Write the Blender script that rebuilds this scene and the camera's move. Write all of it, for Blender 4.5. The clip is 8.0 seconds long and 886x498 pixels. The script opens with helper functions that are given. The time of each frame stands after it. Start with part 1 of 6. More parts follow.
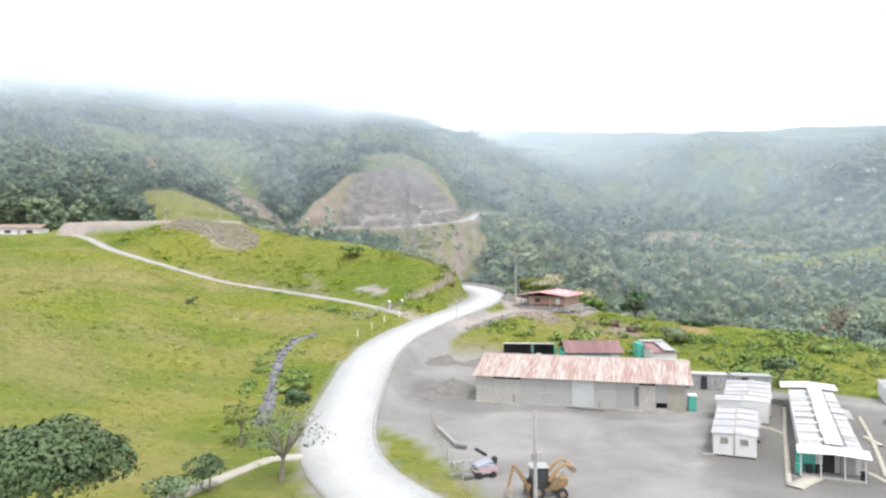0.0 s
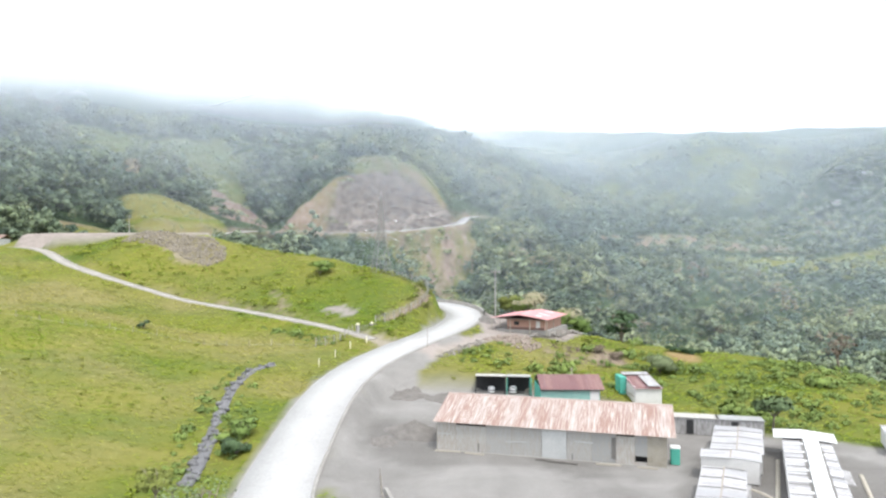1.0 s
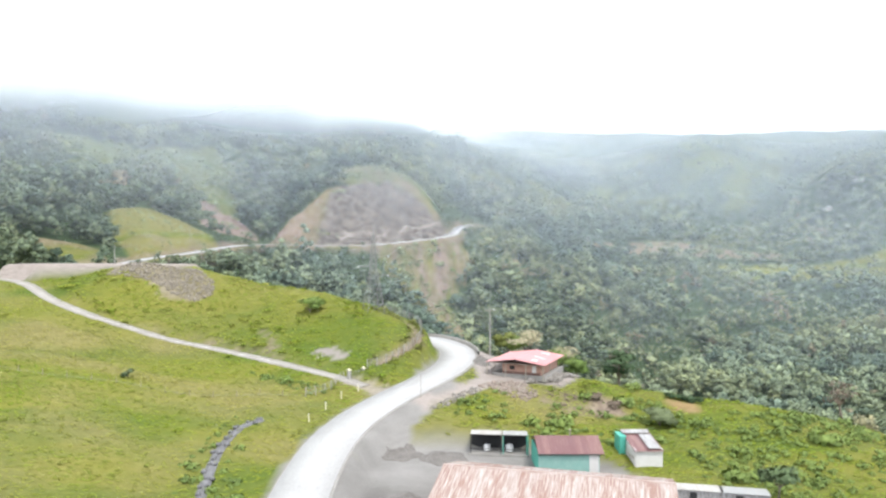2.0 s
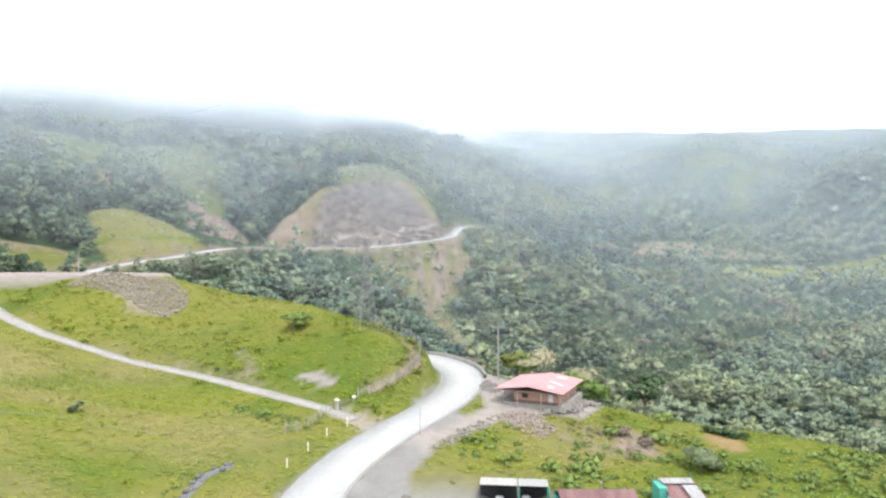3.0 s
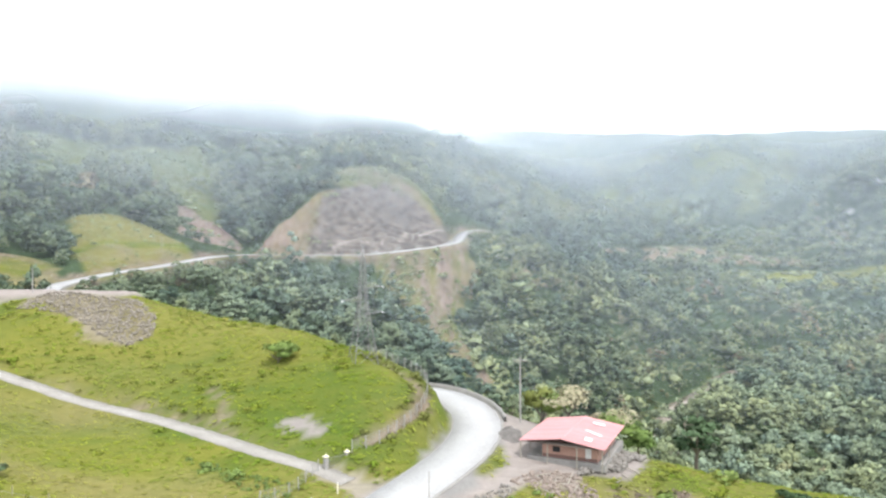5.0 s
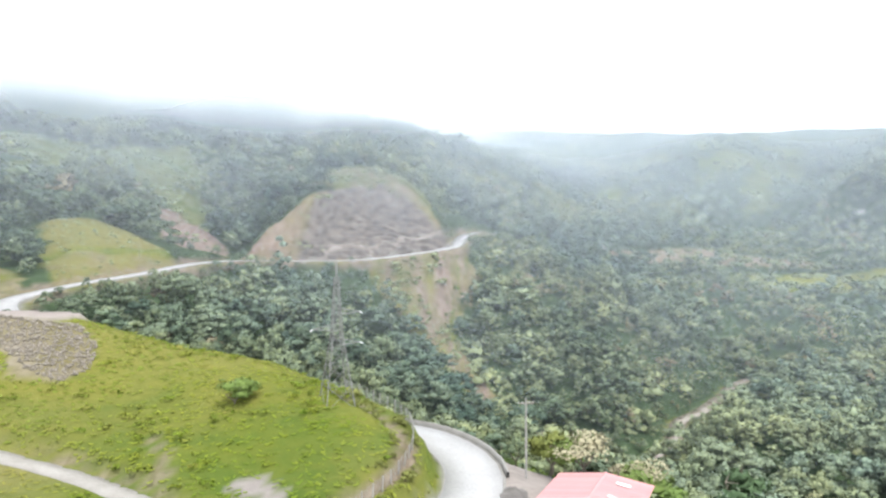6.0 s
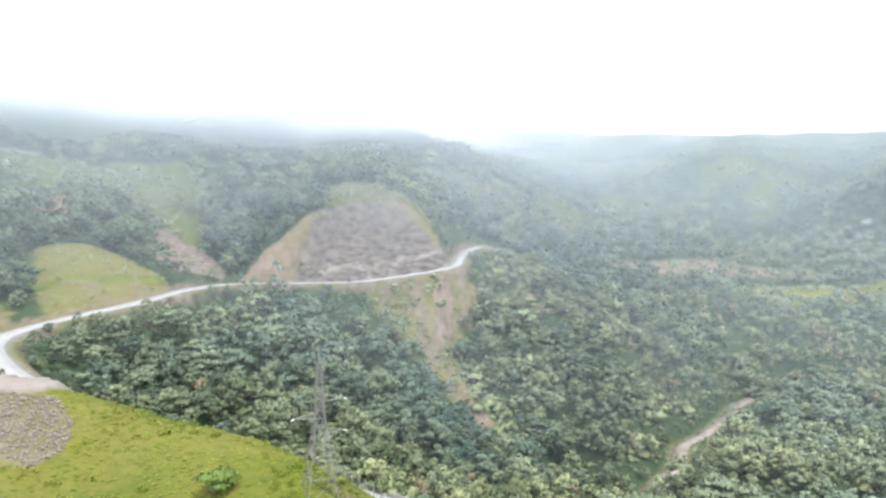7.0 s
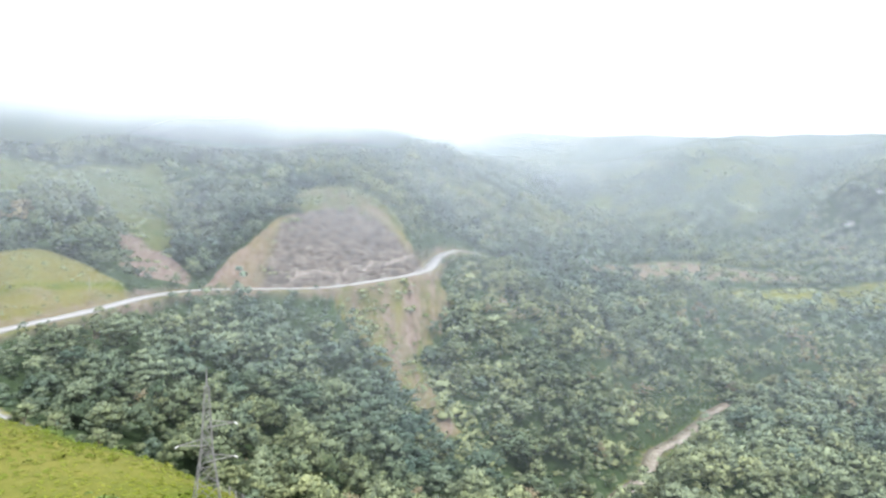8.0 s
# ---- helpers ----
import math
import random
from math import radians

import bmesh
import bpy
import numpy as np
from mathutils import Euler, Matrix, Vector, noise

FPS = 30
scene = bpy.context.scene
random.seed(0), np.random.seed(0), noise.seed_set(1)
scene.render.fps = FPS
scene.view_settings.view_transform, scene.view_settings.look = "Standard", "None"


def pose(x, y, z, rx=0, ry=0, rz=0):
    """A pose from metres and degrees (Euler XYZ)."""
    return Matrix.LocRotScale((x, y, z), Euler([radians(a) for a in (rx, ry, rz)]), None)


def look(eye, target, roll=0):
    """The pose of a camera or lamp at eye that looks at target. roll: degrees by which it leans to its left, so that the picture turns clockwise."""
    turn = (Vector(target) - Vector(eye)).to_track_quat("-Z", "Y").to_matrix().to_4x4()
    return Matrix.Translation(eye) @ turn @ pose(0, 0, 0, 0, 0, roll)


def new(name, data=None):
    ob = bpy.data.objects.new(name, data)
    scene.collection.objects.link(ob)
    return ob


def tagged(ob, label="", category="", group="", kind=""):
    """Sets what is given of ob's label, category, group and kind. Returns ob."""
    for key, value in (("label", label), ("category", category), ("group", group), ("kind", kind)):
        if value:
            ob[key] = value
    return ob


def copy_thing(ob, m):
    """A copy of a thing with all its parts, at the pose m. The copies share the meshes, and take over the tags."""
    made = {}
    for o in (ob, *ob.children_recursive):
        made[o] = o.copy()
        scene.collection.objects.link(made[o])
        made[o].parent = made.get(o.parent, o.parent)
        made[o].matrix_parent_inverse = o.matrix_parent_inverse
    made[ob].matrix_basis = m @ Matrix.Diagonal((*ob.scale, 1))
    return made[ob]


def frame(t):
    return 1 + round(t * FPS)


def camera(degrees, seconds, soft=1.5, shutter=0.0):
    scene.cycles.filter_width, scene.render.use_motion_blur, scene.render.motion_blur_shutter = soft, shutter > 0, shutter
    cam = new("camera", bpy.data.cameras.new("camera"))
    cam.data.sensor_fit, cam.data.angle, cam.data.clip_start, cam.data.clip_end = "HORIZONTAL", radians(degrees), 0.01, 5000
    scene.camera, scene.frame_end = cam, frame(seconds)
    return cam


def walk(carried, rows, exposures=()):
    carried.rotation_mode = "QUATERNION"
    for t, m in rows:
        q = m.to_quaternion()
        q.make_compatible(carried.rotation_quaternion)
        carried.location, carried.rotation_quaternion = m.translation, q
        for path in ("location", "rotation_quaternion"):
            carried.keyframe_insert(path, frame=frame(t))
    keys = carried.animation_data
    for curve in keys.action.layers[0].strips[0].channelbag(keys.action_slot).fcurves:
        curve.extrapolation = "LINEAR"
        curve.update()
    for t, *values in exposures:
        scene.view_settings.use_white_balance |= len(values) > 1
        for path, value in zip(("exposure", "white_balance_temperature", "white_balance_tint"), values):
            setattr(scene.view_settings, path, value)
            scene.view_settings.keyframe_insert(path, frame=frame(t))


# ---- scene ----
cam = camera(66.0, 8.0, 2.4)
PATH = [
    (0, (0.0, 0.01, 21.808), (0.003, 2.01, 21.817), -0.3),
    (0.5, (4.039, 6.045, 22.344), (4.049, 8.045, 22.351), -0.2),
    (1, (5.162, 9.795, 26.215), (5.174, 11.795, 26.22), -0.1),
    (1.5, (4.98, 9.645, 32.073), (5.004, 11.645, 32.073), -0.0),
    (1.7, (4.881, 10.399, 33.794), (4.91, 12.399, 33.796), 0.0),
    (2.8, (4.544, 28.398, 37.194), (4.588, 30.397, 37.182), -0.1),
    (3, (4.275, 32.384, 37.522), (4.318, 34.384, 37.519), -0.1),
    (3.5, (3.541, 40.163, 38.583), (3.585, 42.163, 38.584), -0.1),
    (4, (3.395, 44.757, 38.697), (3.435, 46.757, 38.704), -0.1),
    (4.2, (3.359, 46.193, 38.881), (3.397, 48.193, 38.875), -0.1),
    (5.5, (3.021, 64.126, 41.272), (3.058, 66.126, 41.279), -0.1),
    (6, (5.245, 75.367, 43.07), (5.278, 77.367, 43.072), -0.2),
    (6.5, (7.604, 80.522, 49.174), (7.627, 82.521, 49.177), -0.1),
    (7, (7.585, 80.41, 55.211), (7.607, 82.41, 55.209), -0.2),
    (7.5, (10.506, 81.218, 56.667), (10.53, 83.218, 56.664), -0.1),
    (8, (21.345, 84.591, 57.489), (21.382, 86.591, 57.489), -0.2),
]
walk(cam, [(t, look(eye, target, roll)) for t, eye, target, roll in PATH])


# ---- world, sun, exposure ----
scene.view_settings.exposure = 1.0
world = bpy.data.worlds.new("overcast_sky")
scene.world = world
world.use_nodes = True
wn, wl = world.node_tree.nodes, world.node_tree.links
sky = wn.new("ShaderNodeTexSky")
sky.sky_type, sky.sun_disc = "NISHITA", False
sky.sun_elevation, sky.sun_rotation = radians(62), radians(150)
cloudy = wn.new("ShaderNodeMixRGB")
cloudy.inputs[0].default_value = 0.85
cloudy.inputs[2].default_value = (10.7, 11.2, 11.9, 1)
wl.new(sky.outputs[0], cloudy.inputs[1])
wl.new(cloudy.outputs[0], wn["Background"].inputs[0])
wn["Background"].inputs[1].default_value = 0.104
sun = new("sun", bpy.data.lights.new("sun", "SUN"))
sun.data.energy, sun.data.angle, sun.data.color = 2.0, radians(14), (1.0, 0.97, 0.92)
sun.matrix_world = look((0, 0, 300), (-70, 120, 0))


# ---- materials ----
def nodes_of(name):
    m = bpy.data.materials.new(name)
    m.use_nodes = True
    t = m.node_tree
    return m, t, t.nodes["Principled BSDF"]


def ramp_between(t, fac, a, b, lo=0.35, hi=0.65):
    r = t.nodes.new("ShaderNodeValToRGB")
    r.color_ramp.elements[0].position, r.color_ramp.elements[1].position = lo, hi
    r.color_ramp.elements[0].color, r.color_ramp.elements[1].color = (*a, 1), (*b, 1)
    t.links.new(fac, r.inputs[0])
    return r.outputs[0]


def noise_of(t, scale, detail=4.0, rough=0.6, coords=None, distortion=0.0):
    n = t.nodes.new("ShaderNodeTexNoise")
    n.inputs["Scale"].default_value, n.inputs["Detail"].default_value = scale, detail
    n.inputs["Roughness"].default_value, n.inputs["Distortion"].default_value = rough, distortion
    if coords is None:
        g = t.nodes.new("ShaderNodeNewGeometry")
        coords = g.outputs["Position"]
    t.links.new(coords, n.inputs["Vector"])
    return n.outputs["Fac"]


def mixed(t, fac, a, b, how="MIX"):
    m = t.nodes.new("ShaderNodeMixRGB")
    m.blend_type = how
    for i, v in ((0, fac), (1, a), (2, b)):
        if isinstance(v, (int, float)):
            m.inputs[i].default_value = v
        elif isinstance(v, tuple):
            m.inputs[i].default_value = (*v, 1)
        else:
            t.links.new(v, m.inputs[i])
    return m.outputs[0]


def bumped(t, bsdf, fac, strength, distance):
    b = t.nodes.new("ShaderNodeBump")
    b.inputs["Strength"].default_value, b.inputs["Distance"].default_value = strength, distance
    t.links.new(fac, b.inputs["Height"])
    t.links.new(b.outputs[0], bsdf.inputs["Normal"])


def attribute_of(t, name):
    a = t.nodes.new("ShaderNodeAttribute")
    a.attribute_name = name
    return a


def plain(name, a, b, scale=1.5, fine=12.0, rough=0.8, metal=0.0, bump=0.2, depth=0.02, own=False):
    """A surface that drifts between two colours at a coarse and a fine scale."""
    m, t, p = nodes_of(name)
    coords = None
    if own:
        coords = t.nodes.new("ShaderNodeTexCoord").outputs["Object"]
    big = noise_of(t, scale, 5, 0.65, coords)
    small = noise_of(t, fine, 6, 0.7, coords)
    c = ramp_between(t, big, a, b, 0.3, 0.7)
    c = mixed(t, 0.35, c, ramp_between(t, small, tuple(v * 0.7 for v in a), tuple(min(1, v * 1.15) for v in b), 0.3, 0.7))
    t.links.new(c, p.inputs["Base Color"])
    p.inputs["Roughness"].default_value, p.inputs["Metallic"].default_value = rough, metal
    bumped(t, p, small, bump, depth)
    return m


# ---- lie of the land ----
def smooth(v, a, b):
    k = np.clip((np.asarray(v, float) - a) / (b - a), 0, 1)
    return k * k * (3 - 2 * k)


def bent(points, step):
    """A smooth line through a few places, cut into even steps."""
    p = np.array(points, float)
    p = np.vstack((2 * p[0] - p[1], p, 2 * p[-1] - p[-2]))
    out = []
    for a, b, c, d in zip(p[:-3], p[1:-2], p[2:-1], p[3:]):
        n = max(2, int(np.linalg.norm(c - b) / step))
        for u in np.arange(n) / n:
            out.append(0.5 * (2 * b + (c - a) * u + (2 * a - 5 * b + 4 * c - d) * u * u + (3 * b - a - 3 * c + d) * u ** 3))
    out.append(p[-2])
    return np.array(out)


def beside(x, y, line):
    """Distance to a line in plan, and the line's height at the nearest place."""
    x, y = np.asarray(x, float), np.asarray(y, float)
    best, high = np.full(x.shape, 1e9), np.zeros(x.shape)
    for a, b in zip(line[:-1], line[1:]):
        u = b - a
        s = np.clip(((x - a[0]) * u[0] + (y - a[1]) * u[1]) / (u[0] ** 2 + u[1] ** 2 + 1e-9), 0, 1)
        d = np.hypot(x - a[0] - s * u[0], y - a[1] - s * u[1])
        near = d < best
        best, high = np.where(near, d, best), np.where(near, a[2] + s * u[2], high)
    return best, high


HIGHWAY = bent([(96, -78, 0.0), (58, -28, 0.0), (28, 12, 0.0), (10, 38, 0.0), (-4.9, 60, 0.0), (-9.4, 68.5, 0.0), (-11.6, 76, 0.1), (-12.8, 86, 0.5), (-12.9, 98, 1.6), (-12.6, 112, 3.0),
                (-11.2, 124, 4.4), (-8.4, 132.5, 5.7), (-5, 139, 6.7), (-1.0, 145, 7.7), (3.6, 151, 8.8), (8.2, 159, 9.8), (10.7, 167, 10.7),
                (10.8, 175, 11.5), (7.8, 182.5, 12.2), (1.8, 190, 12.4), (-9, 204, 10.6)], 3.0)
BACK_ROAD = bent([(-9, 204, 10.6), (-34, 223, 10.5), (-72, 240, 16.5), (-106, 262, 23.5), (-126, 288, 27), (-128, 308, 29), (-121, 324, 31.4), (-115, 340, 32.8),
                  (-110, 362, 34.5), (-104, 390, 37), (-93, 417, 38), (-74, 432, 37.6), (-50, 437, 37.4), (-30, 442, 38), (-8, 458, 40.4), (10, 472, 42.8),
                  (20, 494, 45.4), (23, 526, 48.5), (29, 566, 53), (41, 600, 56), (56, 612, 55)], 6.0)
TRACK = bent([(-4, 147, 7.2), (-12.5, 152.5, 9.0), (-20.8, 155, 10.6), (-30, 160, 11.7), (-39, 165.5, 12.6), (-48, 169, 13.7), (-56, 171, 15),
              (-65, 173, 17.3), (-77, 176, 20.4), (-90, 185, 23.2), (-103, 195, 26.8), (-122, 206, 27.6), (-150, 220, 28.5)], 4.0)
RIVER = bent([(80, 340, -56), (95, 368, -54), (102, 383, -53), (112, 396, -52.5), (124, 411, -52), (134, 433, -52), (142, 450, -51.5), (158, 465, -51), (177, 488, -50), (192, 506, -49), (214, 528, -45), (300, 556, -36), (400, 600, -24), (560, 660, -8)], 12.0)

LANDFORMS = {
    "knoll_crest": [(-150, 214, 31), (-110, 206, 32.6), (-75, 202, 32.7), (-58, 203, 30.6), (-45, 202, 27.3), (-30, 196, 25), (-21, 191, 23.6), (-15, 184, 22.4), (-7, 176, 20.6), (0, 168, 18.2), (1, 176, 17.6)],
    "knoll_back": [(-140, 240, 24), (-80, 226, 19), (-42, 209, 22), (-17, 196, 20.6), (-8.5, 192, 18.4), (-5, 185, 18.8), (-1.5, 183.5, 17.6), (2.5, 176, 16.8)],
    "knoll_foot": [(-62, 180, 20), (-40, 174, 16), (-20, 163, 13), (-7, 155, 11)],
    "field": [(-52, 143, 11), (-38, 128, 5.5), (-26, 112, 2.6), (-24, 92, 0.6), (-28, 70, 0.0)],
    "field_west": [(-130, 190, 26), (-100, 165, 20.5), (-80, 135, 13.5), (-70, 105, 8.5), (-60, 75, 4.5), (-60, 40, 3)],
    "far_field": [(-170, 160, 27), (-160, 100, 19), (-150, 40, 12)],
    "yard": [(0, 50, 0), (0, 75, 0), (15, 95, 0), (30, 60, 0), (36, 90, 0), (50, 70, -0.3), (60, 92, 0), (0, 108, 0.8), (14, 112, 0.9), (45, 108, 0.6), (28, 118, 1.2)],
    "shelf": [(6, 128, 3.4), (20, 128, 3.2), (35, 128, 3.2), (12, 141, 6.2), (28, 143, 5.8), (42, 146, 4)],
    "house_bench": [(19, 152, 8.6), (22, 163, 9.2), (34, 160, 8.6), (20, 176, 10.8)],
    "spur": [(39, 160, 7.4), (46, 159, 6.2), (53, 157, 5.3), (61, 155, 4.4), (70, 150, 4.2), (84, 141, 2.6), (105, 128, -2.5), (150, 110, -14), (230, 80, -22)],
    "spur_near": [(58, 120, 1.0), (75, 108, 0.0), (80, 80, -0.5), (120, 60, -6), (60, 40, -0.5)],
    "spur_back": [(25, 188, 4), (44, 172, 1.5), (40, 182, -2), (58, 168, -3), (70, 176, -10), (110, 162, -18), (170, 150, -26)],
    "ravine": [(-90, 280, 14), (-50, 270, 4), (-10, 260, -10), (25, 255, -22), (58, 270, -34)],
    "south_rim": [(122, 395, -49), (144, 417, -47.5), (165, 440, -46.5), (190, 462, -44), (215, 490, -41)],
    "south_shoulder": [(78, 314, -46), (92, 335, -47), (108, 345, -37), (125, 352, -35), (142, 362, -36)],
    "wood_slope": [(-80, 340, 16), (-40, 330, 0), (0, 325, -16), (35, 330, -34), (65, 345, -50)],
    "wood_mid": [(-84, 372, 19), (-70, 408, 24), (-50, 420, 24), (-30, 402, 10), (-16, 436, 24), (-2, 398, -9), (30, 380, -26), (66, 374, -45)],
    "slide": [(12, 455, 34), (26, 442, 8), (30, 415, -9), (31, 380, -25)],
    "north_bank": [(56, 463, 9), (82, 425, -20), (108, 477, 2), (150, 510, -8), (176, 559, -2), (271, 587, -5), (360, 640, 0)],
    "north_upper": [(60, 540, 38), (120, 600, 22), (200, 650, 14), (292, 701, 15), (380, 720, 12)],
    "bench": [(90, 650, 48), (180, 720, 40), (282, 766, 42), (400, 800, 38), (466, 838, 60)],
    "south_bank": [(125, 330, -50), (209, 415, -50), (260, 460, -47), (262, 520, -36), (330, 520, -30), (420, 520, -22)],
    "south_hill": [(160, 240, -38), (260, 330, -44), (380, 400, -28), (520, 480, -5), (420, 250, -30)],
    "cut_foot": [(-90, 434, 39), (-70, 442, 38.6), (-50, 446, 39), (-30, 452, 40), (-12, 467, 42), (8, 483, 44.6)],
    "cut_top": [(-83, 447, 57), (-66, 464, 73), (-58, 488, 83), (-38, 501, 89), (-14, 504, 87), (3, 501, 69), (16, 497, 54)],
    "cut_hill": [(-34, 514, 97), (-62, 500, 88), (-40, 545, 100), (-30, 600, 112), (0, 560, 84), (44, 656, 70)],
    "gully": [(-98, 436, 40), (-102, 462, 48), (-108, 500, 62), (-112, 560, 86)],
    "slip": [(-106, 424, 42), (-124, 448, 57), (-132, 440, 52)],
    "mound": [(-159, 386, 61), (-150, 390, 61), (-136, 388, 52), (-120, 382, 42), (-142, 350, 43), (-154, 366, 54)],
    "behind_mound": [(-188, 415, 68), (-150, 459, 74), (-150, 420, 58), (-190, 370, 58), (-170, 330, 44), (-150, 310, 33), (-190, 280, 38)],
    "left_ridge": [(-330, 470, 112), (-239, 490, 108), (-210, 505, 101), (-189, 518, 104), (-160, 540, 98)],
    "left_height": [(-420, 330, 110), (-520, 560, 190), (-300, 640, 175), (-150, 680, 165), (-60, 760, 165), (60, 900, 160), (110, 1060, 168), (170, 1210, 188)],
    "valley_head": [(160, 860, 86), (287, 975, 74), (200, 1150, 130)],
    "pale_spur": [(432, 1425, 245), (478, 1305, 225), (488, 1175, 186), (490, 1075, 150), (486, 975, 108), (460, 905, 70)],
    "spur_valley": [(246, 1228, 150), (273, 1077, 104), (400, 1090, 122), (560, 1060, 128)],
    "right_wood": [(598, 894, 168), (531, 874, 152), (485, 862, 116), (446, 838, 66), (620, 760, 96)],
    "right_heights": [(646, 1223, 172), (763, 1322, 244), (900, 900, 190), (300, 1380, 200)],
    "mound_bench": [(-146, 350, 37.5), (-131, 367, 41), (-118, 385, 44)],
}
OUTER = [(-900, 300, 200), (-900, 1100, 300), (0, 1500, 260), (900, 1500, 280), (1400, 1000, 220), (1200, 400, 90), (900, 0, 20), (300, -300, -20), (-200, -250, 20), (-700, -100, 70)]
spots = [np.array(OUTER, float), HIGHWAY[::3], BACK_ROAD[::3], TRACK[::3], RIVER]
for form in LANDFORMS.values():
    spots.append(np.array(form, float))
spots = np.vstack(spots)
_, first = np.unique(spots[:, :2].round(0), axis=0, return_index=True)
spots = spots[np.sort(first)]


def bend(d2):
    return np.sqrt(d2 + 64.0)


n_spots = len(spots)
system = np.zeros((n_spots + 3, n_spots + 3))
system[:n_spots, :n_spots] = bend(((spots[:, None, :2] - spots[None, :, :2]) ** 2).sum(-1)) + 1.5 * np.eye(n_spots) * -1
system[:n_spots, n_spots:] = np.c_[np.ones(n_spots), spots[:, :2] / 500]
system[n_spots:, :n_spots] = system[:n_spots, n_spots:].T
weights = np.linalg.solve(system, np.r_[spots[:, 2], 0, 0, 0])


def ripple(x, y, size, seed=0.0):
    """Cheap smooth waves, about -1 to 1."""
    a = np.sin(x / size + 1.3 * seed + 1.7 * np.sin(y / size * 0.6 + seed)) + np.sin(y / size * 0.9 - 0.7 * seed + 1.5 * np.sin(x / size * 0.8))
    b = np.sin((x + y) / size * 1.9 + seed) * np.sin((x - 1.3 * y) / size * 1.6 - seed)
    return (a + b) / 2.6


YARD = bent([(2, 40, 0), (2, 78, 0), (-4, 92, 0.2), (-2, 108, 0.5), (12, 112, 0.6), (40, 100, 0), (58, 88, 0), (60, 60, 0), (30, 40, 0)], 6.0)
GROOVE = bent([(-9, 182, 0), (-4.7, 177.9, 0), (-0.8, 173.8, 0), (1.4, 170.3, 0), (1.9, 166.7, 0), (0.4, 163.3, 0), (-2.3, 160.8, 0), (-6.4, 157.6, 0)], 2.0)


def in_yard(x, y):
    """1 on the gravel yard, soft at its edge."""
    wobble = 1.6 * ripple(x, y, 5.0, 2.0)
    a = smooth(x - (2.0 - 0.10 * (y - 40) + wobble), -1.2, 1.2) * smooth(y, -60, -40)
    left = smooth(np.asarray(x, float) - np.where(y < 86, np.interp(y, [40, 60, 70, 79, 86], [12, 3.5, 0.5, -3.5, -8.5]), np.interp(y, [86, 110, 127, 131], [-8.6, -9, -6.5, -2])) + 0.5 * wobble, -0.6, 0.8)
    back = 1 - smooth(np.asarray(y, float) - np.interp(x, [-8, 2, 10, 20, 24, 34, 37, 48, 70], [131, 131, 130.5, 130, 127, 122, 113, 106, 98]) + wobble, -1.5, 1.5)
    right = 1 - smooth(np.asarray(x, float) + wobble, 66, 70)
    return left * back * right * smooth(y, 0, 8)


def land(x, y):
    """Height of the ground."""
    x, y = np.asarray(x, float), np.asarray(y, float)
    shape = x.shape
    q = np.c_[x.ravel(), y.ravel()]
    h = np.empty(len(q))
    for i in range(0, len(q), 20000):
        c = q[i:i + 20000]
        d2 = ((c[:, None, :] - spots[None, :, :2]) ** 2).sum(-1)
        h[i:i + 20000] = bend(d2) @ weights[:n_spots] + np.c_[np.ones(len(c)), c / 500] @ weights[n_spots:]
    h = h.reshape(shape)
    far = smooth(y, 180, 420)
    h = h + far * (3.0 * ripple(x, y, 34, 1.0) + 1.6 * ripple(x, y, 13, 4.0)) + smooth(y, 700, 1100) * 16 * ripple(x, y, 95, 3.0)
    h = h + far * 4.0 * ripple(x, y * 0.8, 27, 6.0) * smooth(x - 0.25 * (y - 430), 34, 70) * (1 - smooth(y, 600, 760))
    h = h + (1 - far) * (0.42 * ripple(x, y, 7.0, 5.0) + 0.24 * ripple(x * 0.7, y, 2.6, 6.0))
    h = h - 1.05 * (1 - smooth(beside(x, y, GROOVE)[0], 0.3, 1.9))
    h = np.where(inside(x, y, PLATFORM), 31.3, h)
    yard = in_yard(x, y)
    h = h * (1 - yard) + yard * (0.05 * ripple(x, y, 3.0, 7.0) + np.clip((y - 100) * 0.05, 0, 1.4))
    d, z = beside(x, y, BACK_ROAD)
    k = smooth(d, 4.8, 11)
    h = h * k + (z - 0.12) * (1 - k)
    d, z = beside(x, y, TRACK)
    k = smooth(d, 1.9, 4.2)
    h = h * k + (z - 0.06) * (1 - k)
    d, z = beside(x, y, HIGHWAY)
    k = smooth(d, 4.6, 7.4)
    h = h * k + (z - 0.16) * (1 - k)
    d, z = beside(x, y, RIVER)
    k = smooth(d, 5.5, 14)
    return np.minimum(h, h * k + (z - 1.0) * (1 - k))


def ground_at(x, y):
    return float(land(np.array([x]), np.array([y]))[0])


def inside(x, y, corners):
    """Whether places lie in a plan outline."""
    x, y = np.asarray(x, float), np.asarray(y, float)
    hit = np.zeros(x.shape, bool)
    for (ax, ay), (bx, by) in zip(corners, corners[1:] + corners[:1]):
        hit ^= ((ay > y) != (by > y)) & (x < (bx - ax) * (y - ay) / (by - ay + 1e-12) + ax)
    return hit


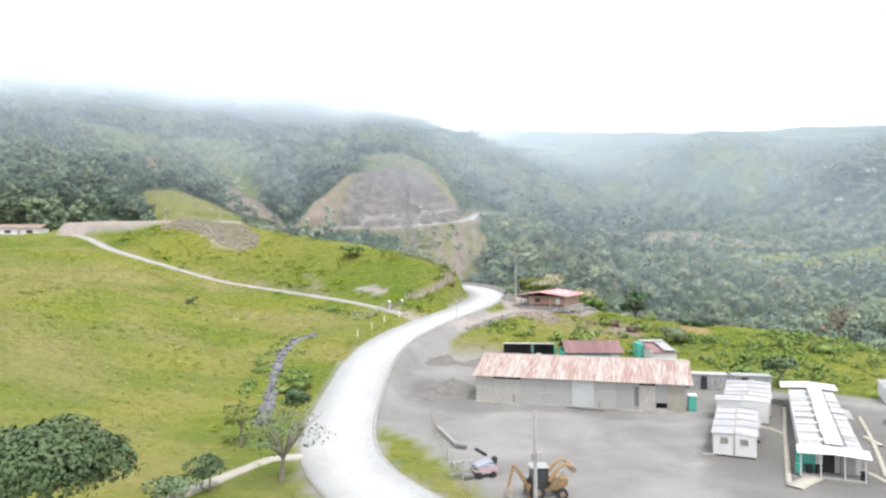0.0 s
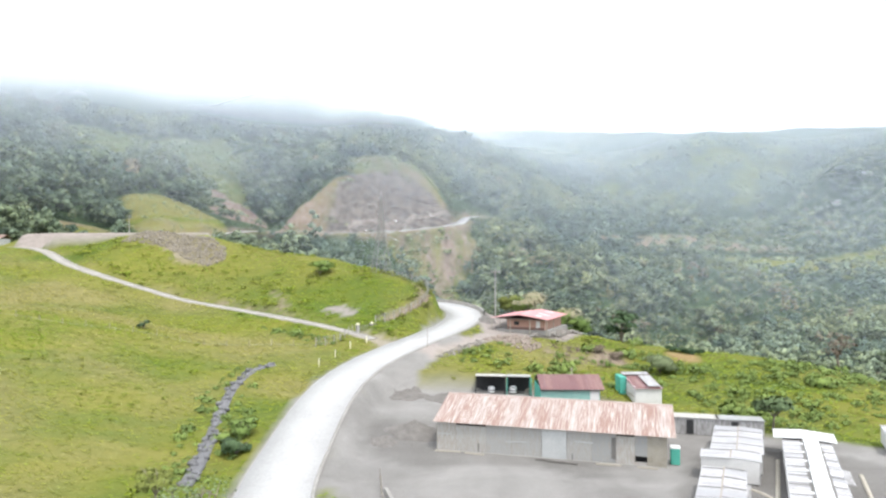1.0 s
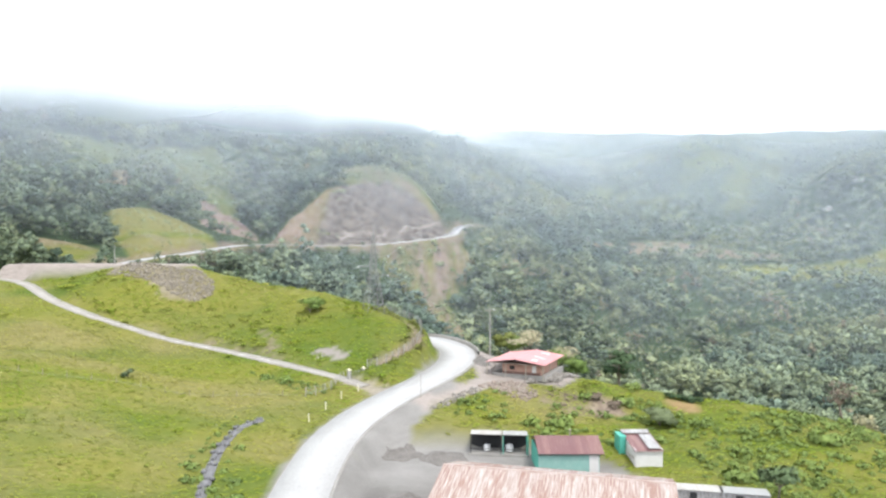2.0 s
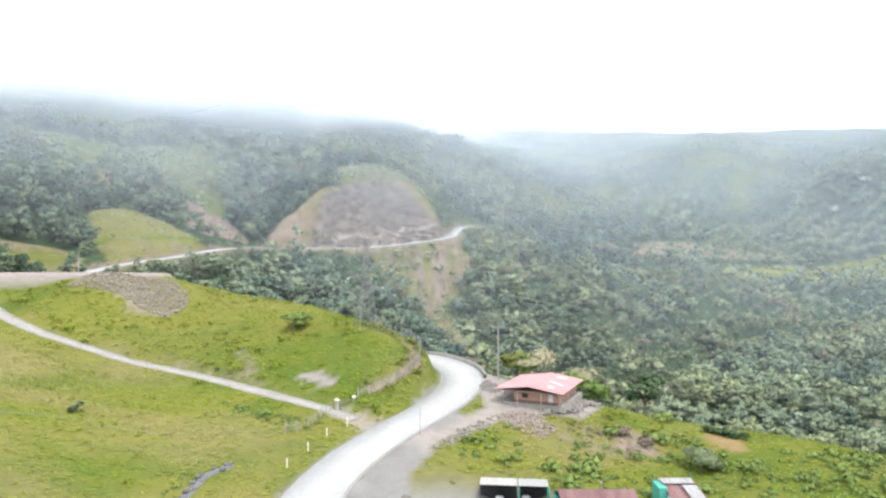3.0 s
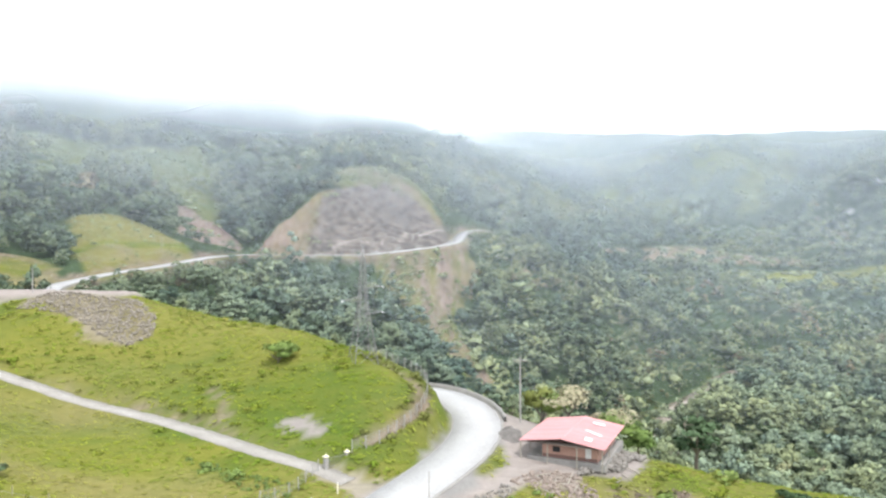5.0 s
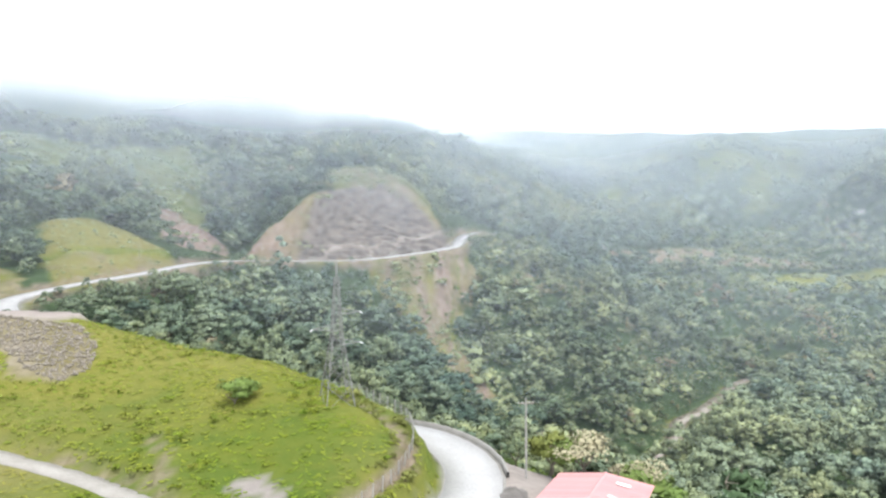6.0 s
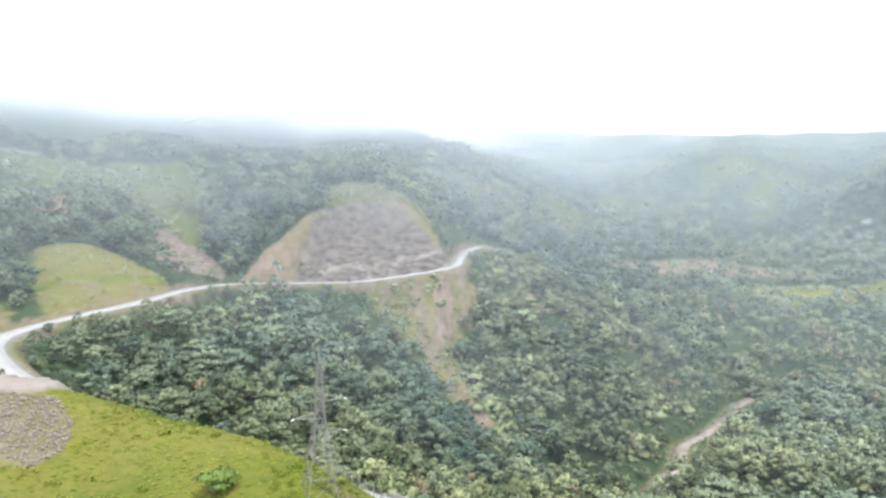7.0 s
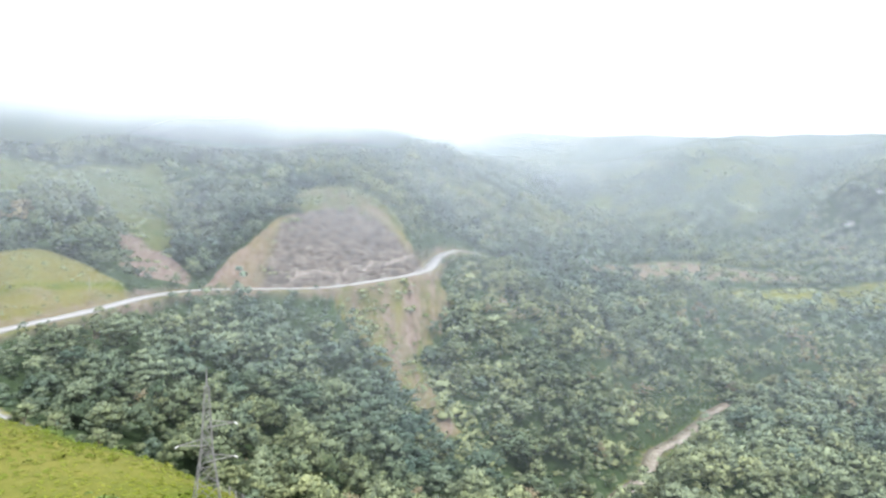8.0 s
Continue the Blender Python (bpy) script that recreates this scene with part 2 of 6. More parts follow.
CUT = [(-94, 432), (-70, 439), (-50, 442), (-28, 447), (-8, 463), (12, 480), (21, 494), (14, 499), (4, 500), (-10, 501), (-26, 502), (-42, 496), (-56, 482), (-70, 464), (-86, 449)]
SCAR = [(-28, 438), (-6, 452), (12, 466), (26, 486), (34, 472), (30, 452), (22, 438), (18, 426), (22, 412), (36, 390), (34, 382), (24, 386), (10, 400), (-6, 414), (-22, 428)]
SCAR_SOIL = [(-20, 441), (5, 455), (22, 482), (29, 472), (26, 452), (18, 438), (13, 427), (18, 414), (28, 400), (36, 388), (28, 383), (20, 392), (9, 405), (0, 417), (-8, 429)]
SLIDE = bent([(22, 404, 0), (34, 386, 0), (45, 360, 0)], 6.0)
MOUND_CUT = [(-150, 344), (-132, 362), (-118, 381), (-110, 388), (-110, 364), (-118, 340), (-128, 320)]
MOUND_BENCH = bent([(-150, 347, 0), (-131, 367, 0), (-116, 387, 0)], 4.0)
LEFT_SCRUB = [(-270, 519), (-236, 516), (-206, 520), (-173, 580), (-145, 534), (-135, 483), (-160, 473), (-186, 472), (-193, 439), (-216, 435)]
PALE_HILL = [(380, 960), (440, 1000), (425, 1150), (410, 1300), (470, 1400), (545, 1300), (535, 1100), (520, 960), (470, 900)]
ROCK_TOP = ([-76, -60, -46, -33, -20, -10, 0.6, 12, 20], [56, 74, 83, 85, 83.5, 76.5, 65, 55, 46])
BENCH_TOP = ([-60, -53, -40, -27.6, -17.6, 1, 14], [43.2, 43.9, 44.9, 45.5, 47.7, 50.7, 53])
SLIP = [(-150, 454), (-139, 460), (-128, 452), (-121, 458), (-112, 454), (-104, 442), (-99, 426), (-110, 413), (-120, 413), (-134, 434)]
MOUND = [(-128, 320), (-121, 338), (-113, 362), (-112, 390), (-130, 394), (-150, 396), (-163, 390), (-163, 372), (-146, 338)]
RIDGE_MEADOW = [(-330, 452), (-243, 470), (-216, 466), (-200, 460), (-177, 456), (-159, 456), (-142, 456), (-121, 452), (-121, 470), (-138, 510), (-150, 545), (-172, 562), (-190, 542), (-215, 524), (-243, 512), (-330, 490)]
VALLEY_MEADOW = [(280, 668), (292, 708), (360, 728), (440, 742), (540, 748), (520, 704), (400, 676), (330, 660)]
BARE_BENCH = [(160, 706), (220, 752), (300, 776), (400, 784), (400, 752), (300, 736), (220, 704)]
LEFT_CUT = [(-128, 296), (-138, 318), (-150, 326), (-172, 318), (-170, 300), (-140, 284)]
STONES = [(-78, 197.5), (-58, 198.5), (-52, 193), (-50, 187), (-54, 184), (-60, 186), (-66, 190), (-80, 193)]
PLATFORM = [(-116, 205), (-106, 197), (-80, 197.5), (-62, 198.5), (-59, 203), (-65, 210), (-90, 217), (-110, 216)]


PALE_PATCH = [(-21.2, 163.6), (-17.6, 163.9), (-14.0, 161.6), (-12.0, 158.8), (-14.5, 157.4), (-16.8, 159.9)]
MOUTH = [(-14.5, 153.4), (-9, 153.2), (-3.4, 150.2), (-2.5, 145.6), (-6, 145.8), (-9.5, 148.4), (-13.5, 150.4)]
DAMP = [(25, 58), (27, 66), (31, 76), (34, 90), (36, 98), (46, 102), (62, 92), (64, 56), (50, 50), (34, 54)]
FRONT_DAMP = [(2, 93), (12, 92), (24, 89), (32, 88), (33, 92), (22, 95), (6, 99), (1, 104), (-2, 112), (-5, 112), (-5, 100)]
SCRAPE = [(-36, 172), (-33, 171.5), (-29, 166.2), (-31.5, 165.4)]
SCRUB = [(29, 139), (40, 140), (42, 148), (38, 152), (31, 150.5), (26, 146)]
RED_SOIL = [(51.5, 146.7), (57.0, 145.0), (56.5, 142.0), (54.4, 140.6), (51.5, 142.1), (50.5, 143.7)]
OLD_SCRUB = [(21.3, 145.8), (33.9, 153.0), (42.2, 149.9), (43.8, 142.3), (39.1, 136.4), (14.6, 134.0), (15.3, 139.9)]
APRON = [(2.5, 139), (8, 146), (13, 153), (15, 160), (14, 170), (18, 172), (20, 158), (27, 152), (24, 146), (17, 148), (10, 143), (5, 137)]


FOLD = bent([(-130, 128, 0), (-92, 142, 0), (-73, 149, 0), (-46, 146, 0), (-22, 140, 0)], 6.0)


def edge_of_wood(x):
    return np.interp(x, [-400, -140, -110, -84, -58, -30, -12, 2, 14, 22, 34, 48, 66, 90, 150, 300], [262, 246, 240, 222, 212, 209, 206, 203, 194, 184, 174, 168, 164, 155, 136, 100])


def covers(x, y):
    """Land cover by place: wood, gravel, rock, soil, straw-coloured grass, dust and clay, each 0 to 1."""
    wx, wy = x + 2.2 * ripple(x, y, 6, 3.0), y + 2.2 * ripple(x, y, 6, 8.0)
    road = np.minimum(beside(x, y, HIGHWAY)[0], beside(x, y, BACK_ROAD)[0])
    open_land = np.zeros(x.shape, bool)
    for outline in (MOUND, RIDGE_MEADOW, VALLEY_MEADOW, BARE_BENCH, CUT, SCAR, SLIP, LEFT_CUT):
        open_land |= inside(wx, wy, outline)
    open_land &= ~(inside(wx, wy, RIDGE_MEADOW) & ((ripple(x, y, 12, 3.0) < -0.55) | (np.hypot((x + 172) / 16, (y - 474) / 16) < 1)))
    top = np.hypot((wx + 34) / 38, (wy - 506) / 22) < 1
    back = beside(x, y, BACK_ROAD)[0]
    river = beside(x, y, RIVER)[0]
    clearing = (y > 620) & (ripple(x, y, 38, 9.0) + 0.6 * ripple(x, y, 13, 2.0) > 0.72 - 0.30 * smooth(y, 720, 900) * smooth(x, 0, 200))
    clearing |= inside(wx, wy, PALE_HILL) & (ripple(x, y, 17, 4.0) > 0.1)
    clearing &= ~inside(wx, wy, [(440, 820), (440, 930), (520, 1000), (680, 1000), (760, 800), (560, 740)])
    wood = (wy > edge_of_wood(wx)) & ~open_land & ~top & (road > 6.5) & ((river > 5.6 - 5.8 * smooth(x, 196, 224)) | (y < 345)) & ~clearing
    gravel = np.maximum(in_yard(x, y), 1 - smooth(np.minimum(road, 30) + 0.8 * ripple(x, y, 3, 1.0), 4.2, 5.0) * 1.0)
    gravel = np.maximum(gravel, inside(x, y, PLATFORM) * 1.0)
    house_yard = inside(wx, wy, [(11, 146), (20, 150), (30, 152), (37, 158), (38, 166), (28, 172), (22, 182), (15, 182), (16, 168), (14, 158)])
    gravel = np.maximum(gravel, house_yard * 1.0)
    gravel = np.maximum(gravel, (inside(wx, wy, [(-3, 108), (0, 128), (6, 140), (13, 150), (6, 150), (-4, 136), (-7, 122), (-8, 108)])) * 1.0)
    gravel = np.maximum(gravel, (river < 4.8) * (x < 205) * 0.5)
    gravel = np.maximum(gravel, inside(wx * 0.3 + x * 0.7, wy * 0.3 + y * 0.7, PALE_PATCH) * 1.0)
    rx, ry = wx + 4 * ripple(x, y, 11, 5.0), wy + 5 * ripple(x, y, 13, 6.0)
    face = inside(wx, wy, CUT)
    high = np.zeros(x.shape)
    if face.any():
        high[face] = land(x[face], y[face])
    edge = 2.5 * ripple(x, y, 5, 5.0) + 2.0 * ripple(x, y, 2.3, 6.0)
    rock = smooth(np.interp(x, *ROCK_TOP) - high + edge, -3, 3) * smooth(x + edge + 68, -4, 6) * face
    soil = np.maximum(inside(wx, wy, SLIP) * 1.0, inside(wx, wy, LEFT_CUT) * np.clip(0.42 + 0.5 * ripple(x, y, 6, 4.0), 0, 0.9))
    soil = np.maximum(soil, face * (1 - rock) * np.clip(0.72 + 0.5 * ripple(x, y, 6, 3.0) - 0.5 * smooth(high, 76, 92), 0.1, 1))
    scar = inside(wx, wy, SCAR_SOIL) * (0.72 + 0.55 * ripple(x * 1.8, y * 0.35, 4, 2.0)) * (0.55 + 0.45 * smooth(x + 0.12 * (y - 430), -10, 10))
    scar = np.maximum(scar, inside(wx, wy, SCAR) * (0.38 + 0.45 * ripple(x * 2.2, y * 0.4, 5, 7.0)))
    soil = np.maximum(soil, np.clip(scar, 0, 1))
    soil = np.maximum(soil, inside(wx, wy, BARE_BENCH) * 0.8)
    tracks = beside(x, y, TRACK)[0]
    soil = np.maximum(soil, np.where((tracks > 1.7) & (y > 150) & (land_side(x, y) > 0), (1 - smooth(tracks + 0.8 * ripple(x, y, 3, 1.0), 2.4, 4.4)) * np.clip(0.65 + 0.6 * ripple(x, y, 2.1, 8.0), 0, 1) * (0.22 + 0.5 * smooth(-np.abs(x + 42), -24, -8)), 0))
    soil = np.maximum(soil, 0.85 * (1 - smooth(beside(x, y, GROOVE)[0] + 0.3 * ripple(x, y, 2, 3.0), 0.5, 1.4)) * (y < 190))
    soil = np.maximum(soil, inside(wx, wy, SCRAPE) * 0.6)
    soil = np.maximum(soil, inside(wx, wy, SCRUB) * np.clip(0.6 + 0.45 * ripple(x, y, 3, 4.0), 0, 1))
    soil = np.maximum(soil, np.where((back > 3.5) & (back < 8.5) & (y > 262), 0.55 + 0.35 * ripple(x, y, 5, 3.0), 0))
    wood = wood & ~(inside(wx, wy, LEFT_SCRUB) & (ripple(x, y, 9, 3.0) > -0.5))
    straw = np.maximum(top * 0.6, (inside(wx, wy, MOUND)) * (0.75 + 0.25 * ripple(x, y, 6, 2.0)))
    soil = np.maximum(soil, top * ~face * np.clip(0.30 + 0.55 * ripple(x, y, 7, 4.0), 0, 0.8))
    straw = np.where(face, 0.6, straw)
    soil = np.maximum(soil, inside(wx, wy, MOUND_CUT) * np.clip(0.08 + 0.4 * ripple(x, y, 4, 3.0), 0, 0.6))
    shelf = (1 - smooth(beside(x, y, MOUND_BENCH)[0], 2.0, 3.6)) * (y > 330)
    straw, soil = straw * (1 - shelf), soil * (1 - shelf)
    straw = np.maximum(straw, (inside(wx, wy, RIDGE_MEADOW) | inside(wx, wy, VALLEY_MEADOW) | clearing) * np.clip(0.10 + 0.35 * ripple(x, y, 13, 2.0), 0, 1))
    straw = np.maximum(straw, (y < 240) * (1 - 0.55 * smooth(x, 20, 40)) * np.clip(0.40 + 0.6 * ripple(x * 0.6, y, 9, 5.0) + 0.45 * ripple(x * 0.5, y + 0.3 * x, 3.6, 1.0), 0, 1))
    dust = np.maximum(house_yard * 0.75, inside(x, y, PLATFORM) * 1.0)
    dust = np.maximum(dust, inside(wx, wy, APRON) * 0.85)
    dust = np.maximum(dust, inside(wx, wy, STONES) * np.clip(0.20 + 0.35 * ripple(x, y, 2.5, 3.0), 0, 1))
    soil = np.maximum(soil, inside(wx, wy, STONES) * 0.5)
    dust = np.maximum(dust, inside(wx * 0.3 + x * 0.7, wy * 0.3 + y * 0.7, PALE_PATCH) * 0.55)
    dust = np.maximum(dust, inside(wx * 0.3 + x * 0.7, wy * 0.3 + y * 0.7, MOUTH) * 0.7)
    dust = np.maximum(dust, face * (1 - smooth(np.abs(high - np.interp(x, *BENCH_TOP)), 0.5, 1.7)) * smooth(x + 56, 0, 4))
    clay = np.maximum(inside(wx, wy, RED_SOIL) * 0.6, face * (1 - rock) * (1 - smooth(x, -60, -40)) * 0.10)
    damp = np.maximum(inside(wx, wy, DAMP) * np.clip(0.75 + 0.35 * ripple(x, y, 4, 3.0), 0, 1), inside(wx, wy, FRONT_DAMP) * np.clip(0.45 + 0.5 * ripple(x, y, 3, 6.0), 0, 0.8))
    straw = np.maximum(straw, inside(wx, wy, OLD_SCRUB) * np.clip(0.55 + 0.45 * ripple(x, y, 3, 4.0), 0, 1))
    band = beside(x, y, FOLD)[0] + 1.2 * ripple(x, y, 4, 2.0)
    straw = np.maximum(straw, (1 - smooth(band, 1.5, 5.0)) * 0.8)
    straw = np.where((y > 148) & (y < 215) & (land_side(x, y) > 0) & (x < 8), straw * 0.30, straw)
    rough = 0.45 * ((inside(wx, wy, RIDGE_MEADOW) | inside(wx, wy, LEFT_SCRUB) | clearing | (top & ~face)) & ~wood)
    return np.maximum(wood * 1.0, rough), gravel, rock, soil, straw, dust, clay, damp


def land_side(x, y):
    """Above 0 on the uphill side of the track."""
    return y - np.interp(x, TRACK[::-1, 0], TRACK[::-1, 1])


def steps(*spans):
    """Grid lines: (from, to, spacing) after one another."""
    out = []
    for a, b, s in spans:
        n = max(1, int(round((b - a) / s)))
        out.extend(a + (b - a) * np.arange(n) / n)
    out.append(spans[-1][1])
    return np.array(out)


gx = steps((-1800, -600, 80), (-600, -300, 20), (-300, -140, 5), (-140, 92, 1.6), (92, 240, 4), (240, 560, 9), (560, 1000, 25), (1000, 2400, 90))
gy = steps((-500, 0, 50), (0, 44, 4), (44, 206, 1.6), (206, 320, 3), (320, 530, 2.2), (530, 820, 6), (820, 1300, 14), (1300, 3200, 95))
GX, GY = np.meshgrid(gx, gy)
GZ = land(GX, GY)
wood, gravel, rock, soil, straw, dust, clay, damp = covers(GX, GY)
cut_here = inside(GX, GY, CUT)
ledge = np.interp(GX, *BENCH_TOP)
step = np.clip((GZ - ledge) / 2.8, -1, 1)
GZ = np.where(cut_here & (np.abs(step) < 1) & (GX > -58), ledge + 2.8 * step ** 3, GZ)
GZ = GZ + rock * cut_here * 1.5 * (1.0 * np.sin(GZ * 1.1 + 0.25 * GX + 0.9 * ripple(GX, GY, 9, 1.0)) + 0.9 * ripple(GX * 2.2, GY, 4.5, 2.0) + 0.8 * ripple(GX * 3, GZ * 2.5, 5.0, 3.0))
GZ = GZ + inside(GX, GY, SCAR) * 0.9 * ripple(GX * 2.0, GY * 0.3, 3.0, 4.0) - (wood > 0.5) * 0.5


def mesh_from(name, verts, faces, mats=(), smooth_shade=False, normals=None):
    """A mesh of quads (or other even faces) from arrays, with shading normals where given."""
    verts, faces = np.asarray(verts, np.float32), np.asarray(faces, np.int32)
    me = bpy.data.meshes.new(name)
    k = faces.shape[1]
    me.vertices.add(len(verts))
    me.vertices.foreach_set("co", verts.ravel())
    me.loops.add(faces.size)
    me.loops.foreach_set("vertex_index", faces.ravel())
    me.polygons.add(len(faces))
    me.polygons.foreach_set("loop_start", np.arange(0, faces.size, k, dtype=np.int32))
    if smooth_shade or normals is not None:
        me.polygons.foreach_set("use_smooth", np.ones(len(faces), bool))
    for m in mats:
        me.materials.append(m)
    me.update(calc_edges=True)
    if normals is not None:
        a = me.attributes.new("custom_normal", "FLOAT_VECTOR", "POINT")
        a.data.foreach_set("vector", np.asarray(normals, np.float32).ravel())
    return me


def paint(me, name, values):
    a = me.attributes.new(name, "FLOAT", "POINT")
    a.data.foreach_set("value", np.asarray(values, np.float32).ravel())


def grid_faces(rows, cols):
    i = np.arange((rows - 1) * cols).reshape(rows - 1, cols)[:, :-1].ravel()
    return np.c_[i, i + 1, i + cols + 1, i + cols]


def ground_material():
    m, t, p = nodes_of("ground_cover")
    where = t.nodes.new("ShaderNodeNewGeometry")
    along = t.nodes.new("ShaderNodeMapping")
    along.inputs["Scale"].default_value = (0.45, 1.0, 1.6)
    t.links.new(where.outputs["Position"], along.inputs["Vector"])
    big, mid, fine = noise_of(t, 0.13, 6, 0.7, along.outputs[0], 0.8), noise_of(t, 0.75, 6, 0.7, along.outputs[0], 0.5), noise_of(t, 5.0, 6, 0.75)
    green = ramp_between(t, big, (0.068, 0.103, 0.014), (0.146, 0.150, 0.020), 0.40, 0.60)
    green = mixed(t, 0.45, green, ramp_between(t, mid, (0.066, 0.100, 0.014), (0.166, 0.168, 0.029), 0.38, 0.62))
    swathe = noise_of(t, 0.045, 5, 0.65, along.outputs[0], 1.2)
    green = mixed(t, 0.5, green, ramp_between(t, swathe, (0.055, 0.093, 0.014), (0.154, 0.148, 0.029), 0.42, 0.58))
    dry = ramp_between(t, mid, (0.130, 0.112, 0.044), (0.215, 0.185, 0.078), 0.3, 0.7)
    c = mixed(t, mixed(t, 0.75, (0, 0, 0), attribute_of(t, "straw").outputs["Color"]), green, dry)
    # Forest floor; its dark colour also carries the shade between the crowns.
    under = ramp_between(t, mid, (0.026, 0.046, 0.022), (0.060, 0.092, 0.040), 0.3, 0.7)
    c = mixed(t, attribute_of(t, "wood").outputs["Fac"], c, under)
    earth = ramp_between(t, mid, (0.112, 0.082, 0.066), (0.205, 0.158, 0.128), 0.3, 0.7)
    g = t.nodes.new("ShaderNodeNewGeometry")
    fall = t.nodes.new("ShaderNodeMapping")
    fall.inputs["Scale"].default_value = (0.55, 0.20, 0.09)
    t.links.new(g.outputs["Position"], fall.inputs["Vector"])
    runs = noise_of(t, 1.0, 6, 0.7, fall.outputs[0], 0.4)
    earth = mixed(t, 0.6, earth, ramp_between(t, runs, (0.095, 0.068, 0.055), (0.315, 0.250, 0.210), 0.36, 0.64))
    c = mixed(t, attribute_of(t, "soil").outputs["Fac"], c, earth)
    # layered grey stone with dark seams
    stretch = t.nodes.new("ShaderNodeMapping")
    stretch.inputs["Scale"].default_value = (0.16, 0.16, 0.62)
    stretch.inputs["Rotation"].default_value = (0.10, 0.30, 0)
    t.links.new(g.outputs["Position"], stretch.inputs["Vector"])
    layer = noise_of(t, 1.0, 8, 0.75, stretch.outputs[0], 0.6)
    grey = ramp_between(t, layer, (0.022, 0.019, 0.018), (0.225, 0.186, 0.160), 0.43, 0.58)
    grey = mixed(t, 0.22, grey, ramp_between(t, runs, (0.045, 0.038, 0.035), (0.26, 0.215, 0.18), 0.40, 0.62))
    grey = mixed(t, 0.30, grey, ramp_between(t, mid, (0.05, 0.045, 0.042), (0.20, 0.18, 0.165), 0.40, 0.60))
    c = mixed(t, attribute_of(t, "rock").outputs["Fac"], c, grey)
    grit = ramp_between(t, big, (0.135, 0.128, 0.122), (0.245, 0.237, 0.228), 0.36, 0.64)
    grit = mixed(t, 0.5, grit, ramp_between(t, noise_of(t, 0.055, 4, 0.55, None, 1.5), (0.115, 0.110, 0.105), (0.275, 0.266, 0.256), 0.38, 0.62))
    grit = mixed(t, 0.4, grit, ramp_between(t, fine, (0.12, 0.112, 0.105), (0.27, 0.26, 0.245), 0.3, 0.7))
    grit = mixed(t, attribute_of(t, "damp").outputs["Fac"], grit, ramp_between(t, fine, (0.085, 0.080, 0.075), (0.160, 0.152, 0.143), 0.3, 0.7))
    c = mixed(t, attribute_of(t, "gravel").outputs["Fac"], c, grit)
    dusty = ramp_between(t, mid, (0.212, 0.182, 0.164), (0.312, 0.274, 0.250), 0.3, 0.7)
    c = mixed(t, attribute_of(t, "dust").outputs["Fac"], c, dusty)
    c = mixed(t, attribute_of(t, "clay").outputs["Fac"], c, ramp_between(t, mid, (0.22, 0.125, 0.075), (0.33, 0.205, 0.135), 0.3, 0.7))
    t.links.new(c, p.inputs["Base Color"])
    p.inputs["Roughness"].default_value = 0.95
    p.inputs["Specular IOR Level"].default_value = 0.15
    bumped(t, p, mixed(t, 0.35, mid, fine), 0.5, 0.6)
    return m


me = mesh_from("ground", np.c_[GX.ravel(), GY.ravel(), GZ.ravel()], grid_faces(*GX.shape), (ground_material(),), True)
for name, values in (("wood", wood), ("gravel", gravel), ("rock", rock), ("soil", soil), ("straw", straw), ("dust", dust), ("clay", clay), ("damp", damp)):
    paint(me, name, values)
tagged(new("ground", me), "green hilly ground with pasture, gravel yard and a cut rock face", "ground", kind="structure")


def ribbon(name, line, left, right, lift, thick, material, ends=(0, 1)):
    """A slab that follows a line in plan, level across, with its sides."""
    p = np.asarray(line, float)
    p = p[int(ends[0] * len(p)):int(math.ceil(ends[1] * len(p)))]
    d = np.gradient(p[:, :2], axis=0)
    d /= np.linalg.norm(d, axis=1)[:, None]
    n = np.c_[-d[:, 1], d[:, 0]]
    rows = []
    for off, z in ((left, lift - thick), (left, lift), (left * 0.5 + right * 0.5, lift + 0.03), (right, lift), (right, lift - thick)):
        rows.append(np.c_[p[:, :2] + n * off, p[:, 2] + z])
    verts = np.stack(rows, 1).reshape(-1, 3)
    return mesh_from(name, verts, grid_faces(len(p), 5)[:, ::-1], (material,))


concrete = plain("road_concrete", (0.285, 0.282, 0.278), (0.36, 0.357, 0.353), 0.15, 2.5, 0.85, bump=0.1)
edge_concrete = plain("gutter_concrete", (0.19, 0.18, 0.165), (0.28, 0.27, 0.255), 0.4, 4.0, 0.9)
track_gravel = plain("track_gravel", (0.20, 0.185, 0.165), (0.31, 0.295, 0.27), 0.3, 3.0, 0.95, bump=0.5, depth=0.05)
tagged(new("road", ribbon("road", HIGHWAY, 4.0, -4.0, 0.08, 0.4, concrete)), "pale concrete two-lane mountain road", "road", kind="structure")
tagged(new("road_far", ribbon("road_far", BACK_ROAD, 3.2, -3.2, 0.10, 0.4, concrete)), "pale concrete road along the far hillside", "road", kind="structure")
tagged(new("gutter_left", ribbon("gutter_left", HIGHWAY, 4.25, 4.02, 0.02, 0.3, edge_concrete)), "concrete gutter beside the road", "gutter", kind="structure")
tagged(new("gutter_right", ribbon("gutter_right", HIGHWAY, -4.02, -4.4, 0.02, 0.3, edge_concrete)), "concrete gutter beside the road", "gutter", kind="structure")
tagged(new("farm_track", ribbon("farm_track", TRACK, 1.7, -1.7, 0.04, 0.3, track_gravel, (0.03, 1))), "grey gravel farm track across the pasture", "track", kind="structure")


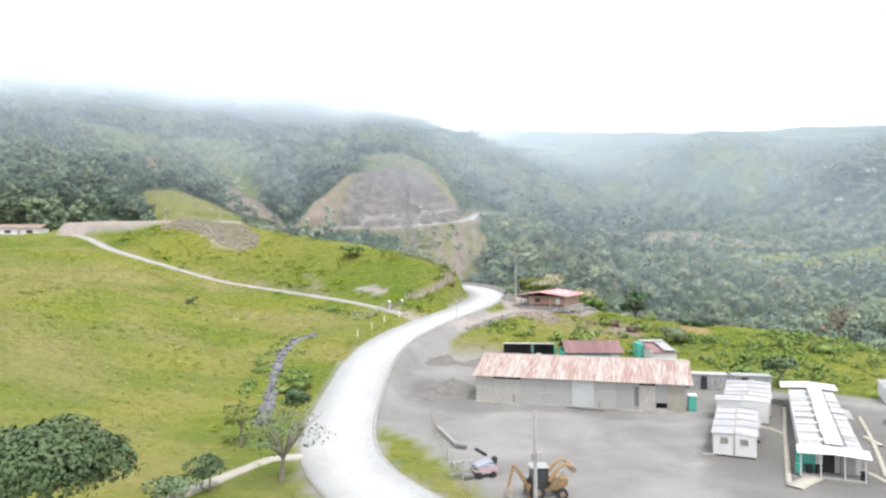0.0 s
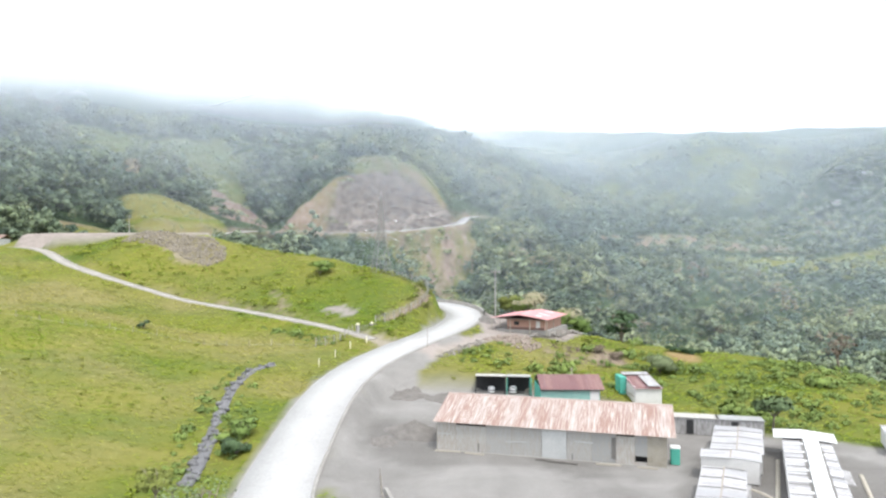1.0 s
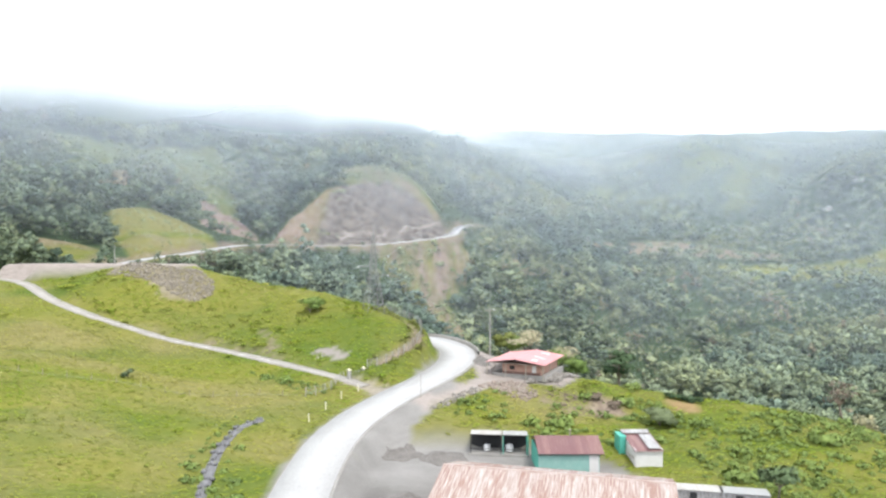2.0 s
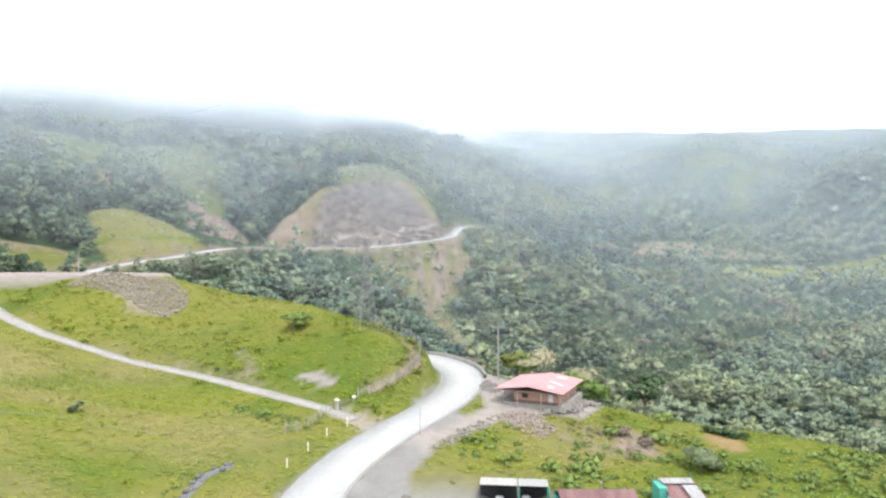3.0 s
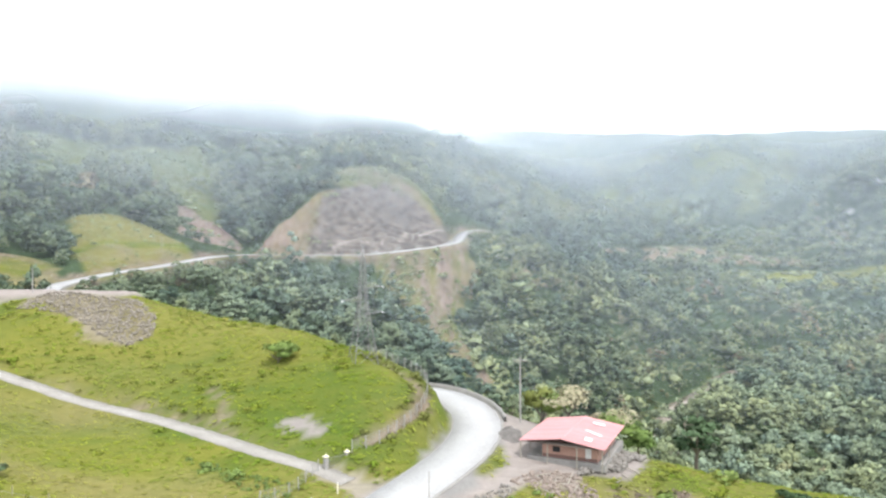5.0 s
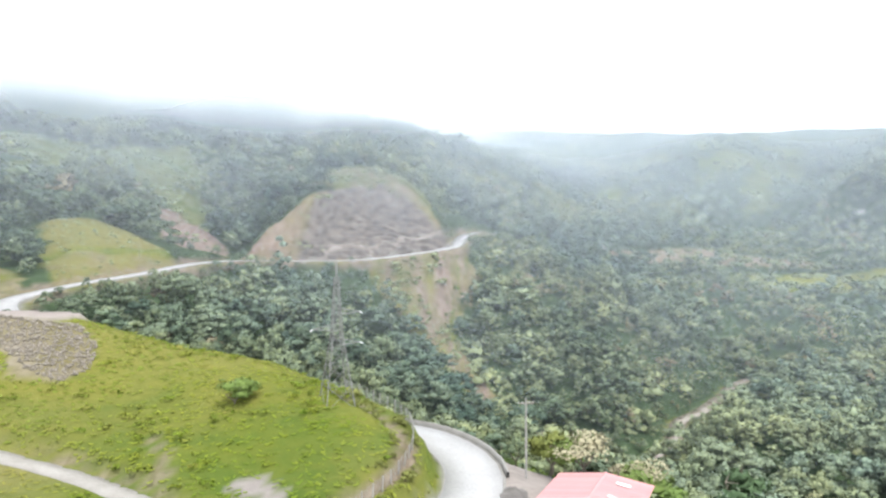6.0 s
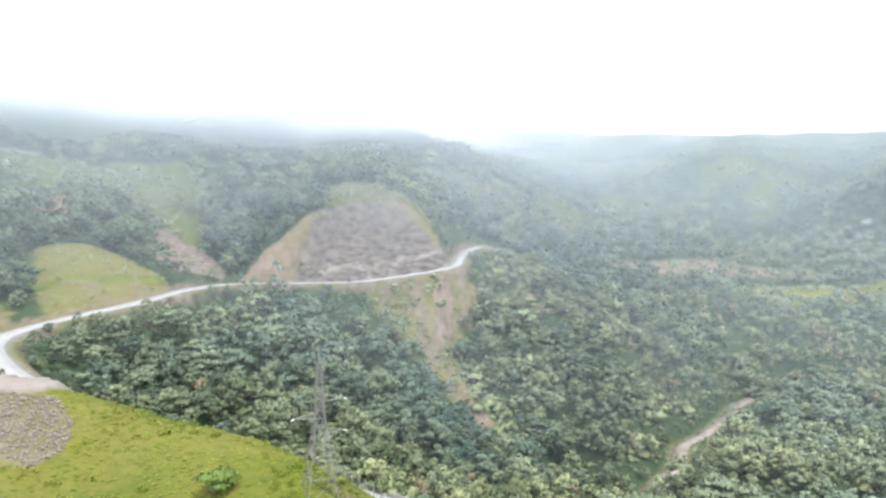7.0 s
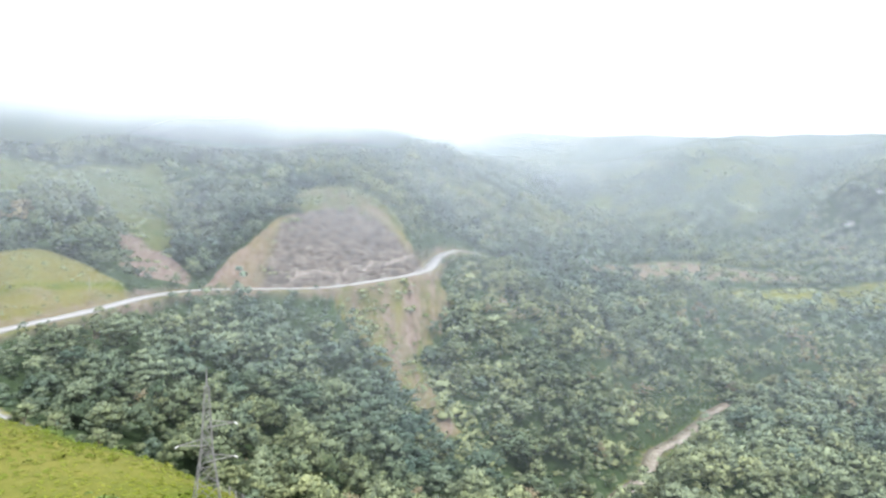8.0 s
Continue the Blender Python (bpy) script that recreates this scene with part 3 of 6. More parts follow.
def water_material():
    m, t, p = nodes_of("river_water")
    c = ramp_between(t, noise_of(t, 0.25, 5), (0.17, 0.14, 0.105), (0.36, 0.32, 0.27), 0.35, 0.65)
    t.links.new(c, p.inputs["Base Color"])
    p.inputs["Roughness"].default_value = 0.25
    bumped(t, p, noise_of(t, 1.2, 4), 0.4, 0.2)
    return m


tagged(new("river", ribbon("river", RIVER, 4.0, -4.0, -0.1, 0.5, water_material())), "shallow brown river between wooded banks", "river", kind="structure")


# ---- trees ----
def leaf_material(name, dark, light, olive):
    m, t, p = nodes_of(name)
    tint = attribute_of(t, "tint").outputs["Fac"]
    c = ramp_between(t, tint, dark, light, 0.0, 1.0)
    info = t.nodes.new("ShaderNodeObjectInfo")
    c = mixed(t, mixed(t, 0.5, (0, 0, 0), ramp_between(t, info.outputs["Random"], (0, 0, 0), (0.7, 0.7, 0.7), 0.2, 1.0)), c, olive)
    geo = t.nodes.new("ShaderNodeNewGeometry")
    c = mixed(t, 0.55, c, mixed(t, 1.0, c, ramp_between(t, geo.outputs["Random Per Island"], (0.62, 0.66, 0.68), (1.32, 1.30, 1.2), 0, 1), "MULTIPLY"))
    t.links.new(c, p.inputs["Base Color"])
    p.inputs["Roughness"].default_value = 0.7
    p.inputs["Specular IOR Level"].default_value = 0.2
    return m


leaves = leaf_material("tree_leaves", (0.040, 0.080, 0.048), (0.172, 0.222, 0.112), (0.205, 0.205, 0.108))
bark = plain("grey_bark", (0.10, 0.08, 0.06), (0.24, 0.21, 0.17), 1.0, 9.0, 0.9, bump=0.6, depth=0.04)
CUBE = np.array([(x, y, z) for x in (-1, 1) for y in (-1, 1) for z in (-1, 1)], float) * 0.6
CUBE_FACES = np.array([(0, 1, 3, 2), (4, 6, 7, 5), (0, 4, 5, 1), (2, 3, 7, 6), (0, 2, 6, 4), (1, 5, 7, 3)])


GOLD = (1 + math.sqrt(5)) / 2
ICO = np.array([(-1, GOLD, 0), (1, GOLD, 0), (-1, -GOLD, 0), (1, -GOLD, 0), (0, -1, GOLD), (0, 1, GOLD), (0, -1, -GOLD), (0, 1, -GOLD), (GOLD, 0, -1), (GOLD, 0, 1), (-GOLD, 0, -1), (-GOLD, 0, 1)])
ICO /= np.linalg.norm(ICO[0])
ICO_FACES = np.array([(a, b, c) for a in range(12) for b in range(a + 1, 12) for c in range(b + 1, 12)
                      if max(np.linalg.norm(ICO[a] - ICO[b]), np.linalg.norm(ICO[b] - ICO[c]), np.linalg.norm(ICO[a] - ICO[c])) < 1.1])
ICO_FACES = np.array([(a, b, c) if np.dot(np.cross(ICO[b] - ICO[a], ICO[c] - ICO[a]), ICO[a]) > 0 else (a, c, b) for a, b, c in ICO_FACES])


def unit(v):
    return v / (np.linalg.norm(v, axis=-1, keepdims=True) + 1e-9)


OCTA = np.array([(1, 0, 0), (-1, 0, 0), (0, 1, 0), (0, -1, 0), (0, 0, 1), (0, 0, -1)], float)
OCTA_FACES = np.array([(0, 2, 4), (2, 1, 4), (1, 3, 4), (3, 0, 4), (2, 0, 5), (1, 2, 5), (3, 1, 5), (0, 3, 5)])


def clumps(rng, centres, sizes, cards, card, core=True, coarse=False):
    """Leafy lobes: each a rough inner clump under many small leaf sprays. Gives places, faces and shading normals."""
    verts, faces, normals, base = [], [], [], 0
    centres, sizes = np.asarray(centres, float), np.asarray(sizes, float)
    solid, solid_faces = (OCTA, OCTA_FACES) if coarse else (ICO, ICO_FACES)
    hub = centres.mean(0) - (0, 0, sizes[:, 2].mean() * 1.2)
    for c, s in zip(centres, sizes):
        if core:
            v = c + solid * s * 0.72 * rng.uniform(0.8, 1.16, (len(solid), 1))
            verts.append(v)
            normals.append(unit(0.6 * unit(solid / s) + 0.6 * unit(v - hub)))
            faces.append(solid_faces + base)
            base += len(solid)
        u = unit(rng.normal(size=(cards, 3)))
        u[:, 2] = np.where(u[:, 2] < -0.35, -u[:, 2], u[:, 2])
        at = c + u * s * rng.uniform(0.80, 1.14, (cards, 1))
        out = unit(u / s)
        nor = unit(out + rng.normal(scale=0.42, size=(cards, 3)) + (0, 0, 0.15))
        e = unit(np.cross(nor, rng.normal(size=(cards, 3))))
        f = np.cross(nor, e)
        w = card * rng.uniform(0.6, 1.35, (cards, 1))
        verts.append(np.stack([at - 0.6 * w * e - 0.4 * w * f, at + 0.6 * w * e - 0.45 * w * f, at + 0.75 * w * f - 0.12 * w * nor], 1).reshape(-1, 3))
        shade = unit(0.78 * out + 0.48 * unit(at - hub) + rng.normal(scale=0.26, size=(cards, 3)))
        normals.append(np.repeat(shade, 3, 0))
        faces.append(base + np.arange(3 * cards).reshape(-1, 3))
        base += 3 * cards
    return np.vstack(verts), np.vstack(faces), np.vstack(normals)


def crown_arrays(rng, radius, height, lobes, cards, card, core=True, flat=0.62):
    """An uneven crown of leafy lobes; its foot is at z = 0."""
    centres, sizes = [], []
    for k in range(lobes):
        a, r = rng.uniform(0, 2 * math.pi), radius * math.sqrt(rng.uniform(0.02, 0.62))
        size = radius * rng.uniform(0.36, 0.60)
        centres.append((r * math.cos(a), r * math.sin(a), height * (rng.uniform(0.30, 0.80) - 0.25 * (r / radius) ** 2)))
        sizes.append((size * rng.uniform(0.85, 1.2), size * rng.uniform(0.85, 1.2), size * flat * rng.uniform(0.7, 1.0)))
    return clumps(rng, centres, sizes, cards, card, core)


def dome_crown(rng, radius, height, lobes, cards, card, flat=0.6, skirt=0.35, coarse=False):
    """A forest crown: lobes spread over a broken dome, largest near the top; its foot is at z = 0."""
    centres, sizes = [], []
    turn = rng.uniform(0, 6.28)
    for k in range(lobes):
        u = (k + 0.5) / lobes
        a = turn + 2.4 * k + rng.uniform(-0.5, 0.5)
        r = radius * (0.80 * math.sqrt(u) + rng.uniform(-0.10, 0.10))
        size = radius * rng.uniform(0.9, 1.5) / math.sqrt(lobes) * (1.12 - 0.35 * u)
        centres.append((r * math.cos(a), r * math.sin(a), height * (skirt + (1 - skirt) * (1 - 0.9 * u ** 1.3) + rng.uniform(-0.13, 0.13)) - size * flat))
        sizes.append((size * rng.uniform(0.85, 1.2), size * rng.uniform(0.85, 1.2), size * flat * rng.uniform(0.8, 1.15)))
    return clumps(rng, centres, sizes, cards, card, coarse=coarse)


def many(name, prototypes, places, rng, material):
    """One mesh of many copies of leafy shapes: places are x, y, z, size, tint and hue."""
    vs, fs, ns, ts, hs, base = [], [], [], [], [], 0
    for x, y, z, size, tint, hue in places:
        v, f, n = prototypes[rng.integers(len(prototypes))]
        a = rng.uniform(0, 2 * math.pi)
        c, s = math.cos(a), math.sin(a)
        w = np.c_[v[:, 0] * c - v[:, 1] * s, v[:, 0] * s + v[:, 1] * c, v[:, 2] * rng.uniform(0.85, 1.2)] * size
        vs.append(w + (x, y, z))
        ns.append(np.c_[n[:, 0] * c - n[:, 1] * s, n[:, 0] * s + n[:, 1] * c, n[:, 2]])
        fs.append(f + base)
        ts.append(np.full(len(v), tint))
        hs.append(np.full(len(v), hue))
        base += len(v)
    me = mesh_from(name, np.vstack(vs), np.vstack(fs), (material,), normals=np.vstack(ns))
    paint(me, "tint", np.concatenate(ts))
    paint(me, "hue", np.concatenate(hs))
    return me


def scattered(rng, x0, x1, y0, y1, gap):
    nx, ny = int((x1 - x0) / gap), int((y1 - y0) / gap)
    X, Y = np.meshgrid(x0 + (np.arange(nx) + 0.5) * gap, y0 + (np.arange(ny) + 0.5) * gap)
    X = X.ravel() + rng.uniform(-0.45, 0.45, X.size) * gap
    Y = Y.ravel() + rng.uniform(-0.45, 0.45, Y.size) * gap
    return X, Y


def forest_material():
    """Leaves from dark blue-green to olive by tree, with a few dry tan ones."""
    m, t, p = nodes_of("forest_leaves")
    tint, hue = attribute_of(t, "tint").outputs["Fac"], attribute_of(t, "hue").outputs["Fac"]
    blue = ramp_between(t, tint, (0.050, 0.089, 0.070), (0.176, 0.238, 0.182), 0.0, 1.0)
    olive = ramp_between(t, tint, (0.086, 0.117, 0.058), (0.248, 0.280, 0.148), 0.0, 1.0)
    c = mixed(t, ramp_between(t, hue, (0, 0, 0), (1, 1, 1), 0.15, 0.8), blue, olive)
    c = mixed(t, ramp_between(t, hue, (0, 0, 0), (0.8, 0.8, 0.8), 0.88, 1.0), c, (0.225, 0.185, 0.125))
    geo = t.nodes.new("ShaderNodeNewGeometry")
    c = mixed(t, 1.0, c, ramp_between(t, geo.outputs["Random Per Island"], (0.62, 0.66, 0.72), (1.38, 1.34, 1.22), 0, 1), "MULTIPLY")
    t.links.new(c, p.inputs["Base Color"])
    p.inputs["Roughness"].default_value = 0.7
    p.inputs["Specular IOR Level"].default_value = 0.2
    return m


forest_leaves = forest_material()


def kinds_of(rng, lobes, cards, card, coarse=False):
    """Umbrella crowns, round domes, ragged tall ones and low scrub."""
    out = [dome_crown(rng, rng.uniform(4.4, 5.8), rng.uniform(7.5, 10), lobes + 3, cards, card, 0.55, 0.55, coarse) for _ in range(7)]
    out += [dome_crown(rng, rng.uniform(3.0, 4.2), rng.uniform(6.5, 9.5), lobes, cards, card, 0.75, 0.25, coarse) for _ in range(8)]
    out += [dome_crown(rng, rng.uniform(2.4, 3.0), rng.uniform(9, 12), lobes - 1, cards, card, 0.8, 0.35, coarse) for _ in range(3)]
    out += [dome_crown(rng, rng.uniform(2.8, 3.8), rng.uniform(3, 4.5), lobes - 2, cards, card * 0.85, 0.6, 0.2, coarse) for _ in range(4)]
    return out


rng = np.random.default_rng(7)
front_kinds, near_kinds, mid_kinds, far_kinds = kinds_of(rng, 12, 46, 0.50, True), kinds_of(rng, 9, 17, 0.78, True), kinds_of(rng, 6, 5, 1.3, True), kinds_of(rng, 4, 3, 1.6, True)


def forest(name, kinds, x0, x1, y0, y1, gap, size, label):
    X, Y = scattered(rng, x0, x1, y0, y1 + gap, gap * 0.72)
    w = covers(X, Y)[0]
    thin_out = inside(X, Y, LEFT_SCRUB) & (rng.random(len(X)) < 0.72 + 0.3 * ripple(X, Y, 14, 2.0))
    w = w * ~thin_out
    steep = np.hypot(land(X + 3, Y) - land(X - 3, Y), land(X, Y + 3) - land(X, Y - 3)) / 6
    w = w * (rng.random(len(X)) < 0.56 + 0.40 * steep) * (Y < y1)
    keep = (w > 0.5) & (np.abs(X - 6) < 0.68 * Y + 10) & ((Y > 236) | (X > 105) | (X < -70))
    X, Y = X[keep], Y[keep]
    Z = land(X, Y)
    scrub = ripple(X, Y, 42, 5.0) + 0.5 * ripple(X, Y, 15, 3.0) + 0.35 * smooth(X - 0.75 * Y, -225, -160)
    hue = np.clip(0.46 + 0.36 * scrub + rng.normal(scale=0.10, size=len(X)), 0, 1) + (rng.random(len(X)) < 0.012) * 0.6
    patch = 0.52 + 0.17 * scrub + 0.26 * ripple(X, Y, 31, 2.0) + 0.18 * ripple(X, Y, 12, 6.0)
    patch = patch + 0.22 * smooth(X - 0.75 * Y, -225, -160) - 0.12 * (1 - smooth(Y, 250, 380)) * (X < 60)
    verge = np.minimum(beside(X, Y, BACK_ROAD)[0], np.where((X < 215) & (Y > 345), beside(X, Y, RIVER)[0] + 2, 99))
    size = size * (0.34 + 0.66 * smooth(beside(X, Y, SLIDE)[0], 7, 22))
    size = size * (1 - 0.22 * smooth(scrub, 0.4, 1.0)) * (0.36 + 0.64 * smooth(verge, 8, 32))
    places = np.c_[X, Y, Z + 0.3 + rng.uniform(-3.5, 3.5, len(X)) * smooth(verge, 10, 32), size * np.clip(np.exp(rng.normal(0.06, 0.30, len(X))), 0.6, 1.7), np.clip(patch + 0.01 + rng.normal(scale=0.20, size=len(X)), 0, 1), np.clip(hue, 0, 1)]
    return tagged(new(name, many(name, kinds, places, rng, forest_leaves)), label, "forest", kind="stuff")


forest("near_forest", front_kinds, -225, 250, 200, 345, 6.8, 1.0, "dense dark green tropical forest below the road")
forest("forest", near_kinds, -330, 440, 345, 560, 7.0, 0.98, "dense dark green tropical forest on the valley slopes")
forest("far_forest", mid_kinds, -420, 620, 560, 860, 9.5, 1.0, "hazy green forest on the farther slopes")
forest("distant_forest", far_kinds, -900, 1100, 860, 1450, 14.0, 1.0, "pale hazy forest on the distant hills")


# ---- cloud, mist and haze sheets ----
def mist_material(name):
    m = bpy.data.materials.new(name)
    m.use_nodes = True
    t = m.node_tree
    t.nodes.clear()
    out = t.nodes.new("ShaderNodeOutputMaterial")
    clear = t.nodes.new("ShaderNodeBsdfTransparent")
    white, through_it = t.nodes.new("ShaderNodeBsdfDiffuse"), t.nodes.new("ShaderNodeBsdfTranslucent")
    # Blue-grey to white tone is painted haze over whatever lies behind the sheet.
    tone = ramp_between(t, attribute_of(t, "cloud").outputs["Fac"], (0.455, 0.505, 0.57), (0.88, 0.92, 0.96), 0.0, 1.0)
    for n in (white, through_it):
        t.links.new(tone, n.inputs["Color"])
    for n, side in ((white, 1.0), (through_it, -1.0)):
        up = t.nodes.new("ShaderNodeCombineXYZ")
        up.inputs[2].default_value = side
        t.links.new(up.outputs[0], n.inputs["Normal"])
    both = t.nodes.new("ShaderNodeAddShader")
    t.links.new(white.outputs[0], both.inputs[0])
    t.links.new(through_it.outputs[0], both.inputs[1])
    cover = t.nodes.new("ShaderNodeMath")
    cover.operation, cover.use_clamp = "MULTIPLY", True
    a = attribute_of(t, "veil").outputs["Fac"]
    wisp = ramp_between(t, noise_of(t, 0.012, 5, 0.6), (0.93, 0.93, 0.93), (1.04, 1.04, 1.04), 0.3, 0.7)
    t.links.new(a, cover.inputs[0])
    t.links.new(wisp, cover.inputs[1])
    mix = t.nodes.new("ShaderNodeMixShader")
    t.links.new(cover.outputs[0], mix.inputs[0])
    t.links.new(clear.outputs[0], mix.inputs[1])
    t.links.new(both.outputs[0], mix.inputs[2])
    t.links.new(mix.outputs[0], out.inputs["Surface"])
    return m


MIST = mist_material("mist")


def mist_bank(name, reach, haze, low, high, cloud, rise=40, a0=-52, a1=52):
    """A curved mist sheet with painted haze that thickens into cloud with height."""
    a = np.radians(np.linspace(a0, a1, 90))
    z = np.linspace(-60, 420, 60)
    A, Z = np.meshgrid(a, z)
    X, Y = reach * np.sin(A), 60 + reach * np.cos(A)
    floor = land(X[0], Y[0])[None, :]
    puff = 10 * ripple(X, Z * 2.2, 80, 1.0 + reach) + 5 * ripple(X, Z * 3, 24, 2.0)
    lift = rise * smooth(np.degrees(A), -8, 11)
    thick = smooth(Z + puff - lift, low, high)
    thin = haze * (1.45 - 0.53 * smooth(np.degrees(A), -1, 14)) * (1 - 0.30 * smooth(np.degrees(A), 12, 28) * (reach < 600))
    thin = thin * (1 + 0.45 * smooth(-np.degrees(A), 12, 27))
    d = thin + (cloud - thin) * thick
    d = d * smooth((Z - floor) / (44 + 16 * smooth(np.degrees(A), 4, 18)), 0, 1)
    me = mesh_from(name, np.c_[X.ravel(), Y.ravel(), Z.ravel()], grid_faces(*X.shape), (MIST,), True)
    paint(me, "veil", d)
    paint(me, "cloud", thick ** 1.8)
    return tagged(new(name, me), "white cloud, mist and painted haze hanging over the hills", "mist", kind="structure")


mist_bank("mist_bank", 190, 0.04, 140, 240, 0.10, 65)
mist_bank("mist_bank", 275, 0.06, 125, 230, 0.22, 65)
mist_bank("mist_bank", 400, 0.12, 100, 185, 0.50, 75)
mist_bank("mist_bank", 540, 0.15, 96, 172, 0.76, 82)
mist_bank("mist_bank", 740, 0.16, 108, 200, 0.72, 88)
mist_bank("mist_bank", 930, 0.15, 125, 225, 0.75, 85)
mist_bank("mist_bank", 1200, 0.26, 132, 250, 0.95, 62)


# ---- making things ----
def part(name, bm, material, parent, label="", shade=False):
    """Links a bmesh as one mesh object under a thing or a part."""
    me = bpy.data.meshes.new(name)
    bm.to_mesh(me)
    bm.free()
    me.materials.append(material)
    if shade:
        for f in me.polygons:
            f.use_smooth = True
    ob = new(name, me)
    ob.parent = parent
    return tagged(ob, label)


def shared(name, mesh, parent, m=None, label=""):
    """Another object on a mesh that exists."""
    ob = new(name, mesh)
    ob.parent = parent
    if m is not None:
        ob.matrix_local = m
    return tagged(ob, label)


def thing(name, label, category, m, group=""):
    ob = new(name)
    ob.empty_display_size = 0.3
    ob.matrix_world = m
    return tagged(ob, label, category, group)


def boxes(*specs, bevel=0.0):
    """A bmesh of boxes, each (centre x, y, z, size x, y, z[, turn about z[, tilt about y]])."""
    bm = bmesh.new()
    for cx, cy, cz, sx, sy, sz, *turn in specs:
        m = pose(cx, cy, cz, 0, turn[1] if len(turn) > 1 else 0, turn[0] if turn else 0) @ Matrix.Diagonal((sx, sy, sz, 1))
        bmesh.ops.create_cube(bm, size=1, matrix=m)
    if bevel:
        bmesh.ops.bevel(bm, geom=bm.edges[:], offset=bevel, segments=1, affect="EDGES")
    return bm


def rods(*specs, sides=8):
    """A bmesh of tapered rods, each (from, to, radius, end radius)."""
    bm = bmesh.new()
    for a, b, r0, r1 in specs:
        a, b = Vector(a), Vector(b)
        d = b - a
        m = Matrix.Translation((a + b) / 2) @ d.to_track_quat("Z", "Y").to_matrix().to_4x4()
        bmesh.ops.create_cone(bm, cap_ends=True, segments=sides, radius1=r0, radius2=r1, depth=d.length, matrix=m)
    return bm


def prism(outline, y0, y1):
    """A bmesh of an outline in x, z drawn out along y."""
    bm = bmesh.new()
    a = [bm.verts.new((x, y0, z)) for x, z in outline]
    b = [bm.verts.new((x, y1, z)) for x, z in outline]
    bm.faces.new(a)
    bm.faces.new(b[::-1])
    for i in range(len(a)):
        j = (i + 1) % len(a)
        bm.faces.new((a[j], a[i], b[i], b[j]))
    bmesh.ops.recalc_face_normals(bm, faces=bm.faces[:])
    return bm


def sheet_mesh(name, width, length, material, ribs=4, high=0.05):
    """A corrugated roofing sheet: x across, y up the slope from 0."""
    n = ribs * 2 + 1
    xs = np.linspace(0, width * 1.04, n)
    zs = np.where(np.arange(n) % 2 == 0, 0.0, high)
    verts = [(x, y, z + dz) for dz in (0.0,) for y in (0, length) for x, z in zip(xs, zs)]
    return mesh_from(name, verts, grid_faces(2, n), (material,))


def sheeted(parent, name, x0, x1, y_eave, z_eave, y_top, z_top, width, material, rng, ribs=4):
    """Lays sheets side by side from an eave up to a ridge."""
    length = math.hypot(y_top - y_eave, z_top - z_eave)
    n = max(1, int(round((x1 - x0) / width)))
    w = (x1 - x0) / n
    me = sheet_mesh(name, w, length, material, ribs)
    up = Vector((0, y_top - y_eave, z_top - z_eave)).normalized()
    side = Vector((1, 0, 0))
    out = side.cross(up)
    back = out.z < 0
    turn = Matrix((side, up, out)).transposed().to_4x4()
    for i in range(n):
        lift = rng.uniform(0.0, 0.035)
        ob = shared(name, me, parent, Matrix.Translation((x0 + i * w, y_eave, z_eave + lift)) @ turn @ Matrix.Diagonal((1, 1, -1 if back else 1, 1)))
    return n


def metal_sheet(name, clean, worn, rusty, rust=0.5):
    """Painted or bare sheet metal with rust that runs down the slope."""
    m, t, p = nodes_of(name)
    own = t.nodes.new("ShaderNodeTexCoord").outputs["Object"]
    info = t.nodes.new("ShaderNodeObjectInfo")
    shift = t.nodes.new("ShaderNodeVectorMath")
    shift.operation = "MULTIPLY_ADD"
    shift.inputs[1].default_value = (9.0, 0.30, 1)
    t.links.new(own, shift.inputs[0])
    spread = t.nodes.new("ShaderNodeVectorMath")
    spread.operation = "SCALE"
    spread.inputs["Scale"].default_value = 37.0
    t.links.new(info.outputs["Random"], spread.inputs[0])
    t.links.new(spread.outputs[0], shift.inputs[2])
    streak = noise_of(t, 1.0, 6, 0.7, shift.outputs[0])
    c = ramp_between(t, info.outputs["Random"], clean, worn, 0.2, 0.9)
    amount = t.nodes.new("ShaderNodeMath")
    amount.operation = "MULTIPLY_ADD"
    t.links.new(info.outputs["Random"], amount.inputs[0])
    amount.inputs[1].default_value = 0.13
    t.links.new(streak, amount.inputs[2])
    edge = ramp_between(t, amount.outputs[0], (0, 0, 0), (1, 1, 1), 0.74 - 0.34 * rust, 0.90 - 0.34 * rust)
    c = mixed(t, edge, c, rusty)
    c = mixed(t, 0.3, c, mixed(t, 1.0, c, ramp_between(t, noise_of(t, 6.0, 5, 0.7, own), (0.6, 0.6, 0.6), (1.2, 1.2, 1.2), 0.3, 0.7), "MULTIPLY"))
    t.links.new(c, p.inputs["Base Color"])
    p.inputs["Roughness"].default_value = 0.55
    p.inputs["Metallic"].default_value = 0.1
    return m


rusty_zinc = metal_sheet("rusty_zinc", (0.38, 0.345, 0.32), (0.50, 0.47, 0.435), (0.225, 0.135, 0.108), 0.84)
clean_white = plain("white_sheet", (0.46, 0.46, 0.46), (0.58, 0.58, 0.575), 0.6, 5, 0.6, bump=0.05)
wall_zinc = metal_sheet("grey_zinc", (0.27, 0.275, 0.272), (0.40, 0.392, 0.376), (0.315, 0.285, 0.25), 0.58)
white_metal = metal_sheet("white_metal", (0.30, 0.297, 0.297), (0.47, 0.465, 0.465), (0.20, 0.19, 0.185), 0.72)
red_metal = metal_sheet("red_metal", (0.47, 0.215, 0.215), (0.52, 0.245, 0.245), (0.53, 0.31, 0.31), 0.3)
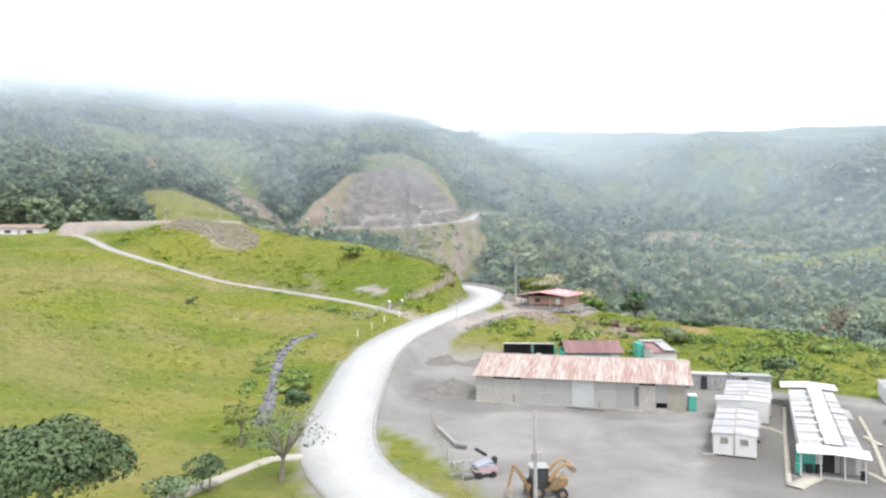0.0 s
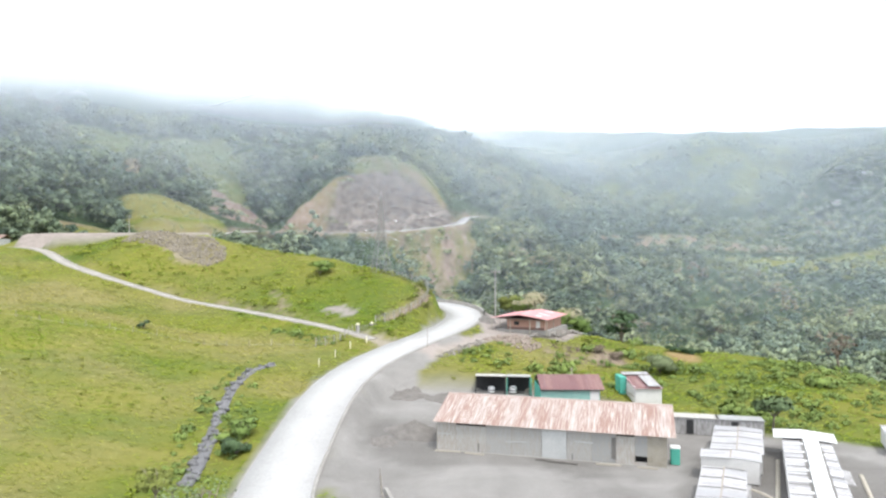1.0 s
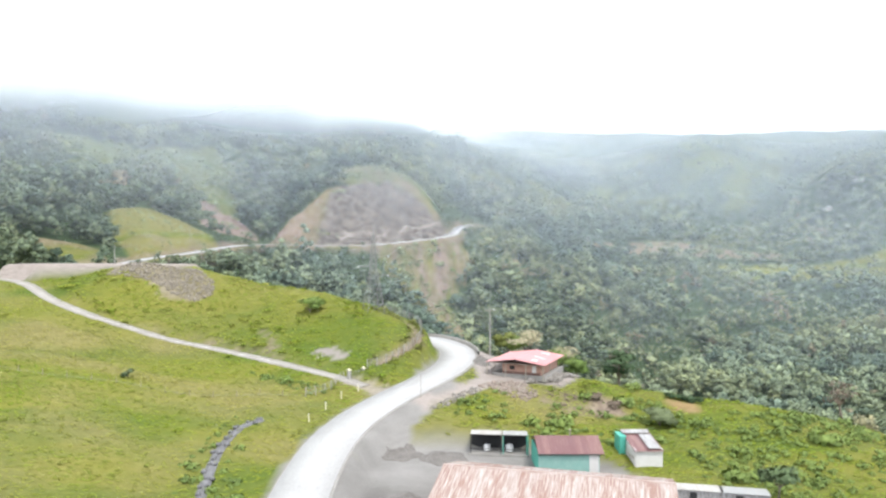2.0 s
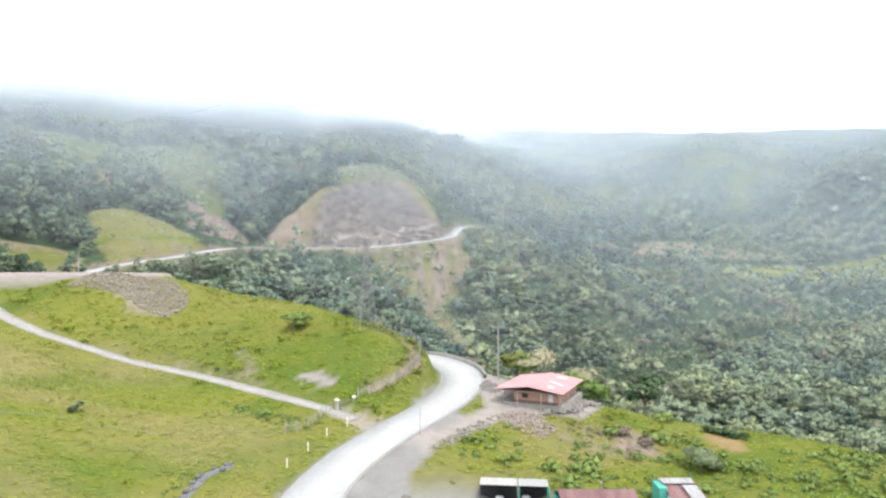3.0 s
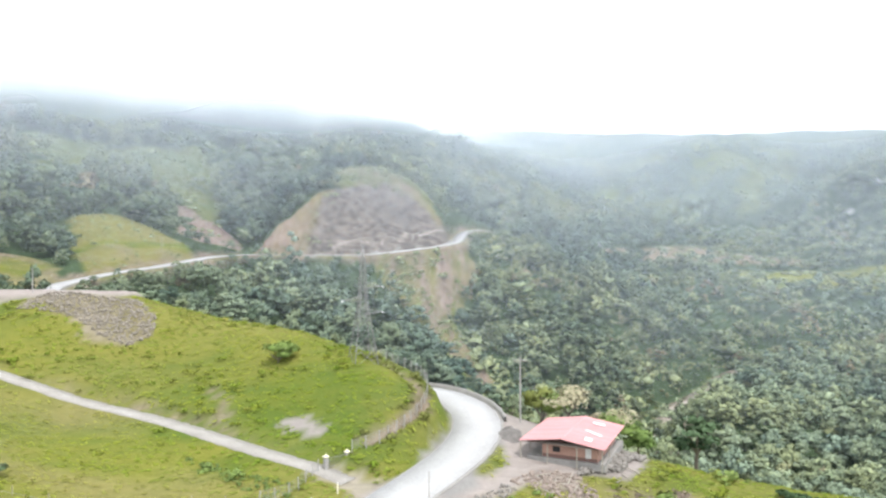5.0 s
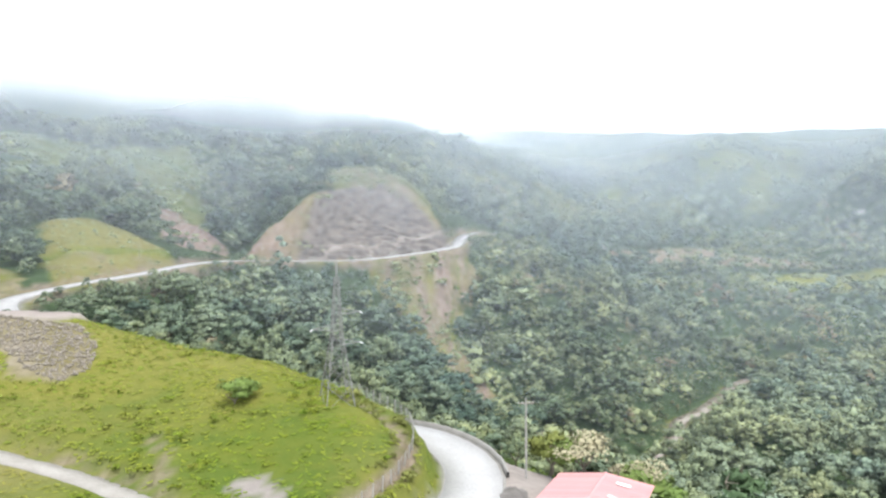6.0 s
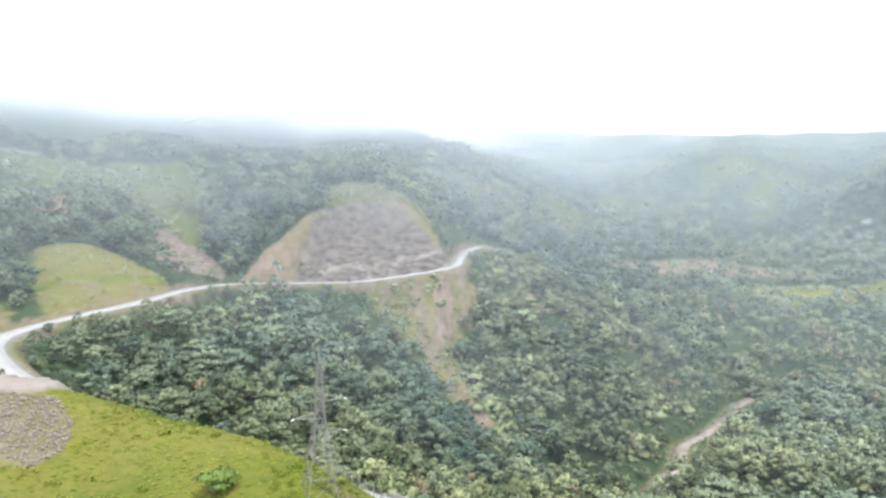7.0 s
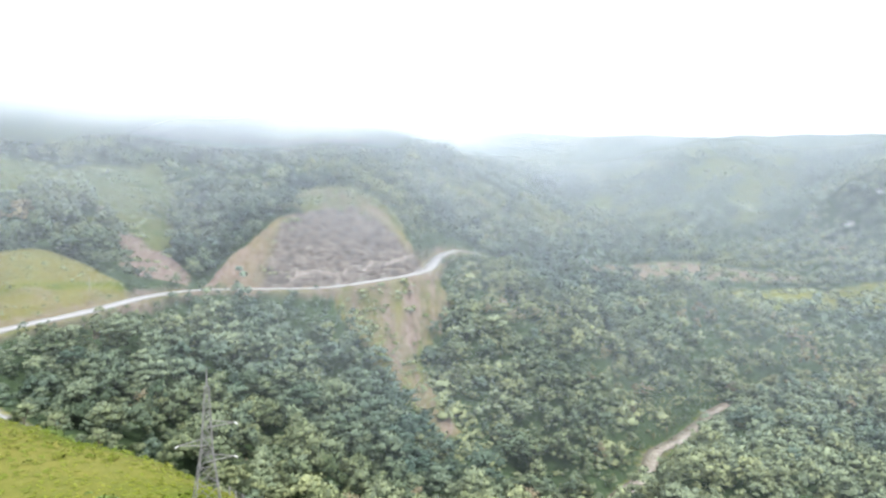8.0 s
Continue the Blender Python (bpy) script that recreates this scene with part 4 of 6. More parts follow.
maroon_metal = metal_sheet("maroon_metal", (0.135, 0.062, 0.064), (0.175, 0.085, 0.082), (0.23, 0.145, 0.125), 0.5)
white_wall = plain("white_wall", (0.50, 0.49, 0.48), (0.60, 0.59, 0.575), 0.8, 8, 0.8)
brick_wall = plain("reddish_wall", (0.30, 0.17, 0.13), (0.40, 0.25, 0.20), 0.7, 6, 0.9)
teal_paint = plain("teal_paint", (0.05, 0.30, 0.23), (0.08, 0.38, 0.30), 0.9, 8, 0.6)
# Near-black; in openings it puts the shade inside into the colour.
dark_void = plain("dark_inside", (0.015, 0.016, 0.018), (0.035, 0.035, 0.036), 1, 8, 0.9)
wood_grey = plain("weathered_wood", (0.20, 0.17, 0.14), (0.36, 0.32, 0.27), 2, 14, 0.9)
pale_timber = plain("pale_timber", (0.26, 0.235, 0.19), (0.36, 0.335, 0.285), 1.2, 10, 0.9)
post_grey = plain("concrete_post", (0.25, 0.24, 0.225), (0.36, 0.35, 0.335), 2, 15, 0.85)
cream_paint = plain("cream_paint", (0.62, 0.58, 0.42), (0.72, 0.68, 0.52), 2, 15, 0.7)
steel = plain("galvanised_steel", (0.17, 0.17, 0.165), (0.27, 0.27, 0.265), 3, 20, 0.6, 0.3)
digger_yellow = plain("digger_yellow", (0.17, 0.105, 0.052), (0.38, 0.235, 0.11), 2.6, 9, 0.7)
rubber = plain("black_rubber", (0.012, 0.012, 0.012), (0.03, 0.03, 0.028), 3, 20, 0.9)
glass_dark = plain("dark_glass", (0.03, 0.035, 0.04), (0.05, 0.055, 0.06), 2, 8, 0.1)
spoil = plain("dark_spoil", (0.090, 0.082, 0.076), (0.175, 0.162, 0.15), 0.7, 5, 0.95, bump=0.8, depth=0.1)
pink_paint = plain("faded_pink_paint", (0.34, 0.22, 0.25), (0.44, 0.33, 0.36), 2, 10, 0.6)
white_plastic = plain("white_plastic", (0.6, 0.6, 0.6), (0.7, 0.7, 0.7), 2, 9, 0.4)
stone = plain("ditch_stone", (0.085, 0.085, 0.088), (0.17, 0.17, 0.178), 0.8, 5, 0.95, bump=0.8, depth=0.1)
rng = np.random.default_rng(21)


# ---- warehouse in the yard ----
pale_panel = plain("pale_zinc_panel", (0.37, 0.38, 0.38), (0.45, 0.455, 0.45), 0.5, 5, 0.6, bump=0.05)
def warehouse():
    w = thing("warehouse", "long grey zinc warehouse with a rusty corrugated roof on the yard", "warehouse", pose(4.9, 99.9, -0.1, 0, 0, -16.1))
    L, W, E, R = 28.9, 15.4, 4.0, 6.0
    sheeted(w, "roof_sheet", -0.5, L + 0.95, -0.6, E - 0.13, W / 2, R, 0.98, rusty_zinc, rng)
    sheeted(w, "roof_sheet", -0.5, L + 0.95, W + 0.6, E - 0.13, W / 2, R, 0.98, rusty_zinc, rng)
    part("ridge_cap", prism([(-0.35, -0.08), (0, 0.06), (0.35, -0.08), (0, 0.02)], -0.5, L + 0.95), rusty_zinc, w).matrix_local = pose(0, W / 2, R + 0.05, 0, 0, -90)
    wide = [2.5, 4.1, 3.3, 3.9, 3.1, 3.0, 3.0, 2.2, 2.1, 1.7]
    x = 0.0
    for i, v in enumerate(wide):
        top = E - 0.05 - (0.42 if i in (1, 7) else 0.0)
        low = 1.25 if i == 8 else 0.05
        if i == 8:
            part("wall_panel", boxes((x + v / 2, 0.0, 0.28, v - 0.06, 0.06, 0.5)), wall_zinc, w)
        lean = 0.10 if i == 4 else 0.0
        p = part("wall_panel", boxes((0, 0, 0, v - 0.05, 0.06, top - low)), pale_panel if i == 4 else wall_zinc, w)
        p.matrix_local = pose(x + v / 2, -0.02 - lean - 0.02 * (i % 3), (top + low) / 2, 3.0 if i == 4 else 0, 0, 0)
        part("wall_post", boxes((x, 0.02, E / 2 - 0.1, 0.09, 0.09, E - 0.2)), wood_grey, w)
        x += v
    part("back_wall", boxes((L / 2, W, E / 2, L, 0.08, E)), wall_zinc, w)
    gable = [(0, 0.0), (W, 0.0), (W, E - 0.05), (W / 2, R - 0.1), (0, E - 0.05)]
    for gx_ in (0.04, L - 0.04):
        part("gable_wall", prism(gable, -0.04, 0.04), wall_zinc, w).matrix_local = pose(gx_, 0, 0, 0, 0, 90)
    # Black sheet added behind the front wall as painted shade within.
    part("inside_shade_sheet", boxes((L / 2, 0.9, 1.9, L - 0.4, 0.05, 3.6)), dark_void, w)
    for k in range(13):
        part("wall_plank", boxes((L - 2.25 + 0.175 * k, -0.11 - 0.015 * (k % 3), 1.98, 0.15, 0.03, 3.75 + 0.08 * (k % 2))), pale_timber, w)
    for x, z, a, b, turn in ((1.2, 2.3, 1.5, 0.12, 2), (10.5, 1.9, 2.6, 0.10, -3), (19.0, 2.5, 2.2, 0.14, 2), (22.6, 2.0, 0.5, 2.6, 0), (5.6, 0.8, 0.14, 1.1, 0), (17.6, 0.5, 0.12, 0.9, 0)):
        part("wall_patch", boxes((x, -0.13, z, a, 0.02, b, 0, turn)), pale_panel if a > b else grime, w, "loose patch sheet")
    for x, y, l, turn in ((1.6, -0.7, 3.4, 3), (5.2, -0.9, 2.6, -5), (22.0, -0.8, 3.0, 2), (26.6, -0.9, 2.4, -4)):
        part("base_board", boxes((x, y, 0.16, l, 0.3, 0.16, turn)), pale_timber, w, "pale board along the wall's foot")
    part("footing", boxes((L / 2, -0.1, 0.06, L + 0.3, 0.35, 0.22), bevel=0.03), edge_concrete, w)




# ---- house with the red roof ----
def red_house():
    h = thing("house", "low brick house with a red metal roof and an open porch", "house", pose(16.3, 157.2, 9.15, 0, 0, -26.4))
    W, D, E, R = 12.9, 15.3, 2.55, 3.45
    me_l = sheet_mesh("roof_sheet", D / 15, 6.55, red_metal, 3, 0.04)
    for i in range(15):
        for side in (0, 1):
            up = Vector((6.45 if side == 0 else -6.45, 0, R - E)).normalized()
            along = Vector((0, -1, 0)) if side == 0 else Vector((0, 1, 0))
            m = Matrix((along, up, along.cross(up))).transposed().to_4x4()
            y = (i + 1) * D / 15 if side == 0 else i * D / 15
            shared("roof_sheet", me_l, h, Matrix.Translation((0 if side == 0 else W, y, E + rng.uniform(0, 0.02))) @ m)
    for x, y, a, b, turn in ((9.9, 2.8, 1.1, 2.0, 8), (9.8, 6.6, 3.0, 0.65, -24), (9.4, 12.2, 1.9, 1.1, 0)):
        z = E + (R - E) * (W - x) / (W / 2) + 0.13
        part("patch_sheet", boxes((x, y, z, a, b, 0.03, turn, 8.0)), clean_white, h, "pale patch sheet")
    part("ridge_cap", prism([(-0.3, -0.06), (0, 0.06), (0.3, -0.06), (0, 0.02)], 0, D), red_metal, h).matrix_local = pose(W / 2, 0, R + 0.06)
    part("plinth", boxes((W / 2 + 0.4, D / 2 + 0.3, -0.35, W - 1.2, D - 1.4, 1.1)), edge_concrete, h)
    part("front_wall", boxes((7.4, 1.6, 1.15, 8.2, 0.16, 2.5)), brick_wall, h)
    part("left_wall", boxes((3.3, 7.8, 1.15, 0.16, 12.4, 2.5)), brick_wall, h)
    part("right_wall", boxes((11.5, 7.8, 1.15, 0.16, 12.4, 2.5)), brick_wall, h)
    part("back_wall", boxes((7.4, 14.0, 1.15, 8.2, 0.16, 2.5)), brick_wall, h)
    part("ceiling_board", boxes((W / 2, D / 2, E - 0.1, W - 0.9, D - 0.6, 0.05)), wood_grey, h)
    part("band", boxes((7.4, 1.49, 0.45, 8.2, 0.04, 0.5)), plain("dark_band", (0.12, 0.07, 0.06), (0.18, 0.1, 0.08)), h)
    part("window", boxes((5.4, 1.5, 1.5, 1.1, 0.06, 0.8)), dark_void, h)
    part("door", boxes((10.2, 1.5, 1.1, 0.85, 0.06, 2.0)), white_wall, h, "white door")
    for x, y in ((0.25, 0.25), (0.25, 5.0), (0.25, 10.0), (4.4, 0.25), (8.8, 0.25), (12.5, 0.25), (12.5, 5.0)):
        part("porch_post", boxes((x, y, E / 2 - 0.4, 0.13, 0.13, E + 0.75)), pale_timber, h)


red_house()


# ---- buildings behind the warehouse ----
pale_teal = plain("faded_teal_paint", (0.17, 0.34, 0.30), (0.26, 0.42, 0.38), 0.9, 8, 0.7)


def maroon_house():
    h = thing("maroon_house", "small teal house with a dark maroon metal roof", "house", pose(20.6, 116.6, 1.1, 0, 0, -1.0))
    sheeted(h, "roof_sheet", 0.4, 10.4, -0.3, 3.35, 4.2, 4.95, 1.0, maroon_metal, rng)
    sheeted(h, "roof_sheet", 0.4, 10.4, 8.6, 3.35, 4.2, 4.95, 1.0, maroon_metal, rng)
    part("front_wall", boxes((5.1, 0.1, 1.3, 9.2, 0.15, 4.0)), pale_teal, h, "faded pale teal wall")
    part("side_wall", boxes((0.6, 4.2, 1.3, 0.15, 8.0, 4.0)), teal_paint, h)
    part("side_wall", boxes((9.7, 4.2, 1.3, 0.15, 8.0, 4.0)), white_wall, h)
    part("back_wall", boxes((5.1, 8.2, 1.3, 9.2, 0.15, 4.0)), teal_paint, h)
    part("corner_panel", boxes((8.9, 0.0, 1.3, 1.4, 0.06, 3.8)), white_wall, h, "pale corner panel")
    part("fascia", boxes((5.3, -0.28, 3.26, 9.9, 0.06, 0.14)), dark_void, h, "dark eave board")
    part("flue", rods(((6.0, 4.0, 4.6), (6.0, 4.0, 5.9), 0.09, 0.09), ((6.0, 4.0, 5.9), (6.0, 4.0, 6.05), 0.2, 0.06)), wood_grey, h)


def carport():
    c = thing("carport", "dark open carport of two bays with pale sheet roofs", "carport", pose(11.3, 126.6, 1.6, 0, 0, -7))
    for x0, w in ((0, 5.2), (5.35, 4.1)):
        part("roof", boxes((x0 + w / 2, 1.8, 2.42, w, 3.9, 0.08, 0, 0)), wall_zinc, c, "pale grey sheet roof").matrix_local = pose(0, 0, 0.75, -5, 0, 0)
        # Near-black back sheet paints the shade inside the open bay.
        part("back_panel", boxes((x0 + w / 2, 3.6, 1.2, w, 0.06, 3.2)), dark_void, c)
        for x in (x0 + 0.1, x0 + w - 0.1):
            part("post", boxes((x, 0.1, 1.2, 0.14, 0.14, 3.6)), dark_void if x0 == 0 else teal_paint, c)
        part("rail", boxes((x0 + w / 2, 0.1, 0.75, w, 0.06, 0.1)), dark_void, c)
    part("floor_slab", boxes((4.7, 1.9, -0.45, 9.8, 4.4, 0.8)), edge_concrete, c)
    part("side_panel", boxes((9.6, 1.9, 1.1, 0.08, 3.8, 2.5)), teal_paint, c)


def water_tank(x, y, z, size):
    w = thing("water_tank", "white plastic water tank in the carport", "tank", pose(x, y, z), "water tanks")
    part("tank", rods(((0, 0, 0), (0, 0, size * 1.1), size * 0.75, size * 0.75), ((0, 0, size * 1.1), (0, 0, size * 1.4), size * 0.75, size * 0.3), sides=16), white_plastic, w)
    part("lid", rods(((0, 0, size * 1.4), (0, 0, size * 1.48), size * 0.28, size * 0.28), sides=12), rubber, w)


def small_house():
    h = thing("small_house", "small white house with a teal gable and a half maroon roof", "house", pose(36.6, 119.0, 1.5, 0, 0, 0))
    sheeted(h, "roof_sheet", -0.2, 4.4, -0.4, 2.55, 8.4, 3.7, 0.92, maroon_metal, rng)
    part("roof_patch", boxes((3.1, 3.4, 3.16, 1.9, 5.6, 0.04)), white_metal, h, "white repair sheets").matrix_local = pose(0, -0.1, -0.3, 7.4, 0, 0)
    part("roof_patch", boxes((1.9, 7.6, 3.75, 4.4, 1.6, 0.04)), white_metal, h, "white repair sheets").matrix_local = pose(0, -0.15, -0.9, 7.4, 0, 0)
    part("front_wall", boxes((2.1, 0.0, 1.1, 4.2, 0.14, 2.8)), white_wall, h)
    part("side_wall", boxes((0.0, 4.1, 1.2, 0.14, 8.1, 3.2)), white_wall, h)
    part("side_wall", boxes((4.2, 4.1, 1.2, 0.14, 8.1, 3.2)), white_wall, h)
    part("back_wall", boxes((2.1, 8.2, 1.4, 4.2, 0.14, 3.6)), white_wall, h)
    part("teal_panel", boxes((-0.6, 6.4, 1.6, 1.1, 3.0, 3.8)), teal_paint, h, "teal shed panel")
    part("stair_rail", boxes((-0.5, 1.6, 1.5, 0.08, 5.0, 0.1, 0, 0)), wood_grey, h)


maroon_house()
carport()
water_tank(17.9, 127.4, 1.75, 0.85)
water_tank(14.2, 127.8, 1.75, 0.75)
small_house()


# ---- site huts ----
hut_sheet = metal_sheet("weathered_hut_sheet", (0.30, 0.297, 0.305), (0.50, 0.495, 0.50), (0.19, 0.178, 0.175), 0.62)
grime = plain("grime", (0.10, 0.095, 0.09), (0.17, 0.16, 0.15), 1.5, 9, 0.9)


def hut(x, y, turn, length, width, label, high=2.45, group="site huts"):
    """A prefabricated hut, its front gable at y = 0, running back along y."""
    h = thing("site_hut", label, "hut", pose(x, y, -0.05, 0, 0, turn), group)
    half = width / 2
    for side in (0, 1):
        n = max(1, int(length / 2.4))
        me_s = sheet_mesh("roof_sheet", length / n, half + 0.16, hut_sheet, 5, 0.04)
        for i in range(n):
            up = Vector((half, 0, 0.14) if side == 0 else (-half, 0, 0.14)).normalized()
            along = Vector((0, -1, 0)) if side == 0 else Vector((0, 1, 0))
            m = Matrix((along, up, along.cross(up))).transposed().to_4x4()
            y_ = (i + 1) * length / n if side == 0 else i * length / n
            shared("roof_sheet", me_s, h, Matrix.Translation((-half - 0.14 if side == 0 else half + 0.14, y_, high + rng.uniform(0.0, 0.06))) @ m)
    part("ridge_strip", boxes((0, length / 2, high + 0.21, 0.16, length, 0.05)), wood_grey, h, "dark ridge joint")
    for sx in (-1, 1):
        part("side_wall", boxes((sx * (half - 0.05), length / 2, high / 2 + 0.12, 0.08, length - 0.1, high - 0.2)), white_wall, h)
    outline = [(-half, 0.22), (half, 0.22), (half, high), (0, high + 0.12), (-half, high)]
    part("front_wall", prism(outline, 0.05, 0.13), white_wall, h)
    part("back_wall", prism(outline, length - 0.13, length - 0.05), white_wall, h)
    part("skirt", boxes((0, length / 2, 0.12, width - 0.3, length - 0.4, 0.3)), dark_void, h)
    for k in range(1, int(length / 3.2) + 1):
        for sx in (-1, 1):
            part("roof_joint", boxes((sx * half * 0.52, 3.2 * k + 0.25 * sx, high + 0.165, half * 0.98, 0.10, 0.04, 0, sx * 3.4)), grime, h)
    return h


hut_a = hut(30.7, 71.9, -24.5, 13.4, 4.3, "white prefabricated site hut with two front vents")
for x in (-1.0, 0.95):
    part("vent", boxes((x, 0.02, 1.75, 0.75, 0.07, 0.62)), steel, hut_a, "grey window vent")
    for k in range(4):
        part("slat", boxes((x, -0.03, 1.52 + 0.15 * k, 0.66, 0.03, 0.05)), wood_grey, hut_a)
part("mid_strip", boxes((0, 0.0, 1.35, 0.1, 0.08, 2.4)), wood_grey, hut_a)
part("step_block", boxes((-2.6, -0.2, 0.12, 1.3, 0.5, 0.25, 12)), edge_concrete, hut_a)
part("side_tank", boxes((2.4, 8.5, 1.2, 0.5, 4.2, 1.4)), white_metal, hut_a)
hut_b = hut(37.9, 86.4, -24.5, 3.4, 6.2, "wide white hut roof joining two site huts", 2.75)
hut_c = hut(40.2, 90.0, -24.5, 12.2, 5.6, "white prefabricated site hut behind the first", 2.45)


def container(x, y, turn, label):
    c = thing("container", label, "container", pose(x, y, 0, 0, 0, turn), "white containers")
    part("body", boxes((0, 0, 1.45, 6.0, 2.4, 2.4), bevel=0.04), white_metal, c)
    part("roof_lip", boxes((0, 0, 2.68, 6.2, 2.7, 0.08)), wall_zinc, c)
    part("door", boxes((-0.8, -1.22, 1.4, 0.95, 0.05, 2.0)), dark_void, c, "dark doorway")
    for sx in (-2.4, 2.4):
        part("block", boxes((sx, 0, 0.12, 0.5, 2.2, 0.26)), dark_void, c)
    return c


container(41.5, 106.6, -13, "white steel container on blocks with a dark doorway")
container(47.2, 105.2, -13, "white steel container on blocks beside another")


warehouse()


def long_hut():
    h = hut(37.75, 66.4, -25.0, 32.5, 5.2, "long white site office with a ribbed roof and open front porch", 2.5, group="site huts")
    for k in range(9):
        part("ridge_vent", boxes((0.35 + rng.uniform(-0.07, 0.07), 2.2 + 3.55 * k, 2.86 + rng.uniform(0, 0.05), 1.6 + rng.uniform(-0.1, 0.15), 3.48, 0.14, rng.uniform(-1, 1)), bevel=0.03), clean_white, h, "raised white ridge cover")
    for x in (-0.62, 1.3):
        part("ridge_gutter", boxes((x, 16.2, 2.70, 0.26, 30.5, 0.06)), grime, h, "dark dirty gutter along the ridge cover")
    for k in range(8):
        part("roof_batten", boxes((-1.55, 2.6 + 3.7 * k, 2.66, 2.1, 0.7, 0.06, 0, -3)), clean_white, h, "white cross sheet")
        part("roof_batten", boxes((1.85, 2.6 + 3.7 * k, 2.63, 1.5, 0.7, 0.06, 0, 3)), clean_white, h, "white cross sheet")
    for sx in (-1, 1):
        part("porch_roof", boxes((0.1 + sx * 1.55, -0.7, 2.56, 3.12, 2.5, 0.06, 0, sx * 3)), clean_white, h, "white porch canopy").matrix_local = pose(0, 0, 0.02, 4, 0, 0)
    for sx in (-1, 1):
        part("back_roof", boxes((-0.2 + sx * 1.75, 32.4, 2.88, 3.5, 4.4, 0.08, 0, sx * 4)), clean_white, h, "wide white canopy")
    part("side_canopy", boxes((3.0, 18.5, 2.2, 1.3, 5.0, 0.06, 0, 10)), white_metal, h)
    part("porch_floor", boxes((0, -0.9, 0.1, 5.6, 2.4, 0.2)), edge_concrete, h)
    part("doorway", boxes((-0.2, 0.0, 1.15, 1.0, 0.08, 2.05)), dark_void, h, "open dark doorway")
    part("door_leaf", boxes((0.75, -0.45, 1.15, 0.06, 0.9, 2.0)), wood_grey, h)
    part("grey_panel", boxes((1.4, 0.0, 1.1, 1.3, 0.06, 2.0)), wall_zinc, h)
    part("teal_panel", boxes((-2.2, 0.0, 1.1, 1.7, 0.06, 1.9)), teal_paint, h, "teal wall panel")
    for x in (-2.7, -1.0, 1.0, 2.7):
        part("porch_post", boxes((x, -1.8, 1.25, 0.1, 0.1, 2.45)), white_wall, h)


long_hut()


def barrel(x, y, mat, label):
    b = thing("barrel", label, "barrel", pose(x, y, 0), "barrels by the site office")
    part("drum", rods(((0, 0, 0), (0, 0, 0.9), 0.3, 0.3), sides=14), mat, b)
    for z in (0.42, 0.88):
        part("rim", rods(((0, 0, z), (0, 0, z + 0.05), 0.32, 0.32), sides=14), mat, b)


for x, y, mat, label in ((34.9, 67.0, teal_paint, "teal plastic barrel by the office porch"), (35.7, 66.6, rubber, "black barrel by the office porch"),
                         (36.5, 66.3, rubber, "black barrel by the office porch"), (39.6, 64.2, rubber, "black barrel beside the path")):
    barrel(x, y, mat, label)


def portable_toilet():
    p = thing("portable_toilet", "teal portable toilet with a white cap beside the warehouse", "toilet", pose(34.1, 93.4, -0.05, 0, 0, -14))
    part("cabin", boxes((0, 0, 1.05, 1.1, 1.1, 2.0), bevel=0.05), teal_paint, p)
    part("cap", boxes((0, 0, 2.13, 1.2, 1.2, 0.22), bevel=0.06), white_plastic, p, "white cap")
    part("door", boxes((0, -0.57, 1.0, 0.7, 0.04, 1.7)), teal_paint, p)


portable_toilet()


def walkway(name, line, width, label):
    me_w = ribbon(name, bent([(x, y, ground_at(x, y)) for x, y in line], 1.5), width / 2, -width / 2, 0.12, 0.25, pale_timber)
    return tagged(new(name, me_w), label, "path", kind="structure")


walkway("walkway", [(37.7, 67.1), (34.8, 64.8), (32.1, 62.5)], 1.5, "pale concrete path to the site office")
walkway("walkway", [(47.4, 94.7), (40.7, 81.2), (36.9, 73.3), (32.2, 63.6)], 0.5, "pale concrete drain between the huts")
walkway("walkway", [(38.8, 84.6), (39.9, 83.0), (40.3, 80.5)], 0.45, "pale concrete strip between the huts")
walkway("walkway", [(38.9, 67.1), (41.2, 67.0), (41.5, 63.9), (41.0, 60.6)], 0.6, "pale concrete path along the site office")
walkway("walkway", [(54.2, 88.9), (50.3, 80.7), (46.6, 73.3), (42.3, 65.1)], 0.45, "pale concrete drain beside the long hut")
walkway("walkway", [(49.0, 79.5), (48.6, 75.6)], 0.7, "pale board laid across the drain")


# ---- digger ----
def wheel(parent, x, y, r, wide, hub=None):
    w = part("wheel", rods(((x, y - wide / 2, r), (x, y + wide / 2, r), r, r), sides=20), rubber, parent)
    part("rim", rods(((x, y - wide / 2 - 0.03, r), (x, y + wide / 2 + 0.03, r), r * 0.5, r * 0.5), sides=14), hub or rust_steel, w)


rust_steel = plain("rusty_steel", (0.13, 0.09, 0.065), (0.26, 0.19, 0.14), 2.5, 10, 0.8)


